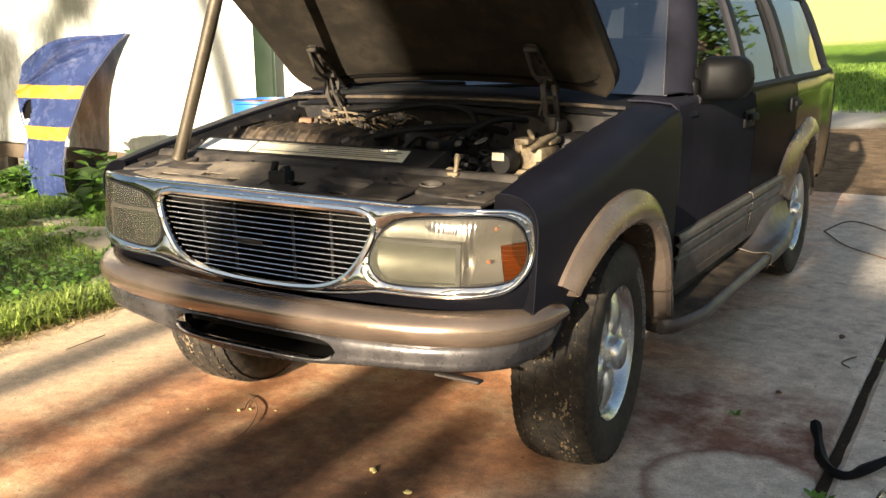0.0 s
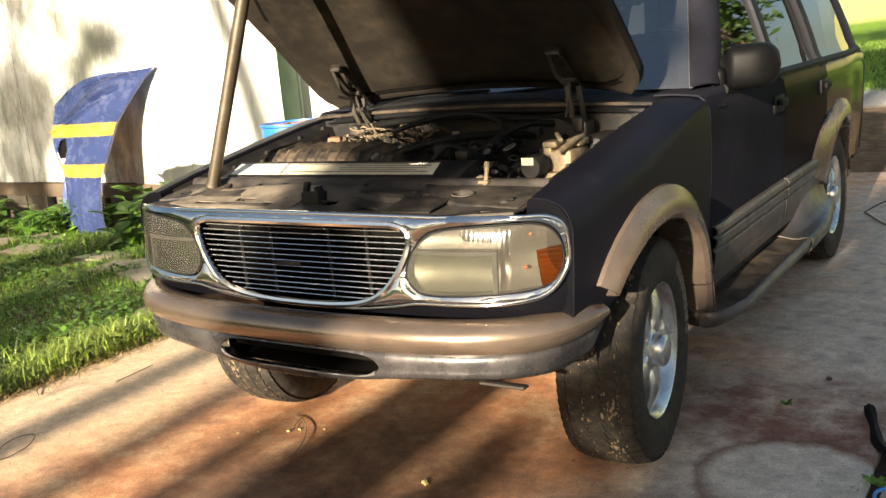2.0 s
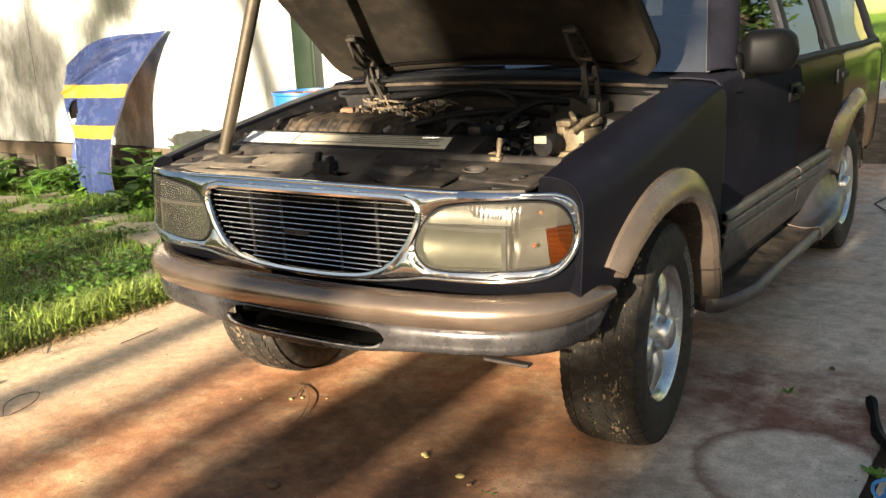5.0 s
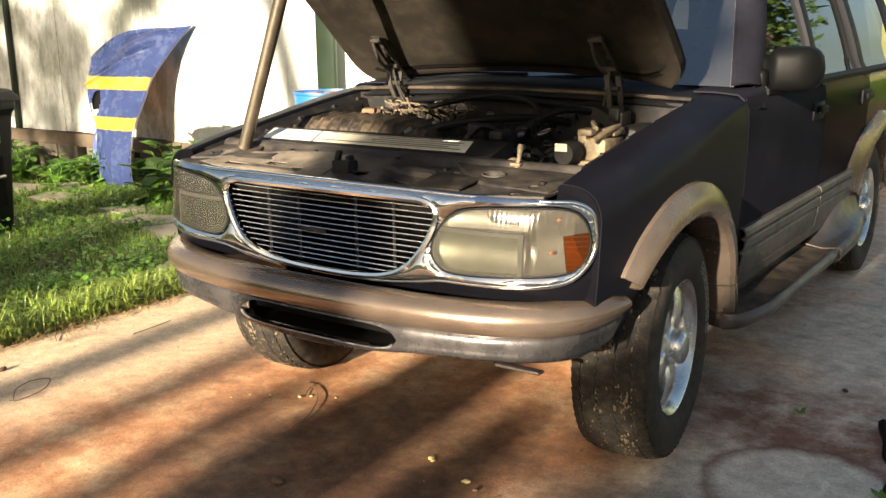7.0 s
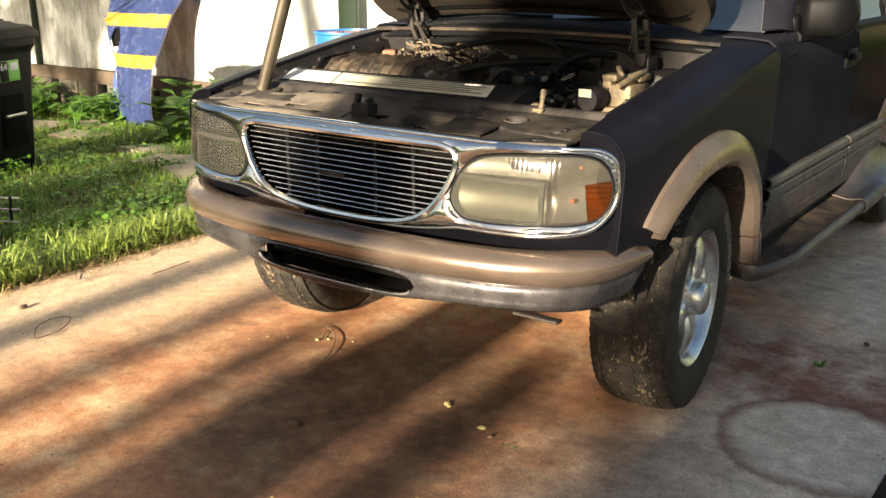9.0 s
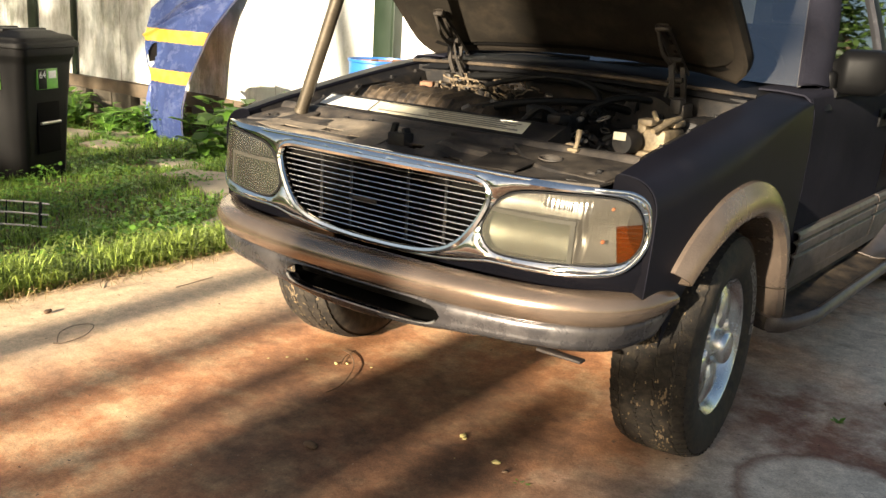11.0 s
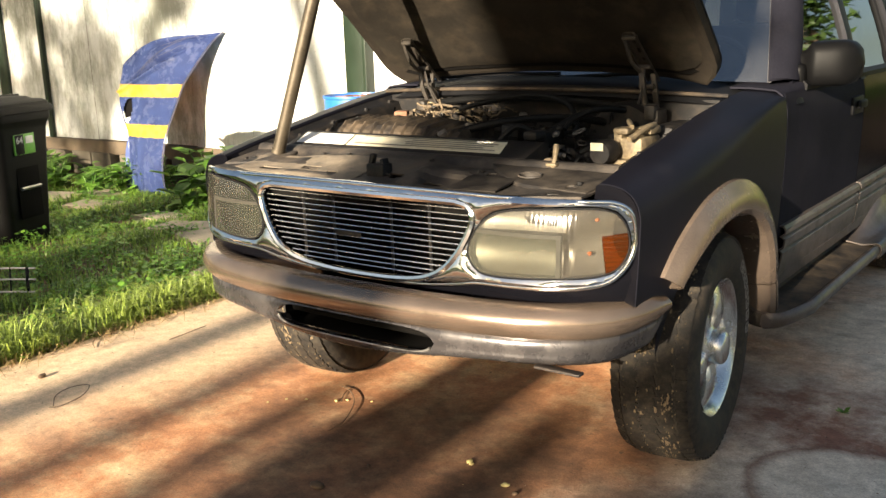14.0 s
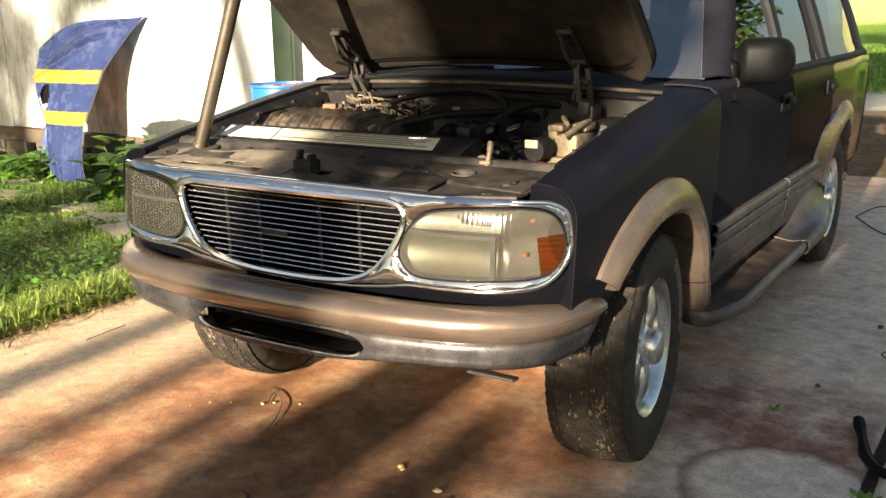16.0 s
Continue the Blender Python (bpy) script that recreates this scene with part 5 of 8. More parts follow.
for sgn in (1, -1):
    fl = (lambda l: l) if sgn > 0 else mirror_lp
    cx = cut_x if sgn > 0 else [-v for v in cut_x]
    lamp = part("headlamp", plate(fl(lp_in), (), 0.01, bowl, cx, cut_z), "lamp_bowl", car, "aged headlamp with fluted lens and amber corner", smooth=60)
    main = clip_loop(clip_loop(lp_in, (1, 0, XH - 0.012)), (0, 1, ZH - 0.004))
    top = clip_loop(clip_loop(lp_in, (0, -1, -ZH - 0.006)), (1, 0, XH - 0.001))
    outer = clip_loop(lp_in, (-1, 0, -XH - 0.001))
    upper = clip_loop(outer, (0.13, -1, -0.750))
    lower = clip_loop(outer, (-0.13, 1, 0.749))
    for nm, lp, mt, lb in (("main_lens", main, "lens_main", "yellowed fluted main beam lens"), ("marker_lens", top, "lens_clear", "clear ribbed marker lens"), ("corner_lens", upper, "lens_corner", "clear ribbed corner lens"), ("corner_lens", clip_loop(lower, (1, 0.12, 0.872)), "lens_corner", "clear ribbed corner lens"), ("corner_reflector", clip_loop(lower, (-1, -0.12, -0.873)), "lens_amber", "amber corner reflector")):
        part(nm, plate(fl(lp), (), 0.003, dome_r, cx, cut_z), mt, lamp, lb, smooth=40).visible_shadow = False
    bar = clip_loop(clip_loop(clip_loop(lp_in, (1, 0, XH + 0.001)), (0, -1, -ZH + 0.004)), (0, 1, ZH + 0.006))
    part("lens_joint", plate(fl(bar), (), 0.008, lambda x, z: dome_r(x, z) - 0.001, cx), "lens_band", lamp, "dull moulded band across the lens", smooth=40)
    bar = clip_loop(clip_loop(clip_loop(lp_in, (1, 0, XH)), (-1, 0, -XH + 0.012)), (0, 1, ZH - 0.004))
    part("lens_joint", plate(fl(bar), (), 0.008, lambda x, z: dome_r(x, z) - 0.001, cx), "lens_band", lamp, "dull moulded band across the lens", smooth=40)
    for x, z, r in ((0.605, 0.884, 0.005), (0.748, 0.887, 0.005), (0.735, 0.800, 0.006)):
        bm = bmesh.new()
        bmesh.ops.create_uvsphere(bm, u_segments=14, v_segments=10, radius=r, matrix=Matrix.Translation((sgn * x, front_y(x, z) + 0.020, z)) @ Matrix.Diagonal((1, 1.5, 1, 1)))
        part("bulb", bm, "bulb_amber", lamp, "small amber bulb")

# dark gaskets between lens and chrome
for lp in (lamp_loop, mirror_lp(lamp_loop)):
    part("lamp_gasket", rim_bead(grow(lp, -0.002), 0.0024, -0.005), "trim_black", nose, "dark gasket round the lens", smooth=60)

# black nose panel under the chrome, and the fender faces beside the lamps
val = loop([(0.0, 0.94), (0.5, 0.935), (0.78, 0.928), (0.820, 0.905), (0.830, 0.84), (0.836, 0.72), (0.832, 0.655), (0.0, 0.60)])
hole = grow(grille_loop, 0.004)
part("nose_panel", plate(val, (hole, grow(lamp_loop, 0.003), mirror_lp(grow(lamp_loop, 0.003))), 0.03, lambda x, z: front_y(x, z) + 0.014, CUTS), "gloss_black", car, "black painted nose panel", smooth=25)
bm = bmesh.new()
grid(bm, [[(0.836 + 0.002 * k, front_y(0.838) + 0.004 + 0.006 * k, z) for z in span(0.66, 0.90, 6)] for k in range(4)])
part("nose_filler", bm, "gloss_black", car)

# bumper: plan curve from the middle round the corner
PLAN = [(0, 0.045), (0.3, 0.056), (0.55, 0.098), (0.70, 0.158), (0.783, 0.224), (0.832, 0.302), (0.853, 0.368), (0.862, 0.430)]
plan = smooth_path([(-x, y, 0) for x, y in reversed(PLAN[1:])] + [(x, y, 0) for x, y in PLAN], 8)
BN = len(plan)


def plan_normal(i):
    d = plan[min(i + 1, BN - 1)] - plan[max(i - 1, 0)]
    return Vector((d.y, -d.x, 0)).normalized()


def bumper_band(profile, lift):
    rows = []
    for i, p in enumerate(plan):
        nrm = plan_normal(i)
        rows.append([p + nrm * o + Vector((0, 0, z + lift(p.y, z))) for o, z in profile])
    return rows


def end_lift(y, z):
    """The ends rise a little and are cut back under the wheel opening."""
    k = ease(0.16, 0.45, y)
    return 0.012 * k + (0.625 - z) * (0.12 * ease(0.24, 0.37, y) + 0.50 * ease(0.36, 0.45, y))


ROLL = [(-0.085, 0.640), (-0.075, 0.652), (-0.045, 0.660), (-0.016, 0.657), (0.003, 0.648), (0.013, 0.634), (0.016, 0.617), (0.012, 0.602), (0.004, 0.589), (-0.004, 0.582), (-0.012, 0.579), (-0.03, 0.577)]
SKIRT = [(-0.018, 0.0), (-0.010, 0.07), (-0.006, 0.16), (-0.004, 0.31), (-0.005, 0.46), (-0.006, 0.59), (-0.005, 0.70), (-0.008, 0.81), (-0.020, 0.93), (-0.065, 1.0)]
bm = bmesh.new()
grid(bm, bumper_band(ROLL, end_lift))
thicken(bm, -0.006)
bumper = part("front_bumper", bm, "tan_paint", car, "tan metallic front bumper roll", smooth=60)
fine_plan = smooth_path([(-x, y, 0) for x, y in reversed(PLAN[1:])] + [(x, y, 0) for x, y in PLAN], 26)


def skirt_low(x):
    """Lower edge of the valance: deepest in the middle, rising to the sides."""
    return 0.460 + 0.035 * ease(0.0, 0.55, abs(x))


def skirt_out(f):
    for (o0, f0), (o1, f1) in zip(SKIRT, SKIRT[1:]):
        if f0 <= f <= f1:
            return o0 + (o1 - o0) * (f - f0) / (f1 - f0)
    return SKIRT[-1][0]


def valance_strip(upper):
    """The valance above or below the rounded air slot."""
    rows, n = [], len(fine_plan)
    for i, p in enumerate(fine_plan):
        d = fine_plan[min(i + 1, n - 1)] - fine_plan[max(i - 1, 0)]
        nrm = Vector((d.y, -d.x, 0)).normalized()
        e = max(0.0, 1 - abs((p.x - 0.035) / 0.305) ** 8) ** 0.5
        zt, zb = 0.580, skirt_low(p.x)
        edge = 0.532 + (0.036 if upper else -0.036) * e
        zs = [zt + (edge - zt) * k / 5 for k in range(6)] if upper else [edge + (zb - edge) * k / 9 for k in range(10)]
        row = [p + nrm * skirt_out((zt - z) / (zt - zb)) + Vector((0, 0, z + end_lift(p.y, z))) for z in zs]
        if upper:
            row += [row[-1] - nrm * 0.03 + Vector((0, 0, 0.006))] if e > 0 else [row[-1]]
        else:
            row = ([row[0] - nrm * 0.040 - Vector((0, 0, 0.006)), row[0] - nrm * 0.010 + Vector((0, 0, 0.002))] if e > 0 else [row[0], row[0]]) + row
        rows.append(row)
    return rows


bm = bmesh.new()
for up in (True, False):
    grid(bm, valance_strip(up), flip=False)
bmesh.ops.remove_doubles(bm, verts=bm.verts[:], dist=0.0002)
bmesh.ops.recalc_face_normals(bm, faces=bm.faces[:])
part("bumper_valance", bm, "valance", bumper, "worn grey lower bumper with an air slot", smooth=60)
# bright bead laid along the lip as its highlight
bm = bmesh.new()
lip = [r[2] for r in valance_strip(False) if -0.268 < r[2].x < 0.338]
tube(bm, [q + Vector((0, -0.001, 0.001)) for q in lip], [0.0022 + 0.0035 * (1 - ease(0.0, 0.06, min(abs(q.x + 0.268), abs(q.x - 0.338)))) for q in lip], 6)
part("slot_lip_highlight", bm, "steel", bumper, "bright bead for the highlight along the air slot lip", smooth=60)
# slot interior, its depth of shade carried by the near-black colour
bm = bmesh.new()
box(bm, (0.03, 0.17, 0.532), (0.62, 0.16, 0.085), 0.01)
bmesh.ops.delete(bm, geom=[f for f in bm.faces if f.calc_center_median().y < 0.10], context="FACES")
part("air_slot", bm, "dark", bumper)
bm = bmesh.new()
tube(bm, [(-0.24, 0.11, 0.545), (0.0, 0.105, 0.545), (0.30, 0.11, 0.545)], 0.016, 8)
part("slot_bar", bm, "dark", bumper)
for s in (1, -1):
    bm = bmesh.new()
    i = BN - 1 if s > 0 else 0
    p, nrm = plan[i], plan_normal(i)
    pts = [p + nrm * (o - 0.004) + Vector((0, 0.004, z + end_lift(p.y, z))) for o, z in ROLL[2:10] + [(o, 0.580 - f * (0.580 - skirt_low(p.x))) for o, f in SKIRT[2:]]]
    tube(bm, pts, 0.005, 6)
    part("bumper_end_seal", bm, "rubber", bumper, "black rubber edge at the bumper end")
bm = bmesh.new()
box(bm, (0.66, 0.20, 0.474), (0.14, 0.03, 0.008), 0.002)
part("lower_bracket", bm, "tan_worn", bumper, "bent lower bracket")

# ---- hood, open ----
HY, HZ, HA = 1.255, 1.185, 45.0
hood_m = Matrix.Translation((0, HY, HZ)) @ Matrix.Rotation(radians(-HA), 4, "X")


def hood_rows(inset, z_off, n=18, front=-1.10):
    """Hood skin in its closed, flat position: y from the hinge to the nose, crowned across."""
    rows = []
    for y in span(-0.0 - inset, front + inset, 22):
        u = y / front
        k = max(0.0, 1 - (u + 0.01) / 0.13)
        w = 0.716 - 0.03 * ease(0.8, 1.0, u) - 0.11 * (1 - math.sqrt(max(0.0, 1 - k * k))) - inset
        drop = 0.09 * u * u
        rows.append([hood_m @ Vector((w * s, y + 0.05 * s * s * u, z_off + 0.045 * (1 - s * s) - drop - 0.02 * abs(s) ** 6)) for s in span(-1, 1, n)])
    return rows


bm = bmesh.new()
grid(bm, hood_rows(0.0, 0.025))
thicken(bm, 0.006)
hood = part("hood", bm, "black_paint", car, "black hood propped open")
bm = bmesh.new()
rs, ri, rj = hood_rows(0.0, 0.022), hood_rows(0.004, -0.010), hood_rows(0.018, -0.013)
ring = lambda r: [q for q in r[0]] + [row[-1] for row in r[1:-1]] + [q for q in reversed(r[-1])] + [row[0] for row in reversed(r[1:-1])]
grid(bm, [ring(rs), ring(ri), ring(rj)], wrap=True)
grid(bm, rj)
part("hood_frame", bm, "hood_frame", hood, "dusty black inner hood frame", smooth=40)


def liner_point(u, s, grow_by, z_off):
    """u along the liner from the hinge side, s across from -1 to 1; its sides draw in towards the nose and its corners are round."""
    loc = 0.070 - grow_by + (0.93 + 2 * grow_by) * u
    w = 0.680 - 0.020 * ease(0.15, 0.40, loc) - 0.14 * ease(0.36, 0.95, loc) + grow_by
    r = 0.11
    for d in (loc - 0.070 + grow_by, 1.0 + grow_by - loc):
        if d < r:
            w -= r - math.sqrt(max(0.0, r * r - (r - d) ** 2))
    y = -loc
    return hood_m @ Vector((w * s, y, z_off + 0.045 * (1 - s * s) - 0.09 * (y / 1.1) ** 2 - 0.005 * noise.noise((s * 3, y * 5, 1.0))))


# a near-black sheet under the liner's rim stands for the groove's shade
for nm, g, z0, dome_h, mt, lb in (("liner_groove", 0.022, -0.022, 0.0, "dark", "dark sheet for the shaded groove round the hood liner"), ("hood_liner", 0.0, -0.026, 0.012, "hood_pad", "dusty brown-black felt hood liner")):
    bm = bmesh.new()
    grid(bm, [[liner_point(u, q, g, z0 - dome_h * (1 - abs(q) ** 14) * (1 - abs(2 * u - 1) ** 18)) for q in span(-1, 1, 60)] for u in span(0, 1, 50)])
    part(nm, bm, mt, hood, lb, smooth=50)
for sd in (1, -1):
    # two bars, a pierced plate along the liner and a foot on the cowl
    top = hood_m @ Vector((0.462 if sd > 0 else -0.478, -0.270, -0.045))
    low = hood_m @ Vector((0.492 if sd > 0 else -0.452, -0.070, -0.058))
    foot = Vector((0.500 if sd > 0 else -0.432, 1.10, 1.105))
    knee = top.lerp(low, 0.62) + Vector((0, -0.012, -0.016))
    bm = bmesh.new()
    for dx, a, b in ((-0.014, foot, knee), (0.014, foot + Vector((0, 0.03, 0)), top.lerp(low, 0.80) + Vector((0, -0.008, -0.012)))):
        grid(bm, [[p + Vector((dx + w, dy, 0)) for w, dy in ((-0.009, -0.005), (0.009, -0.005), (0.009, 0.005), (-0.009, 0.005))] for p in smooth_path([a, a.lerp(b, 0.5) + Vector((0.006 * sd, -0.010, 0)), b], 5)], wrap=True, cap=True)
    tube(bm, [foot + Vector((-0.045 * sd, -0.01, -0.03)), foot.lerp(knee, 0.45) + Vector((-0.012 * sd, -0.012, 0)), knee], 0.005, 6)
    tube(bm, smooth_path([top + Vector((-0.012, -0.016, -0.018)), top.lerp(low, 0.35) + Vector((-0.016, -0.03, -0.034)), knee + Vector((-0.01, -0.012, -0.014))], 4), 0.007, 8)
    for q in (foot, knee, top + Vector((0, -0.008, -0.01)), foot.lerp(knee, 0.5)):
        tube(bm, [q - Vector((0.026, 0, 0)), q + Vector((0.026, 0, 0))], 0.009, 8)
    box(bm, foot + Vector((0, 0.01, -0.035)), (0.095, 0.08, 0.05), 0.008)
    box(bm, foot + Vector((0.02 * sd, -0.02, -0.02)), (0.04, 0.05, 0.05), 0.008)
    hinge = part("hood_hinge", bm, "hinge_steel", hood, "dusty steel hood hinge")
    bm = bmesh.new()
    d, n_in = (low - top).normalized(), (hood_m.to_3x3() @ Vector((0, 0, -1))).normalized()
    ln = (low - top).length
    us = span(-0.012, ln, 40)
    rows = [[top + d * u + Vector((x, 0, 0)) + n_in * h for x, h in ((-0.023, 0.016), (-0.021, 0.004), (-0.012, 0.0), (-0.006, 0.0), (0.006, 0.0), (0.012, 0.0), (0.021, 0.004), (0.023, 0.016))] for u in us]
    vs = [[bm.verts.new(q) for q in r] for r in rows]
    for a in range(len(vs) - 1):
        for c in range(7):
            if c == 3 and any(abs(us[a] / ln - h) < 0.045 for h in (0.12, 0.32, 0.52, 0.72, 0.9)):
                continue
            bm.faces.new((vs[a][c], vs[a][c + 1], vs[a + 1][c + 1], vs[a + 1][c]))
    bmesh.ops.recalc_face_normals(bm, faces=bm.faces[:])
    thicken(bm, 0.003)
    part("hinge_bracket", bm, "hinge_steel", hinge, "dusty pierced hinge bracket")
prop = thing("prop_pole", (-0.56, 0.38, 0.98), "weathered steel tube that props the hood open", "pole")
bm = bmesh.new()
top = Vector((0.33, 0.065, 0.93))
tube(bm, [top * u for u in span(0, 1, 8)], 0.0225, 16)
tube(bm, [top * u for u in (0.0, 0.015)], 0.025, 16)
part("tube", bm, "steel_pole", prop)

# cowl, wipers
bm = bmesh.new()
rows = []
for s in span(-1, 1, 24):
    c = 0.10 * (1 - s * s)
    k = 0.028 * abs(s) ** 6
    rows.append([(0.70 * s, 1.20 - 0.5 * c, 1.10 + 0.03 * (1 - s * s)), (0.705 * s, 1.22 - 0.5 * c, 1.135 - k + 0.025 * (1 - s * s)), (0.72 * s, 1.36 - c, 1.155 - k + 0.02 * (1 - s * s)), (0.72 * s, 1.46 - c, 1.17 - k + 0.015 * (1 - s * s))])
grid(bm, rows)
thicken(bm, 0.01)
part("cowl", bm, "trim_black", car, "dusty black cowl panel")
bm = bmesh.new()
tube(bm, smooth_path([(0.74 * s, 1.195 - 0.05 * (1 - s * s), 1.135 + 0.02 * (1 - s * s)) for s in span(-1, 1, 10)], 2), 0.007, 8)
part("cowl_seal", bm, "bay_dusty", car, "dusty rubber cowl seal")
for x0, x1 in ((-0.55, 0.02), (0.02, 0.6)):
    bm = bmesh.new()
    tube(bm, [(x0, 1.33, 1.185), ((x0 + x1) / 2, 1.32, 1.20), (x1, 1.34, 1.20)], 0.008, 6)
    box(bm, (x0, 1.33, 1.18), (0.03, 0.04, 0.03), 0.006)
    part("wiper", bm, "trim_black", car)

# ---- wheels ----


def wheel_base():
    w = thing("wheel", (0, 0, 0))
    R, H = WR, 0.128
    bm = bmesh.new()
    prof = [(0.208, -0.095), (0.222, -0.108), (0.265, -0.128), (0.315, -0.128), (0.340, -0.119), (0.354, -0.106), (0.364, -0.080), (0.3675, -0.04), (0.368, 0.0), (0.3675, 0.04), (0.364, 0.080), (0.354, 0.106), (0.340, 0.119), (0.315, 0.128), (0.265, 0.128), (0.222, 0.108), (0.208, 0.095), (0.2, 0.05), (0.2, -0.05)]
    revolve(bm, prof, 72)
    bmesh.ops.recalc_face_normals(bm, faces=bm.faces[:])
    tyre = part("tyre", bm, "rubber", w, "worn all-terrain tyre with mud flecks", smooth=40)
    bm = bmesh.new()
    rnd = random.Random(5)
    for k in range(66):
        for j, (h, wd, ln) in enumerate(((-0.098, 0.022, 0.024), (-0.053, 0.036, 0.023), (0.0, 0.040, 0.025), (0.053, 0.036, 0.023), (0.098, 0.022, 0.024))):
            a = 2 * math.pi * (k + 0.5 * (j % 2)) / 66
            sk = (0.12, -0.3, 0.25, 0.3, -0.12)[j]
            rad = (0.3565, 0.3655, 0.3670, 0.3655, 0.3565)[j] + rnd.uniform(-0.0005, 0.0005)
            turn = Matrix.Rotation(a, 3, "X") @ Matrix.Rotation(sk, 3, "Z") @ Matrix.Rotation((-0.33, -0.05, 0, 0.05, 0.33)[j], 3, "Y")
            box(bm, Matrix.Rotation(a, 3, "X") @ Vector((h, 0, rad)), (wd + 0.011, ln + 0.0105, 0.0078), 0.0, turn)
    part("tread", bm, "tread_dust", tyre, "worn tread blocks", smooth=0)
    bm = bmesh.new()
    for k in range(7):
        turn = Matrix.Rotation(0.52 - k * 0.155 - math.pi / 2, 3, "X")
        for dy, dz, sy, sz in ((-0.0145, 0, 0.003, 0.036), (0.0145, 0, 0.003, 0.036), (0, 0.0165, 0.032, 0.003), (0, -0.0165, 0.032, 0.003), (0.003, 0, 0.012, 0.003)):
            box(bm, turn @ Vector((0.1288, dy, 0.29 + dz)), (0.002, sy, sz), 0.0, turn)
    part("sidewall_lettering", bm, "worn_white", tyre, "raised outline blocks of sidewall lettering", smooth=0)
    bm = bmesh.new()
    cakes = [(rnd.uniform(0, 2 * math.pi), rnd.gauss(0.035, 0.035)) for _ in range(26)]
    for k in range(1000):
        a, h = rnd.uniform(0, 2 * math.pi), rnd.uniform(-0.10, 0.10)
        if k % 5 > 1:
            a, h = cakes[k % 26]
            a, h = a + rnd.gauss(0, 0.055), h + rnd.gauss(0, 0.012)
        h = max(-0.1, min(0.1, h))
        s = rnd.uniform(0.0010, 0.0040) * rnd.uniform(0.6, 1.5)
        q = Matrix.Rotation(a, 3, "X") @ Vector((h, 0, 0.3705 - 0.9 * max(0, abs(h) - 0.045) ** 2 * 3.2))
        bmesh.ops.create_icosphere(bm, subdivisions=1, radius=1.0, matrix=Matrix.Translation(q) @ Matrix.Rotation(a, 4, "X") @ Matrix.Diagonal((s * rnd.uniform(0.5, 1.0), s * rnd.uniform(0.8, 2.4), 0.0022, 1)))
    tagged(part("dried_mud", bm, "mud", tyre, "dried pale mud flecks"), kind="stuff")
    bm = bmesh.new()
    rim = [(0.214, 0.108), (0.221, 0.112), (0.222, 0.104), (0.212, 0.092), (0.198, 0.086), (0.190, 0.05), (0.186, -0.02), (0.196, -0.09), (0.214, -0.105), (0.20, -0.10), (0.180, -0.02), (0.184, 0.05), (0.192, 0.082)]
    revolve(bm, rim, 64)
    bmesh.ops.recalc_face_normals(bm, faces=bm.faces[:])
    rimo = part("rim", bm, "alloy", w, "bright cast alloy rim", smooth=40)
    for k in range(5):
        bm = bmesh.new()
        rows = []
        for u in span(0, 1, 10):
            r = 0.045 + 0.158 * u
            wd = 0.030 + 0.050 * u ** 1.3 + 0.016 * ease(0.7, 1, u)
            hx = 0.062 + 0.034 * math.sin(math.pi * (0.15 + 0.7 * u)) - 0.006 * u
            rows.append([(hx - 0.03, -wd, r), (hx - 0.008, -wd, r), (hx + 0.004, -wd * 0.72, r), (hx + 0.006, 0, r), (hx + 0.004, wd * 0.72, r), (hx - 0.008, wd, r), (hx - 0.03, wd, r)])
        grid(bm, rows, wrap=True, cap=True)
        bmesh.ops.rotate(bm, verts=bm.verts[:], cent=(0, 0, 0), matrix=Matrix.Rotation(2 * math.pi * k / 5 + 0.35, 3, "X"))
        bmesh.ops.recalc_face_normals(bm, faces=bm.faces[:])
        part("spoke", bm, "alloy", rimo, smooth=40)
    bm = bmesh.new()
    revolve(bm, [(0.001, 0.138), (0.040, 0.136), (0.050, 0.130), (0.055, 0.118), (0.057, 0.092), (0.074, 0.082), (0.078, 0.05), (0.001, 0.045)], 32, closed=False)
    bmesh.ops.recalc_face_normals(bm, faces=bm.faces[:])
    part("hub_cap", bm, "alloy", rimo, smooth=40)
    bm = bmesh.new()
    revolve(bm, [(0.001, 0.01), (0.15, 0.01), (0.15, -0.02), (0.001, -0.02)], 32, closed=False)
    bmesh.ops.recalc_face_normals(bm, faces=bm.faces[:])
    part("brake_disc", bm, "bay_metal", w, "rusty brake disc")
    return w


base_wheel = wheel_base()
spots = [(0.742, AX_F, 20), (0.737, AX_R, -14), (-0.737, AX_F, 40), (-0.737, AX_R, 10)]
for i, (x, y, spin) in enumerate(spots):
    m = pose(x, y, WR, 0, 0, (5.5 if y < 1 else 0) + (0 if x > 0 else 180)) @ pose(0, 0, 0, spin, 0, 0) @ Matrix.Diagonal((1.0, 1, 1, 1))
    if i == 0:
        w = base_wheel
        w.matrix_basis = m
    else:
        w = copy_thing(base_wheel, m)
    w.parent = car
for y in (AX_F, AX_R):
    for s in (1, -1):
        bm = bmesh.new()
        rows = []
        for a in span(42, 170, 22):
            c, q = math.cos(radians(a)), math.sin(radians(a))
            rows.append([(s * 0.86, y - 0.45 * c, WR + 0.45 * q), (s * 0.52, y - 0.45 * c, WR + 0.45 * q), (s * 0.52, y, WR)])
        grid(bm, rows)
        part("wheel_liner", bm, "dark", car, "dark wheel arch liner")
bm = bmesh.new()
for y in (AX_F, AX_R):
    tube(bm, [(-0.66, y, WR), (0, y, WR - 0.03), (0.66, y, WR)], 0.035, 10)
box(bm, (0.42, 2.2, 0.42), (0.07, 3.2, 0.1), 0.01)
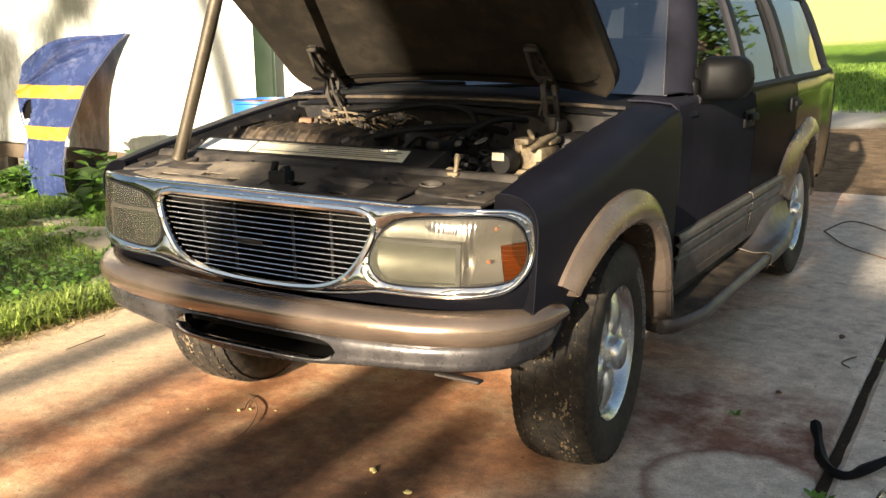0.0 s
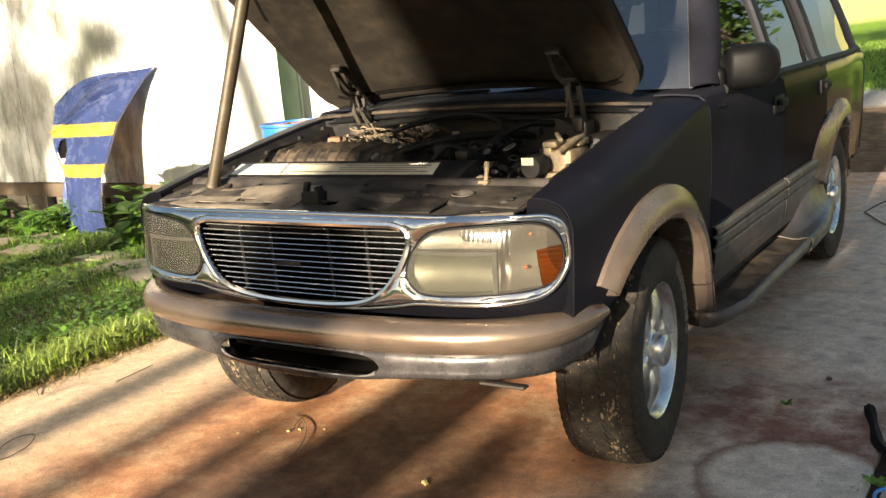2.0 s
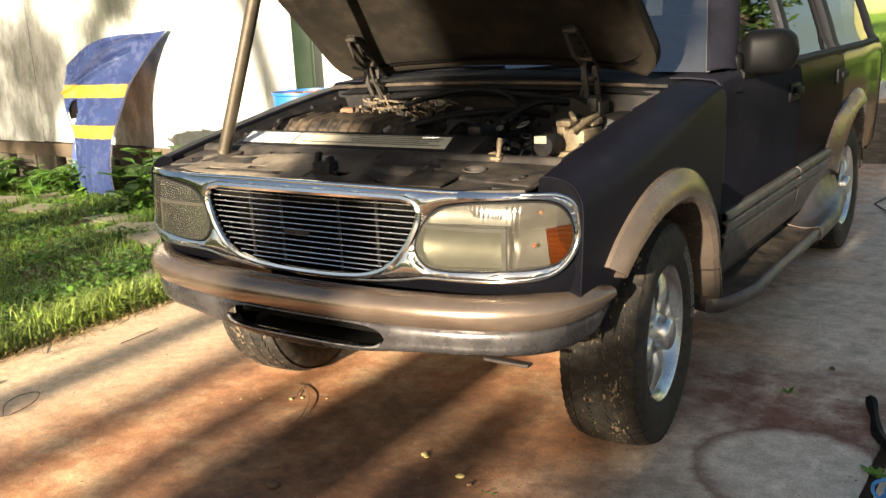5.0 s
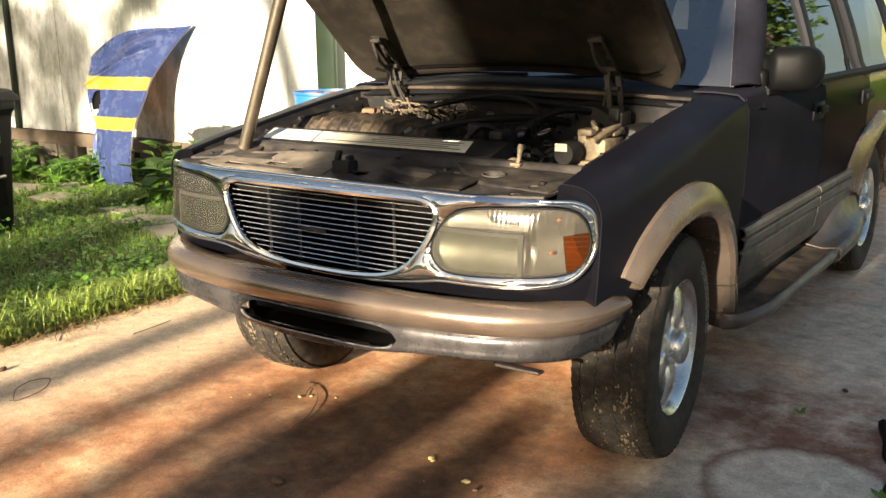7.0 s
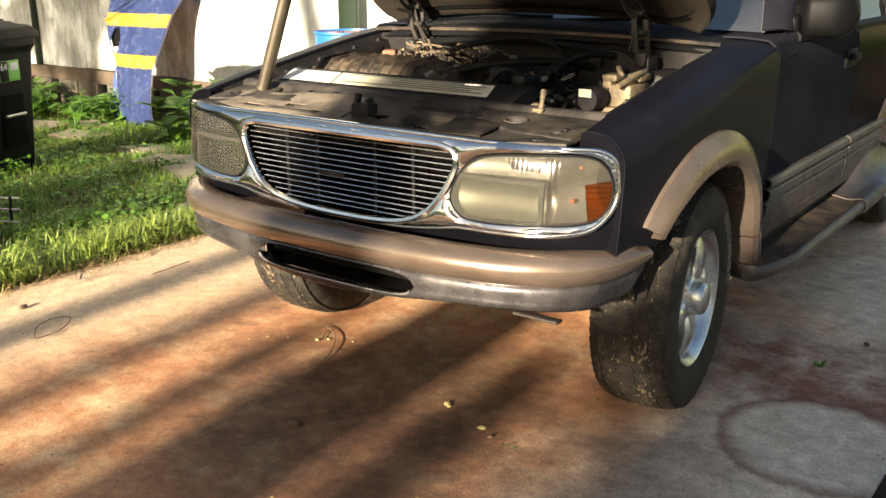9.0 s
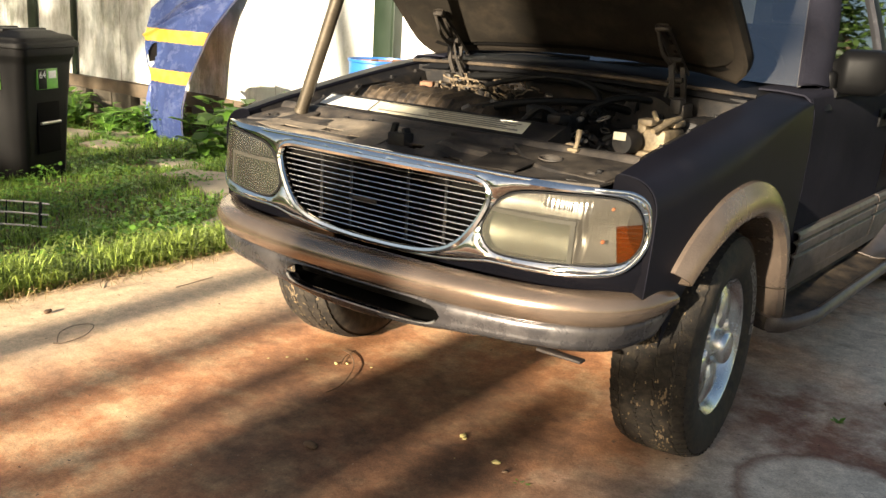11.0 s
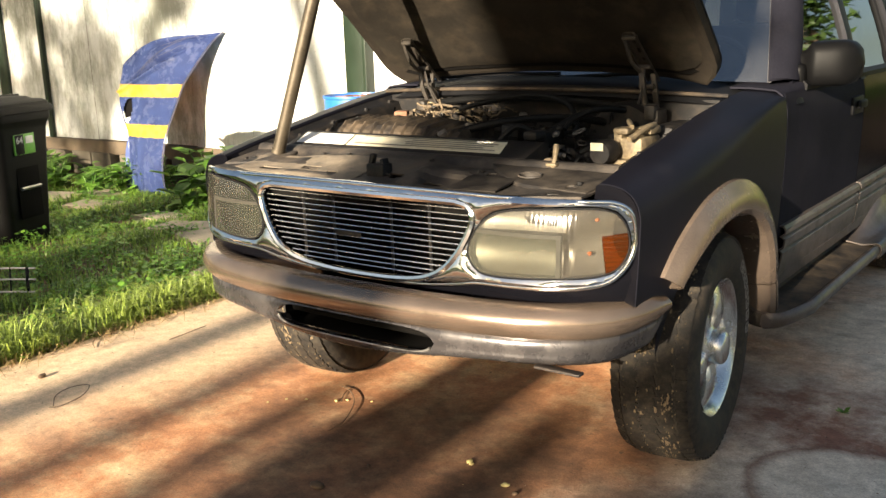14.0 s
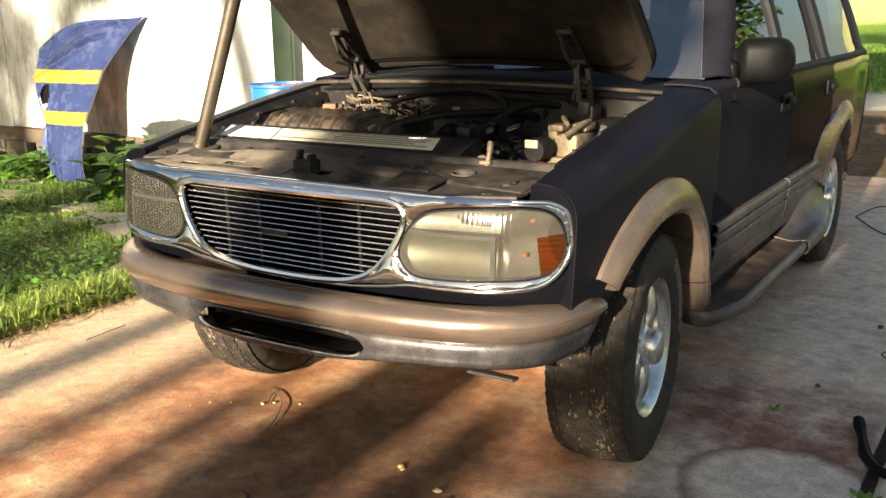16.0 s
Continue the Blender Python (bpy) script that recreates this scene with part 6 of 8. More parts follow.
box(bm, (-0.42, 2.2, 0.42), (0.07, 3.2, 0.1), 0.01)
box(bm, (0, 0.62, 0.47), (0.9, 0.12, 0.08), 0.02)
part("chassis", bm, "bay", car, "dirty axles and frame rails")
# tan inner face behind the front wheel
bm = bmesh.new()
rows = []
for z in span(0.36, 0.80, 10):
    yy = AX_F + math.sqrt(max(0.01, 0.43**2 - (z - WR) ** 2))
    rows.append([(0.90, yy + 0.02, z), (0.82, yy + 0.012, z), (0.70, yy + 0.01, z)])
grid(bm, rows)
thicken(bm, 0.006)
both("arch_inner_face", bm, "tan_worn", "dusty tan inner face of the arch")
# ---- engine bay ----
bm = bmesh.new()
box(bm, (0, 0.75, 0.56), (1.2, 1.0, 0.05))
box(bm, (0, 1.21, 0.83), (1.42, 0.03, 0.58))
part("firewall", bm, "bay", car, "dirty black firewall")
for s in (1, -1):
    bm = bmesh.new()
    rows = []
    for y in span(0.34, 1.25, 20):
        zt = fender_top(y)
        rows.append([(s * 0.724, y, zt - 0.012), (s * 0.705, y, zt - 0.03), (s * 0.675, y, zt - 0.035), (s * 0.665, y, zt - 0.06), (s * 0.62, y, zt - 0.14 + 0.02 * math.sin(y * 9)), (s * 0.60, y, 0.6)])
    grid(bm, rows, flip=s > 0)
    part("inner_apron", bm, "bay", car, "dusty black inner fender apron", smooth=60)
    for y in (0.45, 0.62, 0.80, 1.0, 1.15):
        bm = bmesh.new()
        z = fender_top(y) - 0.031
        revolve(bm, [(0.0005, 0.009), (0.007, 0.008), (0.0075, 0.0), (0.012, -0.001), (0.012, -0.004)], 10, "Z", (s * 0.69, y, z), closed=False)
        part("fender_bolt", bm, "bay", car)


def support_z(x, y):
    """Top of the radiator support: a shelf that climbs gently to the fan shroud."""
    scoop = max(0.0, math.cos((x + 0.20) * 17.0)) * (1 - ease(0.28, 0.32, abs(x + 0.02)))
    k = 1 - ease(0.20, 0.34, abs(x + 0.12))
    z = 0.941 + (0.030 + 0.015 * k) * ease(0.215, 0.43 - 0.03 * scoop, y) + (0.029 - 0.015 * k) * ease(0.41, 0.445, y)
    z += 0.008 * ease(0.52, 0.62, abs(x)) * (1 - ease(0.34, 0.45, y))
    z -= 0.010 * (1 - ease(0.05, 0.075, abs(x - 0.22))) * ease(0.23, 0.26, y) * (1 - ease(0.30, 0.34, y))
    return z + 0.002 * noise.noise((x * 9, y * 9, 0.5))


bm = bmesh.new()
xs, ys = span(-0.715, 0.715, 96), span(0.165, 0.465, 36)
vs = {}
for i, x in enumerate(xs):
    for j, y in enumerate(ys):
        yy = y + (front_y(x) - front_y(0)) * (1 - ease(0.165, 0.465, y))
        vs[i, j] = bm.verts.new((x, yy, support_z(x, y)))
HOLES = [(-0.30, 0.275, 0.036, 0.018), (-0.105, 0.262, 0.034, 0.022), (0.045, 0.285, 0.030, 0.018), (0.20, 0.262, 0.034, 0.018), (0.62, 0.20, 0.016, 0.010), (-0.60, 0.36, 0.020, 0.013), (-0.45, 0.225, 0.03, 0.012), (0.34, 0.36, 0.018, 0.012), (0.486, 0.338, 0.040, 0.028)]
for i in range(len(xs) - 1):
    for j in range(len(ys) - 1):
        cx, cy = (xs[i] + xs[i + 1]) / 2, (ys[j] + ys[j + 1]) / 2
        if any(((cx - hx) / rx) ** 2 + ((cy - hy) / ry) ** 2 < 1 for hx, hy, rx, ry in HOLES):
            continue
        bm.faces.new((vs[i, j], vs[i + 1, j], vs[i + 1, j + 1], vs[i, j + 1]))
thicken(bm, 0.006)
shelf = part("radiator_support", bm, "shelf_dust", car, "dust-covered black radiator support shelf", smooth=50)
# near-black box added below so the holes look deep and shaded
bm = bmesh.new()
box(bm, (0, 0.33, 0.88), (1.30, 0.26, 0.02))
part("shelf_hole_shade", bm, "dark", shelf, smooth=0)


def corner_plate(outline, holes, z0, z1):
    """A raised flat plate on the support, with a folded front lip and round holes; outline and holes in (x, y)."""
    bm = bmesh.new()
    loops = [outline] + [[(cx + rx * math.cos(a), cy + ry * math.sin(a)) for a in span(0, 2 * math.pi * 19 / 20, 19)] for cx, cy, rx, ry in holes]
    for lp in loops:
        vs = [bm.verts.new((x, y, 0)) for x, y in lp]
        for a, b in zip(vs, vs[1:] + vs[:1]):
            bm.edges.new((a, b))
    bmesh.ops.triangle_fill(bm, use_beauty=True, use_dissolve=False, edges=bm.edges[:])
    bm.normal_update()
    if sum(f.normal.z for f in bm.faces) < 0:
        bmesh.ops.reverse_faces(bm, faces=bm.faces[:])
    r = bmesh.ops.extrude_face_region(bm, geom=bm.faces[:])
    for v in r["geom"]:
        if isinstance(v, bmesh.types.BMVert):
            v.co.z -= 0.016
    bmesh.ops.recalc_face_normals(bm, faces=bm.faces[:])
    es = [e for e in bm.edges if all(v.co.z > -0.001 for v in e.verts) and len(e.link_faces) == 2 and e.calc_face_angle(0.0) > 1.0]
    bmesh.ops.bevel(bm, geom=es, offset=0.005, segments=2, affect="EDGES", profile=0.5)
    for v in bm.verts:
        v.co.z += z0 + (z1 - z0) * ease(0.20, 0.46, v.co.y)
    return bm


right_edge = [(v.x, v.y) for v in smooth_path([(0.268, 0.462, 0), (0.335, 0.400, 0), (0.42, 0.330, 0), (0.50, 0.292, 0), (0.705, 0.268, 0)], 5)]
part("corner_plate", corner_plate(right_edge + [(0.712, 0.30), (0.712, 0.47)], [(0.486, 0.350, 0.034, 0.022), (0.645, 0.300, 0.015, 0.010)], 0.946, 0.988), "corner_black", shelf, "raised black corner plate with round holes", smooth=30)
left_edge = [(v.x, v.y) for v in smooth_path([(-0.705, 0.262, 0), (-0.60, 0.292, 0), (-0.53, 0.330, 0), (-0.50, 0.400, 0), (-0.53, 0.462, 0)], 5)]
part("corner_plate", corner_plate(left_edge + [(-0.712, 0.47), (-0.712, 0.30)], [(-0.612, 0.345, 0.022, 0.012)], 0.950, 0.986), "shelf_dust", shelf, "raised black corner plate with round holes", smooth=30)
bm = bmesh.new()
tube(bm, [(0.486 + 0.036 * math.cos(a), 0.350 + 0.024 * math.sin(a), 0.9735 + 0.024 * math.sin(a) * 0.17) for a in span(0, 2 * math.pi, 24)], 0.0028, 6, cap=False)
part("hole_rim", bm, "shelf_dust", shelf, "worn rim of the hole")
for x, y in ((-0.36, 0.40), (-0.24, 0.395), (0.10, 0.40), (0.30, 0.38), (-0.65, 0.31), (0.66, 0.32)):
    bm = bmesh.new()
    revolve(bm, [(0.0005, 0.008), (0.008, 0.007), (0.0085, 0.0), (0.014, -0.001), (0.014, -0.005)], 10, "Z", (x, y, support_z(x, y)), closed=False)
    part("shelf_bolt", bm, "bay", shelf)
for x0, x1, y0, y1 in ((0.30, 0.46, 0.20, 0.34),):
    bm = bmesh.new()
    rows = [[(x, y + (front_y(x) - front_y(0)) * (1 - ease(0.165, 0.465, y)), support_z(x, y) + 0.007 - 0.006 * (abs(2 * i / 6 - 1) > 0.99)) for i, y in enumerate(span(y0, y1, 6))] for x in span(x0, x1, 8)]
    grid(bm, rows)
    thicken(bm, 0.004)
    part("cover_plate", bm, "corner_black", shelf, "black cover plate")
for x0, x1, y0, y1, h in ((-0.56, -0.36, 0.30, 0.36, 0.010), (-0.40, -0.17, 0.225, 0.25, 0.009), (0.10, 0.30, 0.315, 0.345, 0.010), (0.09, 0.17, 0.225, 0.285, 0.008)):
    bm = bmesh.new()
    rows = []
    for u in span(0, 1, 10):
        x = x0 + (x1 - x0) * u
        rows.append([(x, y, support_z(x, y) + h * min(1, 4 * u * (1 - u) * 3) * (0 if q in (0, 5) else 1) + 0.001) for q, y in enumerate(span(y0, y1, 5))])
    rows = [[(x, y + (front_y(x) - front_y(0)) * (1 - ease(0.165, 0.465, y)), z) for x, y, z in r] for r in rows]
    grid(bm, rows)
    part("shelf_rib", bm, "shelf_dust", shelf, "raised pressed rib")
bm = bmesh.new()
px, py = span(-0.62, -0.08, 49), span(0.205, 0.395, 20)
CUT = [(-0.52, -0.43, 0.235, 0.262), (-0.34, -0.27, 0.262, 0.292), (-0.21, -0.165, 0.225, 0.262), (-0.40, -0.36, 0.300, 0.322)]
pv = {}
for i, x in enumerate(px):
    for j, y in enumerate(py):
        e = min(i, 49 - i, j, 20 - j)
        yy = y + (front_y(x) - front_y(0)) * (1 - ease(0.165, 0.465, y))
        pv[i, j] = bm.verts.new((x, yy, support_z(x, y) + 0.005 * min(1.0, e / 2) + 0.0015))
for i in range(49):
    for j in range(20):
        cx, cy = (px[i] + px[i + 1]) / 2, (py[j] + py[j + 1]) / 2
        if not any(x0 < cx < x1 and y0 < cy < y1 for x0, x1, y0, y1 in CUT):
            bm.faces.new((pv[i, j], pv[i + 1, j], pv[i + 1, j + 1], pv[i, j + 1]))
thicken(bm, 0.003)
part("shelf_plate", bm, "shelf_tan", shelf, "raised dusty plate with square cut-outs", smooth=50)
# hood latch
latch = part("hood_latch", (lambda b: (box(b, (0, 0.30, 0.965), (0.07, 0.05, 0.07), 0.008), box(b, (-0.02, 0.29, 1.0), (0.016, 0.02, 0.06), 0.004, Matrix.Rotation(0.3, 3, "Y")), box(b, (0.025, 0.30, 0.99), (0.014, 0.03, 0.05), 0.004, Matrix.Rotation(-0.3, 3, "Y")), tube(b, [(-0.05, 0.295, 0.965), (0.0, 0.285, 0.985), (0.05, 0.295, 0.962)], 0.005, 6), b)[-1])(bmesh.new()), "bay", car, "black hood latch with a steel hook")
latch.location = (-0.02, -0.01, -0.012)
# fan shroud with the label strips
bm = bmesh.new()
rows = []
for x in span(-0.60, 0.40, 30):
    k = 0.02 * (1 - (x / 0.6) ** 2)
    rows.append([(x, 0.446, 0.985), (x, 0.462, 1.000), (x, 0.575, 1.036 + 0.1 * k), (x, 0.60, 1.03), (x, 0.60, 0.86), (x, 0.47, 0.86)])
grid(bm, rows, wrap=True, cap=True)
part("fan_shroud", bm, "bay", car, "black plastic fan shroud")


def label_strip(x0, x1, y0, y1, slant, material, label):
    bm = bmesh.new()
    box(bm, (0, 0, 0), (1, 1, 1))
    for v in bm.verts:
        u, w = v.co.x + 0.5, v.co.y + 0.5
        x = x0 + (x1 - x0) * u + slant * w
        v.co = Vector((x, y0 + (y1 - y0) * w, 1.0077 + 0.0242 * w + (0.0012 if v.co.z > 0 else 0)))
    return part("notice_label", bm, material, car, label, smooth=0)


st = label_strip(-0.565, -0.335, 0.478, 0.556, -0.02, "label_white", "pale dusty notice label strip")
st = label_strip(-0.328, 0.300, 0.478, 0.556, -0.02, "label_dust", "yellowed notice label strip with grey print")
for k, (y, x0, x1) in enumerate(((0.548, -0.30, 0.20), (0.535, -0.08, 0.26), (0.521, -0.10, 0.25), (0.507, -0.09, 0.22), (0.494, -0.30, 0.27))):
    bm = bmesh.new()
    box(bm, ((x0 + x1) / 2, y, 1.0096 + (y - 0.478) / 0.078 * 0.0242), (x1 - x0, 0.005, 0.0012), 0, Matrix.Rotation(0.3, 3, "X"))
    part("print_line", bm, "bay_metal", st, smooth=0)
# ribbed air cleaner lid
bm = bmesh.new()
rows = []
N = 26
for i in range(N * 4 + 1):
    x = -0.60 + 0.62 * i / (N * 4)
    rib = 0.012 if i % 8 in (0, 1) else 0.0
    z = 1.055 - 0.02 * ease(-0.2, 0.02, x)
    e = 0.035 * (1 - ease(-0.60, -0.54, x))
    rows.append([(x, 0.635 - rib * 0.4, 0.90), (x, 0.632 - rib * 0.6, z - 0.055 - e), (x, 0.648 - rib, z - 0.018 - e), (x, 0.672, z + rib - e), (x, 0.80, z + 0.012 + rib - e), (x, 0.88, z + 0.006 - e), (x, 0.89, 0.90)])
grid(bm, rows, wrap=True, cap=True)
part("air_cleaner_lid", bm, "bay_dusty", car, "ribbed air cleaner lid thick with tan dust", smooth=20)
bm = bmesh.new()
box(bm, (-0.13, 1.0, 0.82), (0.62, 0.42, 0.34), 0.06, None, 3)
box(bm, (0.08, 0.86, 0.94), (0.20, 0.22, 0.14), 0.04, None, 3)
box(bm, (0.30, 1.02, 0.86), (0.26, 0.30, 0.26), 0.05, None, 3)
part("engine_block", bm, "bay", car, "grimy engine block and intake")
for x, y, z, r, d in ((0.10, 0.72, 0.93, 0.055, 0.05), (0.27, 0.70, 0.90, 0.07, 0.03), (0.06, 0.70, 0.86, 0.09, 0.03)):
    bm = bmesh.new()
    revolve(bm, [(0.001, -d), (r * 0.3, -d), (r * 0.35, -d * 0.6), (r * 0.85, -d * 0.6), (r, -d * 0.8), (r, 0.02), (0.001, 0.02)], 24, "Y", (x, y, z), closed=False)
    bmesh.ops.recalc_face_normals(bm, faces=bm.faces[:])
    part("pulley", bm, "bay_metal" if r < 0.06 else "bay", car, "dirty belt pulley")
HOSE = [([(-0.05, 0.70, 1.03), (0.12, 0.80, 1.07), (0.28, 0.98, 1.07), (0.40, 1.12, 1.03)], 0.014), ([(-0.20, 0.96, 1.09), (0.05, 1.02, 1.14), (0.25, 1.0, 1.11), (0.36, 0.86, 0.98)], 0.010), ([(0.22, 0.80, 1.0), (0.36, 0.95, 1.10), (0.46, 1.12, 1.08)], 0.012), ([(0.02, 0.60, 0.98), (0.16, 0.62, 1.0), (0.26, 0.66, 0.96), (0.30, 0.78, 0.90)], 0.016), ([(-0.48, 1.12, 1.09), (-0.2, 1.10, 1.12), (0.1, 1.14, 1.12), (0.4, 1.17, 1.09)], 0.013), ([(0.34, 0.56, 0.93), (0.44, 0.60, 0.97), (0.52, 0.55, 0.95)], 0.010), ([(0.30, 0.50, 0.96), (0.40, 0.56, 0.98), (0.50, 0.52, 0.96), (0.58, 0.55, 0.98)], 0.007)]
for pts, r in HOSE:
    bm = bmesh.new()
    tube(bm, smooth_path(pts, 7), r, 10)
    part("hose", bm, "hose", car, "dusty black rubber hose")
# tangle of dusty wiring below the passenger-side hinge
rnd = random.Random(77)
for k in range(110):
    bm = bmesh.new()
    p = Vector((rnd.uniform(-0.50, -0.08), rnd.uniform(0.92, 1.16), rnd.uniform(1.02, 1.09)))
    pts, d = [p], Vector((rnd.uniform(-1, 1), rnd.uniform(-1, 1), rnd.uniform(-0.3, 0.3)))
    for _ in range(6):
        d = (d + Vector((rnd.uniform(-1, 1), rnd.uniform(-1, 1), rnd.uniform(-0.6, 0.6)))).normalized()
        p = p + d * rnd.uniform(0.009, 0.022)
        p.z = min(max(p.z, 1.0), 1.125)
        pts.append(p.copy())
    tube(bm, smooth_path(pts, 3), rnd.uniform(0.0016, 0.0042), 5)
    part("wire", bm, "wire_dust" if k % 3 else "hose", car, "dusty wiring" if k % 3 else "")
for k in range(26):
    bm = bmesh.new()
    box(bm, (rnd.uniform(-0.50, -0.12), rnd.uniform(0.92, 1.15), rnd.uniform(1.0, 1.07)), (rnd.uniform(0.012, 0.04), rnd.uniform(0.012, 0.035), rnd.uniform(0.012, 0.035)), 0.003, Matrix.Rotation(rnd.uniform(-1, 1), 3, "Z"))
    part("connector", bm, "wire_dust" if k % 3 else "bay", car, "dusty wiring connector")
bm = bmesh.new()
box(bm, (-0.36, 1.10, 1.03), (0.30, 0.16, 0.09), 0.02)
box(bm, (-0.56, 1.05, 1.0), (0.12, 0.24, 0.1), 0.02)
part("wiring_tray", bm, "bay_dusty", car, "dust-covered tray under the wiring")
bm = bmesh.new()
box(bm, (-0.42, 0.90, 1.075), (0.05, 0.06, 0.02), 0.006, Matrix.Rotation(0.5, 3, "Z"))
part("red_clip", bm, "red_clay", car, "faded red clip")
# grey unit beside the driver-side fender, with label and red cap
unit = part("control_unit", (lambda b: (box(b, (0.60, 0.81, 1.005), (0.085, 0.14, 0.07), 0.010, None, 2), box(b, (0.595, 0.80, 0.965), (0.115, 0.18, 0.02), 0.005), box(b, (0.615, 0.84, 1.055), (0.06, 0.08, 0.022), 0.006), box(b, (0.562, 0.765, 1.03), (0.03, 0.05, 0.05), 0.006), box(b, (0.575, 0.76, 1.06), (0.05, 0.06, 0.02), 0.006), tube(b, [(0.55, 0.86, 1.065), (0.57, 0.80, 1.085), (0.60, 0.76, 1.07)], 0.008, 8), tube(b, [(0.62, 0.70, 1.04), (0.64, 0.78, 1.07), (0.63, 0.86, 1.07)], 0.009, 8), b)[-1])(bmesh.new()), "tan_cast", car, "tan dust-covered cast metal control unit")
bm = bmesh.new()
revolve(bm, [(0.001, -0.035), (0.032, -0.033), (0.038, -0.022), (0.038, 0.03), (0.001, 0.03)], 24, "Y", (0.545, 0.685, 1.0), closed=False)
bmesh.ops.recalc_face_normals(bm, faces=bm.faces[:])
part("motor_housing", bm, "bay", unit, "round black motor housing")
bm = bmesh.new()
box(bm, (0.538, 0.6495, 1.02), (0.042, 0.003, 0.024), 0.001)
part("unit_label", bm, "label_dust", unit, "small white label")
bm = bmesh.new()
box(bm, (0.555, 0.61, 0.945), (0.07, 0.05, 0.04), 0.01)
tube(bm, smooth_path([(0.55, 0.61, 0.95), (0.60, 0.58, 0.97), (0.63, 0.60, 0.96)], 4), 0.012, 8)
part("red_terminal_cover", bm, "red_plastic", car, "red terminal cover")
bm = bmesh.new()
box(bm, (0.625, 1.02, 1.0), (0.09, 0.22, 0.12), 0.02)
part("fuse_box", bm, "bay", car, "black fuse box")
bm = bmesh.new()
tube(bm, [(0.512, 0.43, 0.985), (0.517, 0.434, 1.01), (0.521, 0.436, 1.045), (0.522, 0.437, 1.052)], [0.007, 0.006, 0.009, 0.007], 10)
box(bm, (0.512, 0.428, 0.994), (0.034, 0.022, 0.010), 0.003)
part("support_rod_end", bm, "tan_cast", car, "dull metal stub on the radiator support")
bm = bmesh.new()
box(bm, (0.20, 0.56, 1.028), (0.06, 0.035, 0.014), 0.004, Matrix.Rotation(0.25, 3, "Z"))
part("radiator_cap", bm, "alloy", car, "bright metal cap")
bm = bmesh.new()
revolve(bm, [(0.001, -0.12), (0.13, -0.11), (0.14, -0.09), (0.14, 0.0), (0.05, 0.02), (0.001, 0.02)], 28, "Y", (0.42, 1.17, 0.98), closed=False)
bmesh.ops.recalc_face_normals(bm, faces=bm.faces[:])
part("brake_booster", bm, "bay", car, "round black brake booster")
for k in range(10):
    bm = bmesh.new()
    p = Vector((rnd.uniform(0.34, 0.55), rnd.uniform(0.48, 0.60), rnd.uniform(0.93, 0.97)))
    q = p + Vector((rnd.uniform(-0.1, 0.1), rnd.uniform(-0.05, 0.08), rnd.uniform(-0.02, 0.03)))
    tube(bm, smooth_path([p, p.lerp(q, 0.5) + Vector((0, 0, 0.02)), q], 4), 0.005, 6)
    part("wire", bm, "wire_dust" if k % 2 else "hose", car)
for k in range(26):
    bm = bmesh.new()
    p = Vector((rnd.uniform(-0.02, 0.45), rnd.uniform(0.62, 1.15), rnd.uniform(0.95, 1.06)))
    if k % 2:
        q = p + Vector((rnd.uniform(-0.15, 0.15), rnd.uniform(-0.12, 0.12), rnd.uniform(-0.04, 0.04)))
        tube(bm, smooth_path([p, p.lerp(q, 0.5) + Vector((0, 0, 0.03)), q], 4), rnd.uniform(0.004, 0.012), 6)
        part("wire", bm, "hose", car)
    else:
        box(bm, p, (rnd.uniform(0.03, 0.09), rnd.uniform(0.03, 0.09), rnd.uniform(0.03, 0.06)), 0.008, Matrix.Rotation(rnd.uniform(-1, 1), 3, "Z"))
        part("bracket", bm, "bay", car)
# small fittings among the hoses and round the hinge
rnd = random.Random(78)
for k in range(70):
    bm = bmesh.new()
    if k < 34:
        p, mt = Vector((rnd.uniform(-0.06, 0.50), rnd.uniform(0.60, 1.14), rnd.uniform(0.97, 1.06))), ("bay_metal", "hinge_steel", "bay", "hose")[k % 4]
    else:
        p, mt = Vector((rnd.uniform(-0.52, -0.12), rnd.uniform(0.92, 1.16), rnd.uniform(1.03, 1.10))), ("wire_dust", "tan_cast", "hinge_steel")[k % 3]
    turn = Euler((rnd.uniform(-0.6, 0.6), rnd.uniform(-0.6, 0.6), rnd.uniform(0, 3.1))).to_matrix()
    if k % 3 == 0:
        a = turn @ Vector((rnd.uniform(0.012, 0.035), 0, 0))
        tube(bm, [p - a, p - a * 0.3, p + a * 0.3, p + a], [0.006, 0.009, 0.009, 0.005], 8)
    elif k % 3 == 1:
        ring_r = rnd.uniform(0.010, 0.022)
        tube(bm, [p + turn @ Vector((ring_r * math.cos(a), ring_r * math.sin(a), 0)) for a in span(0, 2 * math.pi, 14)], 0.003, 5, cap=False)
    else:
        box(bm, p, (rnd.uniform(0.014, 0.038), rnd.uniform(0.012, 0.03), rnd.uniform(0.010, 0.026)), 0.004, turn)
    part(("clamp", "cable_tie", "fitting")[k % 3], bm, mt, car)
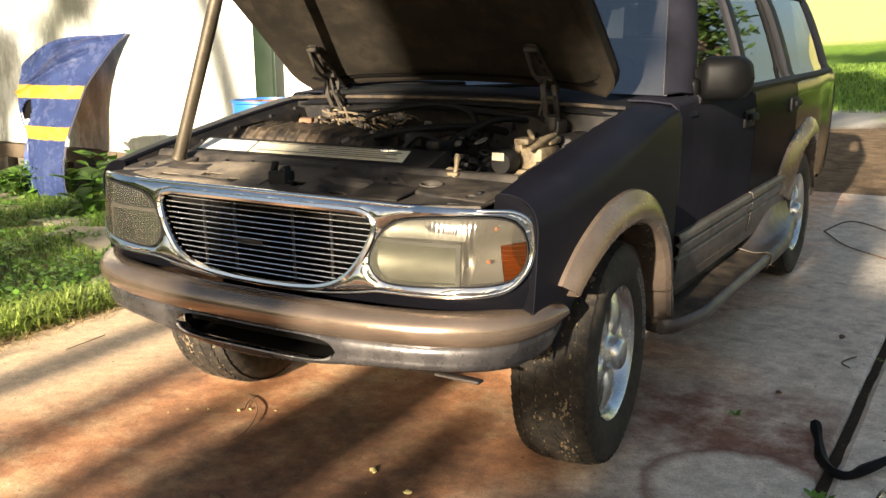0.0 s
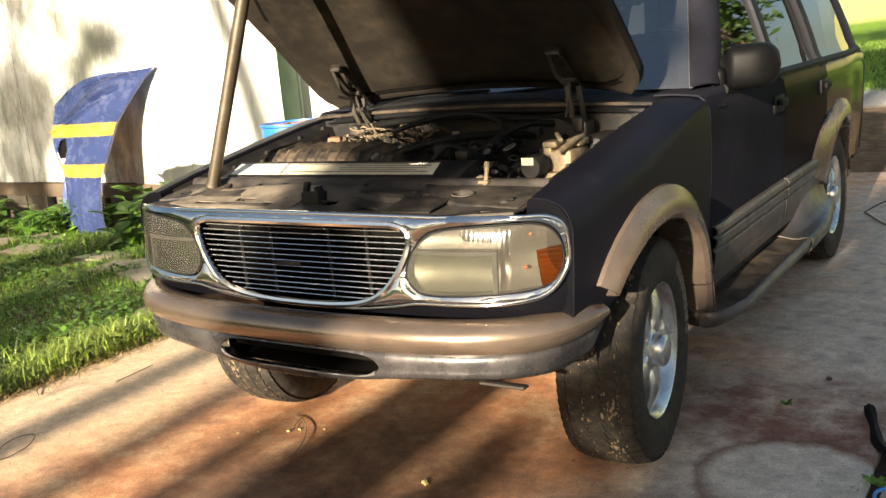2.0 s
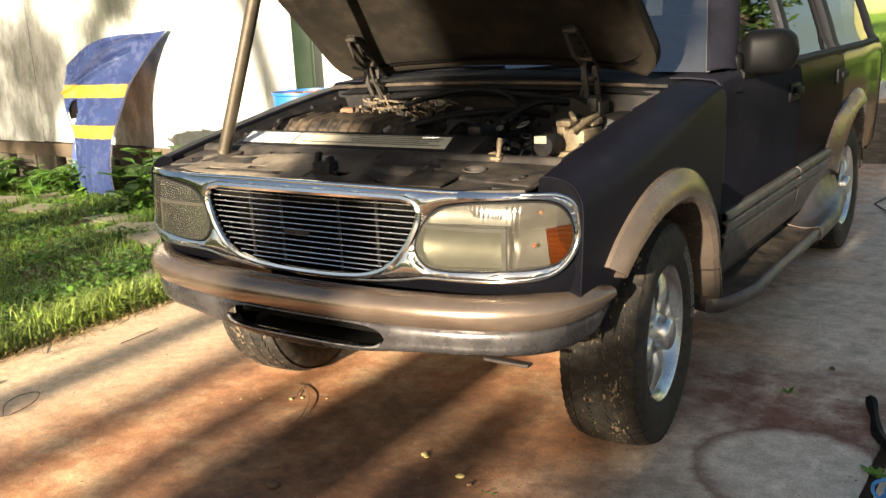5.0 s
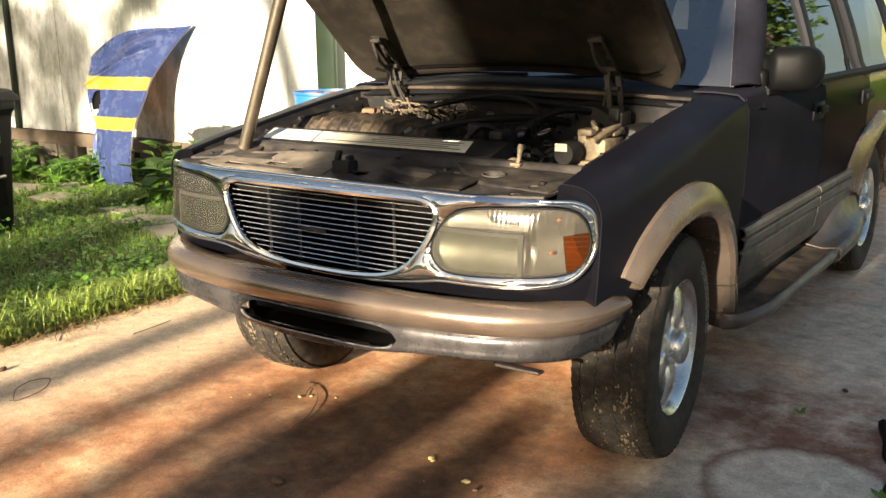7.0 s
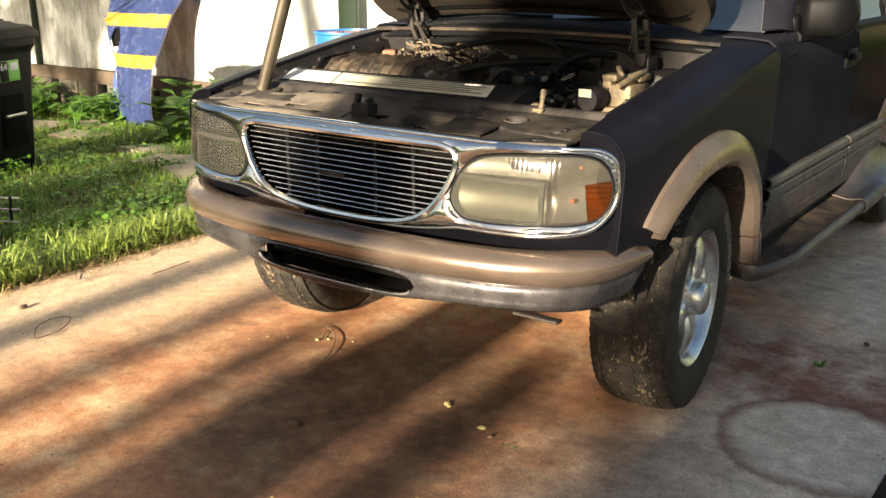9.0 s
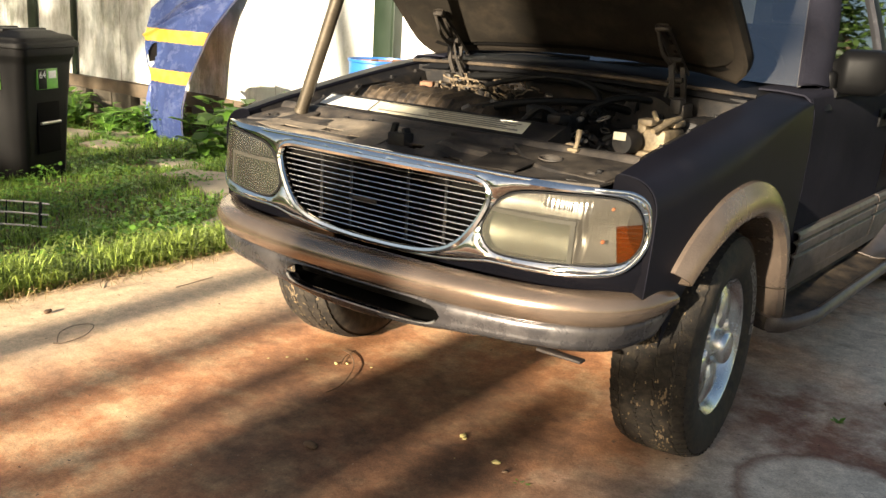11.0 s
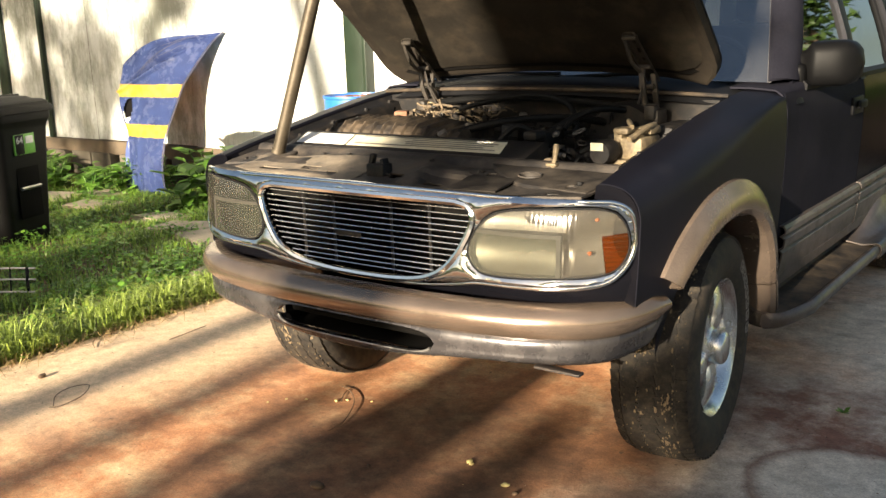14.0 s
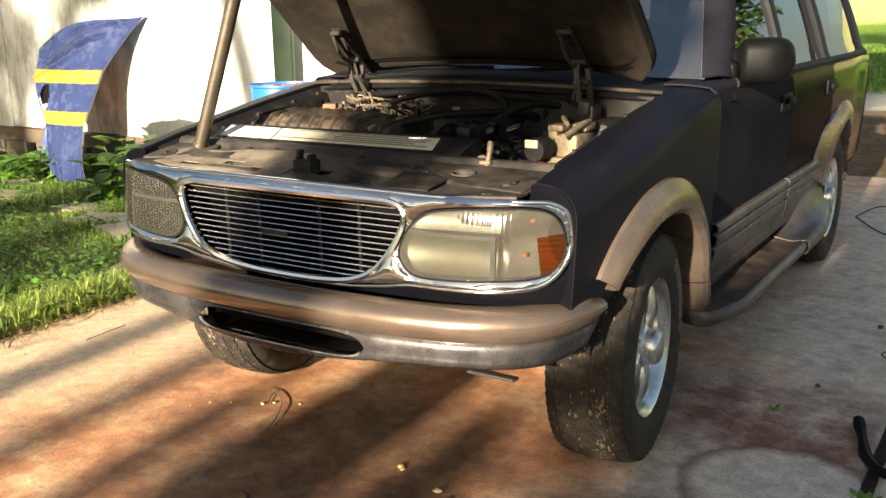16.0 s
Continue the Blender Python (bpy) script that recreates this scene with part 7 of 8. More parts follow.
# ---- loose things in the yard ----
# blue body panel leaning on the wall
panel = thing("body_panel", (-6.47, 4.25, ground_z(-6.47, 4.25)), "scuffed blue fender with two yellow stripes leaning on the wall", "car panel")
PANEL_AT = Vector(panel.location)
EDGE_R = smooth_path([(-6.451, 4.221, -0.306), (-6.445, 4.197, -0.051), (-6.444, 4.229, 0.206), (-6.429, 4.3, 0.441), (-6.407, 4.42, 0.687), (-6.346, 4.5, 0.914), (-6.265, 4.6, 1.091), (-6.129, 4.7, 1.297), (-5.982, 4.79, 1.445)], 25)
EDGE_L = smooth_path([(-7.024, 4.25, -0.316), (-7.056, 4.24, -0.039), (-7.055, 4.255, 0.207), (-7.095, 4.29, 0.388), (-7.218, 4.33, 0.548), (-7.32, 4.38, 0.741), (-7.358, 4.43, 0.89), (-7.395, 4.49, 1.007), (-7.422, 4.545, 1.124)], 25)


def panel_point(u, v):
    """u across from the free edge to the torn edge, v from the foot to the top."""
    k = min(v, 1.0) * (len(EDGE_R) - 1)
    i0 = min(int(k), len(EDGE_R) - 2)
    a, b = EDGE_R[i0].lerp(EDGE_R[i0 + 1], k - i0), EDGE_L[i0].lerp(EDGE_L[i0 + 1], k - i0)
    p = a.lerp(b, u)
    p.y -= 0.05 * math.sin(math.pi * u) * (0.5 + 0.5 * v)
    p.z += 0.13 * math.sin(math.pi * u ** 1.4) * ease(0.72, 1.0, v)
    fold = 0.045 * math.exp(-((v - 0.93 + 0.20 * u) / 0.014) ** 2) * ease(0.12, 0.35, u) * (1 - ease(0.85, 1.0, u))
    fold -= 0.040 * math.exp(-((v - 0.90 + 0.20 * u) / 0.018) ** 2) * ease(0.2, 0.45, u)
    fold += 0.030 * math.exp(-((v - 0.965 + 0.05 * u) / 0.012) ** 2) * ease(0.05, 0.2, u) * (1 - ease(0.45, 0.7, u))
    fold += 0.020 * noise.noise((u * 7, v * 10, 3)) * (1 - ease(0.15, 0.4, v)) + 0.008 * noise.noise((u * 5, v * 8, 7))
    p.y += fold
    return p - PANEL_AT


bm = bmesh.new()
NU, NV = 30, 200
pv = [[bm.verts.new(panel_point(i / NU, j / NV)) for i in range(NU + 1)] for j in range(NV + 1)]
for j in range(NV):
    for i in range(NU):
        h = (pv[j][i].co.z + pv[j + 1][i + 1].co.z) / 2 + PANEL_AT.z
        u = (i + 0.5) / NU
        if ((u - 0.86 + 0.5 * (h - 0.633)) / 0.085) ** 2 + ((h - 0.633) / 0.133) ** 2 < 1:
            continue
        f = bm.faces.new((pv[j][i], pv[j][i + 1], pv[j + 1][i + 1], pv[j + 1][i]))
        f.material_index = 1 if 0.361 < h < 0.494 or 0.779 < h < 0.914 else 0
bmesh.ops.solidify(bm, geom=bm.faces[:], thickness=0.004)
part("skin", bm, ["blue_panel", "yellow_stripe"], panel, "blue skin with yellow stripes", smooth=60)
bm = bmesh.new()
tube(bm, [panel_point(0, j / NV) + Vector((0.004, 0.012, -0.004)) for j in range(5, NV + 1, 5)], 0.006, 6)
part("flange", bm, "panel_edge", panel, "bare metal edge flange")
for u0, u1, v0, v1, r in ((0.30, 0.78, 0.955, 0.80, 0.0050), (0.22, 0.66, 0.925, 0.83, 0.0035), (0.16, 0.52, 0.985, 0.93, 0.0040), (0.55, 0.86, 0.87, 0.74, 0.0035)):
    bm = bmesh.new()
    pts = [panel_point(u0 + (u1 - u0) * k / 14, v0 + (v1 - v0) * k / 14 + 0.012 * noise.noise((k * 0.5, u0 * 9, 0))) + Vector((0, -0.004, 0.002)) for k in range(15)]
    tube(bm, pts, [r * (0.35 + 0.65 * math.sin(math.pi * k / 14)) for k in range(15)], 6)
    part("scrape", bm, "panel_edge", panel, "bare scraped crease in the paint")
# sheet added so the torn hole shows dark against the wall
bm = bmesh.new()
grid(bm, [[panel_point(u, v) + Vector((0, 0.035, 0)) for u in span(0.62, 1.0, 8)] for v in span(0.50, 0.74, 8)])
thicken(bm, 0.004)
part("hole_backing", bm, "dark", panel, "dark backing sheet added behind the torn hole", smooth=60)
bm = bmesh.new()
rows = []
for k in range(15):
    q = panel_point(1.0, 0.02 + 0.026 * k)
    w = 0.17 * (1 - k / 14) ** 0.7 + 0.02 * noise.noise((k * 0.8, 2.0, 1.0))
    rows.append([q, q + Vector((-w * 0.45, 0.05 + 0.02 * noise.noise((k * 0.9, 0.0, 4.0)), 0.01)), q + Vector((-w, 0.015, -0.01))])
grid(bm, rows)
thicken(bm, 0.004)
part("bent_flange", bm, "blue_panel", panel, "crumpled torn lower flange", smooth=60)

# wheeled refuse bin
b_at = Vector((-5.02, 1.73, ground_z(-5.02, 1.73)))
refuse = thing("refuse_bin", tuple(b_at), "dark grey-brown plastic wheeled refuse bin standing in the grass", "bin", rz=-157)
refuse.scale = (1.09, 1.09, 1.045)
BW, BD, BH = 0.66, 0.60, 0.92


def bin_row(z, sx, sy, n=5):
    """Rounded rectangle; the near corner sits at the origin, x and y run along the faces."""
    cx, cy, r = BW / 2, -BD / 2, 0.07
    out = []
    for qx, qy, a0 in ((1, 1, 0), (-1, 1, 90), (-1, -1, 180), (1, -1, 270)):
        for k in range(n + 1):
            a = radians(a0 + 90 * k / n)
            out.append((cx + qx * (sx / 2 - r) + r * math.cos(a), cy + qy * (sy / 2 - r) + r * math.sin(a), z))
    return out


bm = bmesh.new()
rows = [bin_row(z, BW * k, BD * k) for z, k in ((0.0, 0.79), (0.02, 0.81), (0.53, 0.895), (0.86, 0.962), (0.90, 0.985), (0.925, 1.03), (0.94, 1.04), (0.995, 1.045), (1.005, 1.0), (1.01, 0.96))]
grid(bm, rows, wrap=True, cap=True)
part("body", bm, "bin", refuse)
bm = bmesh.new()
rows = [bin_row(z, BW * k, BD * k) for z, k in ((0.988, 1.09), (0.992, 1.11), (1.016, 1.115), (1.03, 1.10), (1.042, 1.05), (1.062, 1.03), (1.078, 0.96), (1.086, 0.80), (1.104, 0.72), (1.113, 0.4))]
grid(bm, rows, wrap=True, cap=True)
lid = part("lid", bm, "bin", refuse, "domed ribbed bin lid")
for k in (-0.12, 0.12):
    bm = bmesh.new()
    box(bm, (BW / 2 + k, -BD / 2, 1.105), (0.04, 0.46, 0.03), 0.01)
    part("lid_rib", bm, "bin", lid)
bm = bmesh.new()
tube(bm, [(BW + 0.05, -0.08, 1.03), (BW + 0.10, -0.08, 1.05), (BW + 0.10, -BD + 0.08, 1.05), (BW + 0.05, -BD + 0.08, 1.03)], 0.016, 8)
part("handle", bm, "bin", refuse)
for y in (-0.07, -BD + 0.07):
    bm = bmesh.new()
    revolve(bm, [(0.001, -0.03), (0.10, -0.03), (0.125, -0.02), (0.125, 0.02), (0.10, 0.03), (0.001, 0.03)], 20, "Y", (BW - 0.04, y, 0.11), closed=False)
    bmesh.ops.recalc_face_normals(bm, faces=bm.faces[:])
    part("wheel", bm, "rubber", refuse)


def on_face(axis, u, z, w, h, t, lift=0.0):
    """A thin plate on the x = 0 face (axis 0) or the y = 0 face (axis 1), following its slope."""
    k = 0.80 + 0.175 * z / 0.93
    bm = bmesh.new()
    if axis == 0:
        box(bm, (BW / 2 - BW * k / 2 - 0.003 - lift, -u, z), (t, w, h), 0.001)
    else:
        box(bm, (u, -BD / 2 + BD * k / 2 + 0.003 + lift, z), (w, t, h), 0.001)
    return bm


for axis, u in ((0, 0.28), (1, 0.30)):
    part("label", on_face(axis, u, 0.76, 0.22, 0.15, 0.012), "label_green", refuse, "green and dark bin label")
    part("label_patch", on_face(axis, u - (0.055 if axis == 0 else -0.055), 0.76, 0.09, 0.145, 0.015), "bin", refuse)
    part("label_notice", on_face(axis, u + 0.05 if axis == 0 else u - 0.05, 0.79, 0.08, 0.055, 0.016), "label_white", refuse)
# flat near-black plate stands for the shade of the grip recess
part("grip_recess", on_face(0, 0.30, 0.42, 0.24, 0.44, 0.012), "dark", refuse, "dark plate for the shaded grip recess")
bm = bmesh.new()
tube(bm, [(0.02, -0.20, 0.43), (0.02, -0.41, 0.43)], 0.012, 8)
part("lift_bar", bm, "steel", refuse, "bright steel lift bar")
lettering("size_number", "64", 0.07, Matrix.Translation((0.008, -0.225, 0.79)) @ Euler((radians(90), 0, radians(-90))).to_matrix().to_4x4(), "label_white", refuse)
lettering("size_number", "64", 0.07, Matrix.Translation((0.355, 0.001, 0.79)) @ Euler((radians(90), 0, radians(180))).to_matrix().to_4x4(), "label_white", refuse)

# wire rack in the grass
rack = thing("wire_rack", (-3.5, 0.54, ground_z(-3.5, 0.54) + 0.045), "dark curved wire rack lying in the long grass", "rack", rz=50)
for k, (z, y) in enumerate(((0.03, 0.0), (0.10, 0.02), (0.16, 0.05))):
    bm = bmesh.new()
    tube(bm, smooth_path([(x, y + 0.10 * (1 - (x / 0.45) ** 2), z) for x in span(-0.45, 0.45, 8)], 3), 0.006, 6)
    part("rail", bm, "steel", rack, "dull metal rail")
for x in span(-0.40, 0.40, 8):
    bm = bmesh.new()
    d = 0.10 * (1 - (x / 0.45) ** 2)
    tube(bm, [(x, d, 0.02), (x, d + 0.02, 0.10), (x, d + 0.05, 0.165)], 0.0045 if abs(x) < 0.39 else 0.01, 6)
    part("rung", bm, "trim_black", rack)

# barrel
bx, by = -3.78, 4.38
drum = thing("barrel", (bx, by, ground_z(bx, by)), "open blue plastic barrel filled with rusty scrap", "barrel")
bm = bmesh.new()
H = 0.85 - drum.location.z
revolve(bm, [(0.27, 0.0), (0.285, 0.03), (0.29, 0.28), (0.298, 0.30), (0.29, 0.32), (0.29, 0.60), (0.298, 0.62), (0.29, 0.64), (0.285, H - 0.03), (0.30, H - 0.02), (0.30, H), (0.283, H), (0.275, H - 0.04), (0.275, 0.3), (0.26, 0.02)], 40, "Z")
bmesh.ops.recalc_face_normals(bm, faces=bm.faces[:])
part("shell", bm, "blue_barrel", drum)
for k in range(9):
    bm = bmesh.new()
    a = k * 2.4
    box(bm, (0.15 * math.cos(a), 0.15 * math.sin(a), H - 0.05 + 0.012 * (k % 3)), (0.12, 0.09, 0.05), 0.012, Matrix.Rotation(a, 3, "Z") @ Matrix.Rotation(0.3 * (k % 3 - 1), 3, "X"))
    part("scrap", bm, "red_clay", drum, "rusty scrap")

# paving stones by the wall
STONES = []
for k, (x, y, w, d, a) in enumerate(((-4.35, 2.85, 0.62, 0.34, 10), (-5.15, 3.2, 0.5, 0.32, -8), (-6.6, 3.5, 0.6, 0.34, 15), (-7.3, 4.0, 0.6, 0.36, -5), (-7.65, 3.65, 0.55, 0.34, 20), (-3.75, 2.55, 0.45, 0.3, -14), (-2.55, 1.75, 0.4, 0.28, 25), (-8.9, 3.95, 0.6, 0.35, 4))):
    bm = bmesh.new()
    rr = random.Random(k)
    vs2 = box(bm, (0, 0, 0), (w, d, 0.06), 0.012)
    for v in bm.verts:
        v.co += Vector((0.02 * rr.uniform(-1, 1), 0.02 * rr.uniform(-1, 1), 0.004 * rr.uniform(-1, 1)))
    ob = part("paving_stone", bm, "paver")
    STONES.append((x, y))
    ob.matrix_world = pose(x, y, ground_z(x, y) + 0.008, rr.uniform(-3, 3), rr.uniform(-3, 3), a)
    tagged(ob, "pale flat paving stone sunk in the lawn", "stone", "paving stones by the barn")

# black strap on the slab, twigs, wire loops, husks
bm = bmesh.new()
spine = smooth_path([(1.395, 1.40, 0.045), (1.42, 1.33, 0.02), (1.45, 1.22, 0.004), (1.50, 1.13, 0.004), (1.55, 1.12, 0.006), (1.60, 1.17, 0.025), (1.68, 1.30, 0.03), (1.78, 1.38, 0.02), (1.92, 1.36, 0.008)], 6)
rows = []
for i, p in enumerate(spine):
    d = (spine[min(i + 1, len(spine) - 1)] - spine[max(i - 1, 0)]).normalized()
    a = d.cross(Vector((0, 0, 1))).normalized()
    b = Vector((0, 0, 1))
    w = 0.016 + 0.003 * math.sin(i * 0.7)
    rows.append([p - a * w + b * 0.0, p - a * w + b * 0.012, p + b * 0.020, p + a * w + b * 0.010, p + a * w - b * 0.004])
grid(bm, rows, wrap=True, cap=True)
tagged(part("rubber_strip", bm, "trim_black"), "black bent rubber trim strip lying on the concrete", "rubber strip")


def stick(name, pts, r, material, label, category, group=""):
    bm = bmesh.new()
    tube(bm, smooth_path(pts, 6), r, 6)
    return tagged(part(name, bm, material), label, category, group)


TW = "twigs on the slab"
stick("twig", [(-0.349, 0.323, 0.005), (-0.358, 0.419, 0.008), (-0.434, 0.557, 0.012), (-0.529, 0.642, 0.010), (-0.60, 0.668, 0.006)], 0.0019, "twig", "thin dark curved twig on the concrete", "twig", TW)
stick("twig", [(-0.493, 0.549, 0.005), (-0.54, 0.62, 0.006), (-0.56, 0.70, 0.005)], 0.0017, "twig", "thin dark curved twig on the concrete", "twig", TW)
stick("twig", [(-1.704, 0.676, 0.005), (-1.709, 0.777, 0.006), (-1.725, 0.907, 0.005)], 0.0018, "twig", "thin dark curved twig on the concrete", "twig", TW)
stick("twig", [(0.80, 5.05, 0.005), (0.88, 5.42, 0.012), (1.0, 5.4, 0.02), (1.2, 5.2, 0.012)], 0.005, "twig", "long dark bent twig on the concrete", "twig", TW)
stick("twig", [(1.397, 2.346, 0.004), (1.356, 2.234, 0.006), (1.395, 2.183, 0.004)], 0.003, "twig", "thin dark curved twig on the concrete", "twig", TW)
stick("twig", [(0.80, 5.05, 0.005), (0.87, 4.88, 0.01), (1.02, 4.57, 0.014), (1.28, 4.35, 0.006)], 0.005, "twig", "long dark bent twig on the concrete", "twig", TW)
stick("wire_loop", [(-1.425, -0.085, 0.004), (-1.515, -0.02, 0.006), (-1.537, 0.06, 0.01), (-1.489, 0.112, 0.012), (-1.415, 0.03, 0.008), (-1.402, -0.074, 0.005), (-1.43, -0.10, 0.004)], 0.0017, "twig", "thin rusty wire loop on the concrete", "wire")
stick("wire_loop", [(-1.92, 0.42, 0.004), (-1.99, 0.46, 0.008), (-2.02, 0.52, 0.012), (-2.0, 0.60, 0.008)], 0.0018, "twig", "thin rusty wire loop on the concrete", "wire")
rnd = random.Random(9)


def husk(x, y, s, material="chip", label="pale yellow seed husk on the concrete", name="husk"):
    bm = bmesh.new()
    bmesh.ops.create_icosphere(bm, subdivisions=2, radius=1.0)
    for v in bm.verts:
        v.co = Vector((v.co.x * s, v.co.y * s * 0.65, v.co.z * s * 0.4 + s * 0.38)) * (1 + 0.25 * noise.noise(v.co * 2 + Vector((x * 9, y * 9, 0))))
    ob = part(name, bm, material, smooth=60)
    ob.matrix_world = pose(x, y, 0, 0, 0, rnd.uniform(0, 180))
    return tagged(ob, label, name, name + "s on the slab")


for x, y, s in ((0.211, 0.402, 0.014), (0.225, 0.392, 0.010), (0.397, 0.328, 0.015), (-0.52, 0.55, 0.010), (-0.49, 0.58, 0.008), (-0.70, 0.46, 0.007), (-0.63, 0.50, 0.008), (-0.40, 0.62, 0.006), (-0.74, 0.40, 0.006)):
    husk(x, y, s)
for x, y, s in ((-1.77, 0.07, 0.022), (-0.09, 0.0, 0.026), (0.45, 0.30, 0.012), (-0.05, 0.2, 0.01), (1.30, 2.6, 0.02), (1.2, 1.75, 0.016)):
    husk(x, y, s, "twig", "dark curled dead leaf on the concrete", "dead_leaf")


def sprig(x, y, s, n, seed):
    """A low sprig of small green leaves."""
    rr = random.Random(seed)
    bm = bmesh.new()
    for k in range(n):
        a, l = rr.uniform(0, 6.3), s * rr.uniform(0.6, 1.2)
        d, e = Vector((math.cos(a), math.sin(a), rr.uniform(0.1, 0.7))).normalized() * l, Vector((-math.sin(a), math.cos(a), 0)) * l * 0.3
        o = Vector((rr.gauss(0, s * 0.4), rr.gauss(0, s * 0.4), 0.002))
        vs3 = [bm.verts.new(q) for q in (o, o + d * 0.5 + e, o + d, o + d * 0.5 - e)]
        bm.faces.new(vs3)
    return bm


for k, (x, y, s, n) in enumerate(((1.49, 0.94, 0.035, 16), (1.108, 1.443, 0.03, 9), (0.52, 0.28, 0.02, 6), (1.49, 2.35, 0.02, 8), (1.49, 3.2, 0.03, 10), (1.50, 1.9, 0.015, 7))):
    ob = tagged(part("green_sprig", sprig(x, y, s, n, k), "weed", smooth=0), kind="stuff")
    ob.location = (x, y, 0.0)
    tagged(ob, "small green sprig of leaves on the concrete", "weed", "sprigs on the slab")


# fine litter on the slab
rr = np.random.RandomState(8)
vs, fs = [], []
for k in range(900):
    x, y = float(rr.uniform(-2.0, 3.2)), float(rr.uniform(-1.2, 6.5))
    if k % 3 == 0:
        x = -2.0 + abs(float(rr.normal(0, 0.25)))
    elif k % 3 == 1:
        x = 1.49 + float(rr.normal(0, 0.10))
    s, a = float(rr.uniform(0.002, 0.008)) * (1.8 if k % 17 == 0 else 1), float(rr.uniform(0, 6.3))
    c, d = math.cos(a) * s, math.sin(a) * s
    z = 0.0025
    n0 = len(vs)
    vs += [(x - c, y - d, z), (x + d * 0.45, y - c * 0.45, z + s * 0.25), (x + c, y + d, z + s * 0.3), (x - d * 0.45, y + c * 0.45, z + 0.1 * s)]
    fs.append((n0, n0 + 1, n0 + 2, n0 + 3))
for nm, mt, lo, hi in (("leaf_litter", "twig", 0, 600), ("pale_litter", "chip", 600, 900)):
    me = bpy.data.meshes.new(nm)
    me.from_pydata(vs[lo * 4 : hi * 4], [], [tuple(i - lo * 4 for i in f) for f in fs[lo:hi]])
    me.materials.append(M[mt])
    tagged(new(nm, me), "fine dry leaf litter strewn on the concrete" if lo == 0 else "pale seed flakes strewn on the concrete", "litter", kind="stuff")

# water jugs with blue caps
def jug(x, y, rz):
    t = thing("water_jug", (x, y, 0), "clear plastic water jug with a blue cap and handle", "jug", "water jugs", rz=rz)
    bm = bmesh.new()
    prof = [(0.001, 0.004), (0.070, 0.0), (0.080, 0.012), (0.082, 0.05), (0.078, 0.056), (0.082, 0.062), (0.082, 0.11), (0.078, 0.116), (0.082, 0.122), (0.080, 0.16), (0.066, 0.20), (0.045, 0.225), (0.030, 0.238), (0.024, 0.245), (0.024, 0.262)]
    revolve(bm, prof, 32, "Z", closed=False)
    bmesh.ops.recalc_face_normals(bm, faces=bm.faces[:])
    part("bottle", bm, "clear_plastic", t, "clear ribbed bottle").visible_shadow = False
    bm = bmesh.new()
    revolve(bm, [(0.001, 0.282), (0.024, 0.281), (0.027, 0.276), (0.027, 0.256), (0.034, 0.254), (0.034, 0.246), (0.026, 0.246)], 28, "Z", closed=False)
    bmesh.ops.recalc_face_normals(bm, faces=bm.faces[:])
    part("cap", bm, "blue_cap", t, "blue screw cap")
    bm = bmesh.new()
    tube(bm, smooth_path([(-0.034, 0, 0.25), (-0.05, 0, 0.27), (-0.045, 0, 0.295), (0.0, 0, 0.305), (0.045, 0, 0.295), (0.05, 0, 0.27), (0.034, 0, 0.25)], 4), 0.0045, 6)
    part("handle", bm, "blue_cap", t, "blue carrying handle")
    return t


j1 = jug(1.744, 0.638, 60)
copy_thing(j1, pose(1.624, 0.318, 0, 0, 0, 20))

# ---- plants ----


def blades(name, spots_fn, n, seed, material, h0, h1, w, label, bend=0.6):
    """Many grass blades in one mesh."""
    rr = np.random.RandomState(seed)
    xs, ys, hs = spots_fn(rr, n)
    n = len(xs)
    ang, lean = rr.uniform(0, 2 * math.pi, n), rr.uniform(0.1, bend, n)
    h = rr.uniform(h0, h1, n) * hs
    z = np.array([ground_z(float(a), float(b)) for a, b in zip(xs, ys)]) - 0.008
    p = np.stack([xs, ys, z], 1)
    side = np.stack([-np.sin(ang), np.cos(ang), np.zeros(n)], 1) * (w * rr.uniform(0.6, 1.3, n))[:, None]
    out = np.stack([np.cos(ang), np.sin(ang), np.zeros(n)], 1)
    up = np.array([0, 0, 1.0])
    m = p + up * (h * 0.6)[:, None] + out * (h * lean * 0.35)[:, None]
    tip = p + up * (h * (1 - 0.35 * lean))[:, None] + out * (h * lean)[:, None]
    v = np.stack([p - side, p + side, m + side * 0.8, m - side * 0.8, tip], 1).reshape(-1, 3)
    k = np.arange(n) * 5
    quads = np.stack([k, k + 1, k + 2, k + 3], 1).tolist()
    tris = np.stack([k + 3, k + 2, k + 4], 1).tolist()
    me = bpy.data.meshes.new(name)
    me.from_pydata(v.tolist(), [], quads + tris)
    me.materials.append(M[material])
    return tagged(new(name, me), label, "grass", kind="stuff")


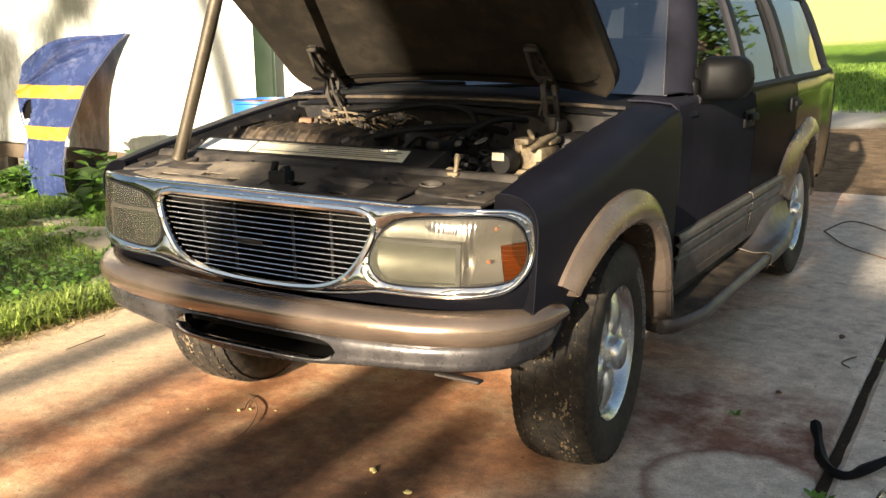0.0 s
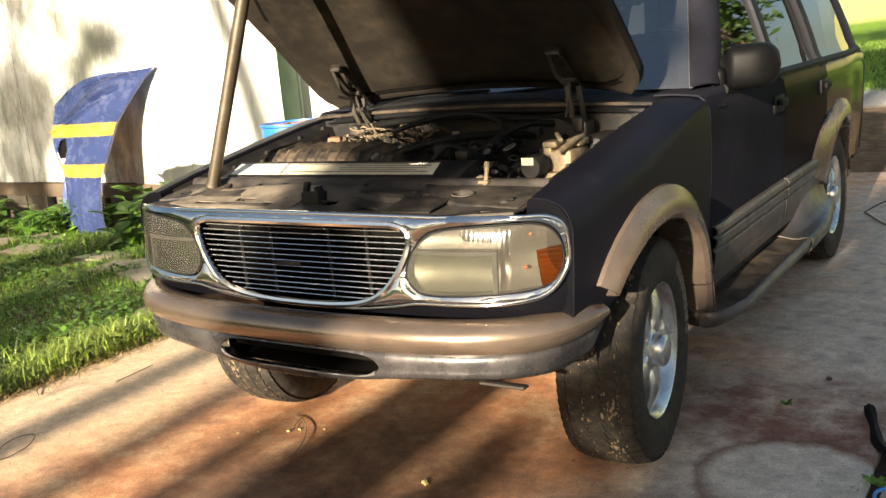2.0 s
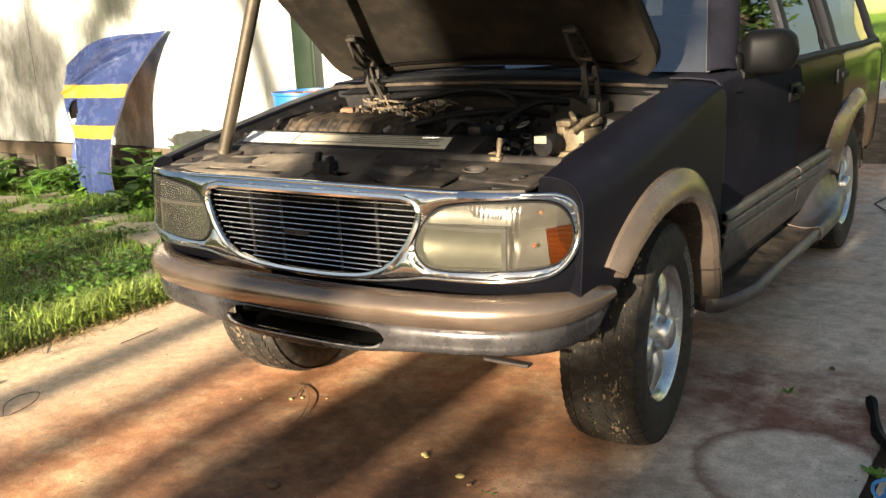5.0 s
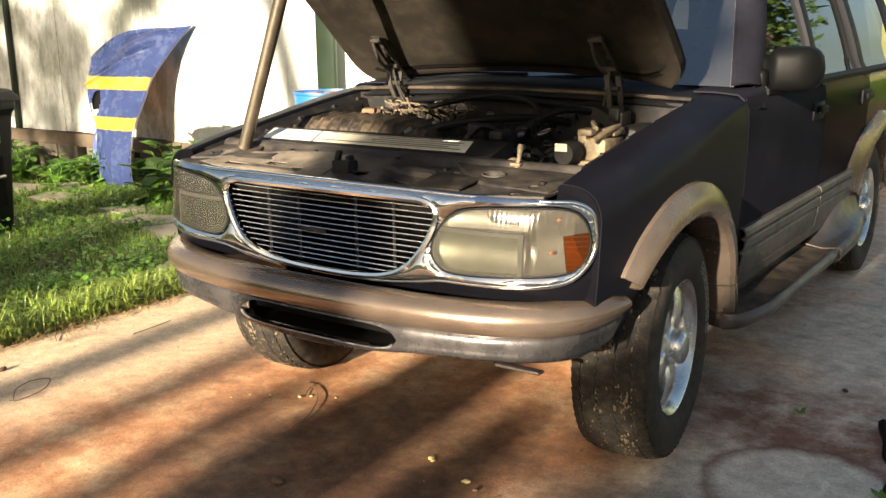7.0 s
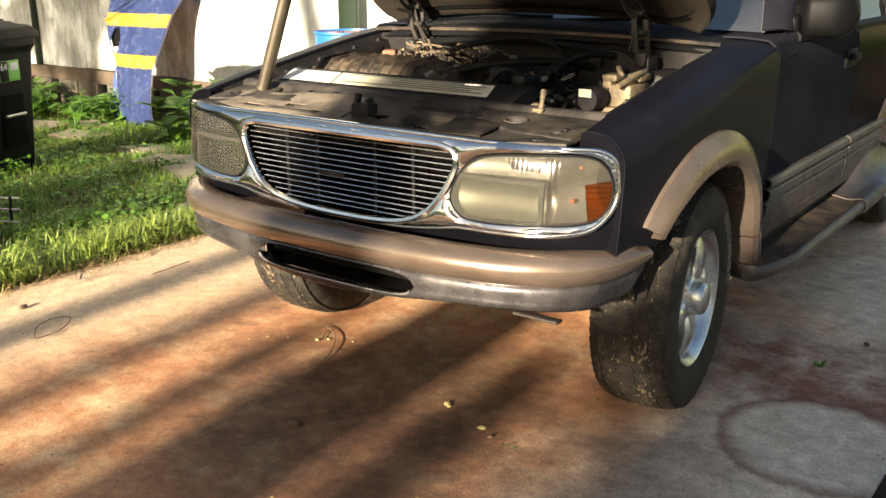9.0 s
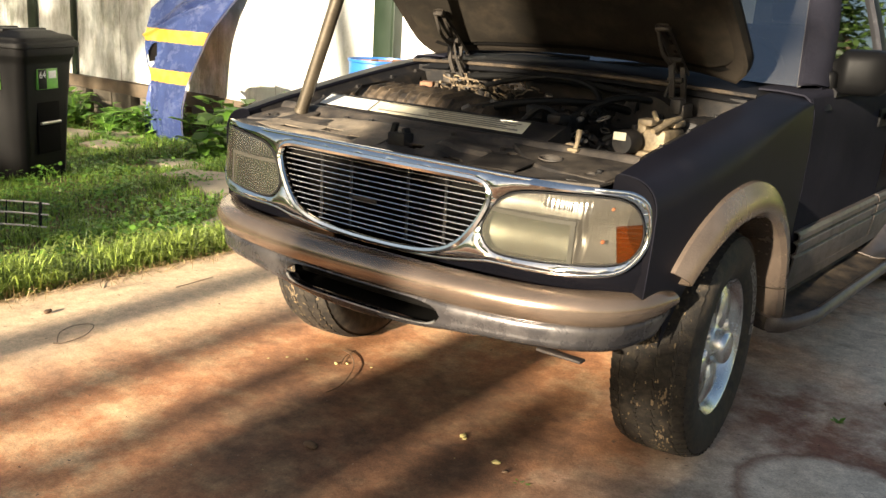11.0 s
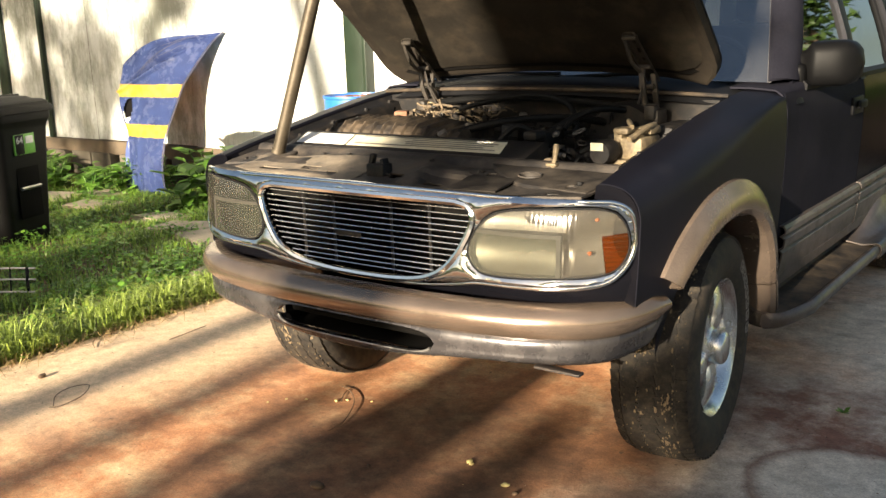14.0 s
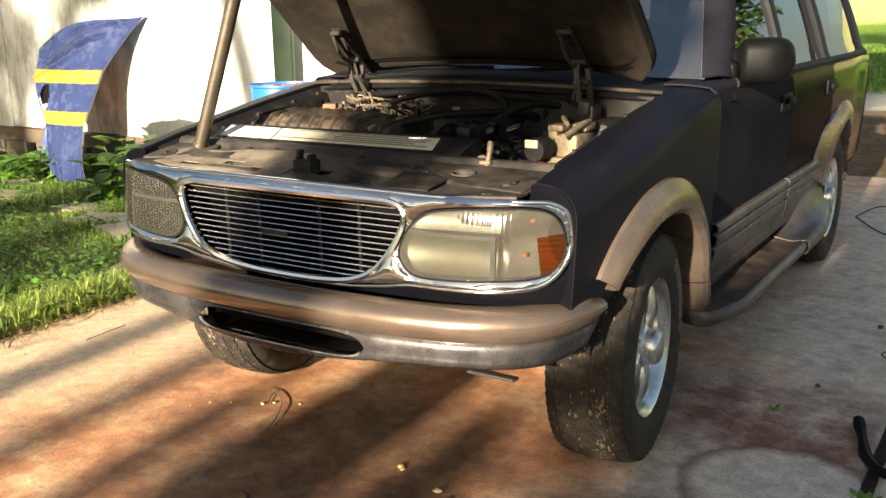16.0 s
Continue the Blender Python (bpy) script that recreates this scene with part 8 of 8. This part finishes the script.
def lawn(rr, n):
    x, y = rr.uniform(-10.0, -2.05, n), rr.uniform(-1.6, 4.75, n)
    cx, cy = rr.uniform(-8.0, -2.1, 900), rr.uniform(-1.6, 4.4, 900)
    pick, tuft = rr.randint(0, 900, n), rr.uniform(0, 1, n) < 0.45
    x, y = np.where(tuft, cx[pick] + rr.normal(0, 0.05, n), x), np.where(tuft, cy[pick] + rr.normal(0, 0.05, n), y)
    inside = (x < -2.06) & (y < 4.72)
    for sx, sy in STONES:
        inside &= ((x - sx) / 0.36) ** 2 + ((y - sy) / 0.25) ** 2 > 1
    x, y = x[inside], y[inside]
    n = len(x)
    keep = rr.uniform(0, 1, n) < np.clip(1.25 - 0.09 * (-2.05 - x), 0.35, 1)
    x, y = x[keep], y[keep]
    hs = np.array([0.75 + 0.6 * noise.noise((float(a) * 1.6, float(b) * 1.6, 0.0)) for a, b in zip(x, y)])
    ok = hs > 0.42
    return x[ok], y[ok], hs[ok]


def verge(rr, n):
    x = -2.08 - np.abs(rr.normal(0, 0.22, n))
    y = rr.uniform(-1.6, 4.2, n)
    hs = np.array([0.8 + 0.9 * noise.noise((float(a) * 2.5, float(b) * 3.0, 4.0)) for a, b in zip(x, y)])
    ok = hs > 0.35
    return x[ok], y[ok], np.clip(hs[ok], 0.35, 1.6)


blades("lawn_grass", lawn, 90000, 1, "blade", 0.04, 0.15, 0.0042, "uneven green lawn grass", 1.3)
blades("verge_grass", verge, 16000, 2, "verge_blade_sunlit", 0.05, 0.21, 0.0042, "taller green grass along the slab edge", 1.3)


def straw(rr, n):
    x = -2.04 - np.abs(rr.normal(0, 0.16, n)) + 0.03
    return x, rr.uniform(-1.6, 2.2, n), np.full(n, 1.0)


blades("dry_grass", straw, 3500, 3, "dry_blade", 0.03, 0.12, 0.003, "dry straw along the slab edge", 2.5)


def far_lawn(rr, n):
    x, y = rr.uniform(-7, 6, n), rr.uniform(14.4, 34, n)
    ok = (y > 16.2) | (y + x > 14.9) & (x > 0.35) & (x < 1.5)
    return x[ok], y[ok], np.full(int(ok.sum()), 1.0)


blades("far_grass", far_lawn, 26000, 4, "blade", 0.06, 0.14, 0.010, "mown grass beyond the dirt")


def small_leaves(name, spots_fn, n, seed, material, size, h0, label):
    """Many small pointed leaves at all angles in one mesh, for low weeds between the grass."""
    rr = np.random.RandomState(seed)
    xs, ys, hs = spots_fn(rr, n)
    n = len(xs)
    z = np.array([ground_z(float(a), float(b)) for a, b in zip(xs, ys)]) + rr.uniform(0.01, h0, n) * hs
    ang, l = rr.uniform(0, 2 * math.pi, n), size * rr.uniform(0.5, 1.4, n)
    d = np.stack([np.cos(ang), np.sin(ang), rr.uniform(-0.3, 0.6, n)], 1) * l[:, None]
    e = np.stack([-np.sin(ang), np.cos(ang), rr.uniform(-0.4, 0.4, n)], 1) * (l * rr.uniform(0.25, 0.45, n))[:, None]
    p = np.stack([xs, ys, z], 1)
    v = np.stack([p, p + d * 0.45 + e, p + d, p + d * 0.45 - e], 1).reshape(-1, 3)
    me = bpy.data.meshes.new(name)
    me.from_pydata(v.tolist(), [], (np.arange(n)[:, None] * 4 + np.arange(4)).tolist())
    me.materials.append(M[material])
    return tagged(new(name, me), label, "weeds", kind="stuff")


def weedy(x0, x1, y0, y1, patches, spread):
    def spots(rr, n):
        cx, cy = x1 - (x1 - x0) * rr.uniform(0, 1, patches) ** 1.3, rr.uniform(y0, y1, patches)
        k = rr.randint(0, patches, n)
        x, y = cx[k] + rr.normal(0, spread, n), cy[k] + rr.normal(0, spread, n)
        ok = (x < -2.07) & (y < 4.6)
        return x[ok], y[ok], rr.uniform(0.5, 1.2, patches)[k][ok]
    return spots


small_leaves("verge_weeds", weedy(-2.75, -2.08, -1.6, 3.6, 150, 0.07), 9000, 21, "verge_blade_sunlit", 0.028, 0.11, "low broad-leaved weeds along the slab edge")
def dirt_spots(rr, n):
    return rr.uniform(-0.6, 4.5, n), rr.uniform(6.9, 14.0, n), np.full(n, 0.2)


small_leaves("dirt_litter", dirt_spots, 3200, 23, "twig", 0.022, 0.05, "dead leaves strewn over the dirt")
small_leaves("lawn_weeds", weedy(-7.5, -2.5, -1.2, 4.3, 330, 0.10), 16000, 22, "weed", 0.034, 0.13, "low broad-leaved weeds in the lawn")


def broadleaf(name, x, y, height, n, size, seed, label, group):
    """A leafy plant: stalks with pointed oval leaves, each leaf folded along its rib."""
    rr = random.Random(seed)
    t = thing(name, (x, y, ground_z(x, y) - 0.01), label, "plant", group)
    bm, stem = bmesh.new(), bmesh.new()
    stalks = max(3, n // 7)
    for s in range(stalks):
        a = rr.uniform(0, 6.3)
        top = Vector((math.cos(a) * height * rr.uniform(0.15, 0.6), math.sin(a) * height * rr.uniform(0.15, 0.6), height * rr.uniform(0.55, 1.0)))
        pts = smooth_path([(0, 0, 0), top * 0.5 + Vector((0, 0, 0.06 * height)), top], 3)
        tube(stem, pts, 0.005, 5)
        for k in range(max(1, n // stalks)):
            o = pts[rr.randint(1, len(pts) - 1)]
            b = rr.uniform(0, 6.3)
            l = size * rr.uniform(0.6, 1.25)
            d = Vector((math.cos(b), math.sin(b), rr.uniform(-0.35, 0.5))).normalized() * l
            e = Vector((-math.sin(b), math.cos(b), 0)) * l * 0.33
            q = Vector((0, 0, l * 0.10))
            mid = [bm.verts.new(o + d * u - q * (u * u) + Vector((0, 0, -0.02 * l))) for u in (0.0, 0.33, 0.7, 1.0)]
            lf = [bm.verts.new(o + d * u + e * w - q * (u * u) + q * 0.5) for u, w in ((0.33, 1.0), (0.7, 0.72))]
            rg = [bm.verts.new(o + d * u - e * w - q * (u * u) + q * 0.5) for u, w in ((0.33, 1.0), (0.7, 0.72))]
            bm.faces.new((mid[0], mid[1], lf[0]))
            bm.faces.new((mid[1], mid[2], lf[1], lf[0]))
            bm.faces.new((mid[2], mid[3], lf[1]))
            bm.faces.new((mid[0], rg[0], mid[1]))
            bm.faces.new((mid[1], rg[0], rg[1], mid[2]))
            bm.faces.new((mid[2], rg[1], mid[3]))
    tagged(part("stem_growth", stem, "weed", t), kind="stuff")
    tagged(part("foliage", bm, "weed", t, smooth=50), kind="stuff")
    return t


WG, PG = "weeds along the barn", "broad-leaved plants by the panel"
for k, (x, y, h, n, s) in enumerate(((-5.45, 4.0, 0.52, 34, 0.25), (-5.05, 3.95, 0.5, 30, 0.24), (-4.6, 3.95, 0.5, 28, 0.2), (-5.7, 4.3, 0.55, 28, 0.24), (-6.2, 4.5, 0.42, 22, 0.18), (-4.2, 4.1, 0.6, 24, 0.2), (-4.75, 4.4, 0.72, 26, 0.2), (-3.9, 3.7, 0.5, 20, 0.18), (-5.35, 3.62, 0.40, 30, 0.22), (-5.25, 4.35, 0.6, 30, 0.24), (-7.1, 3.75, 0.32, 30, 0.15), (-6.95, 4.2, 0.45, 30, 0.17))):
    broadleaf("broadleaf_plant", x, y, h, n, s, 50 + k, "broad-leaved green plant growing beside the barn wall", PG)
for k in range(22):
    rr = random.Random(200 + k)
    x = -11.0 + k * 0.235 + rr.uniform(-0.1, 0.1)
    if -6.7 < x < -5.9:
        continue
    broadleaf("weed", x, 4.5 - rr.uniform(0.0, 0.5), rr.uniform(0.27, 0.48), 58, 0.15, 70 + k, "leafy green weed against the barn foundation", WG)
for k in range(60):
    rr = random.Random(300 + k)
    x, y = -2.25 - abs(rr.gauss(0, 0.55)), rr.uniform(-0.6, 3.2)
    broadleaf("clover_weed", x, y, rr.uniform(0.06, 0.13), 34, 0.045, 100 + k, "low clover-like weed in the lawn", "low weeds in the lawn")
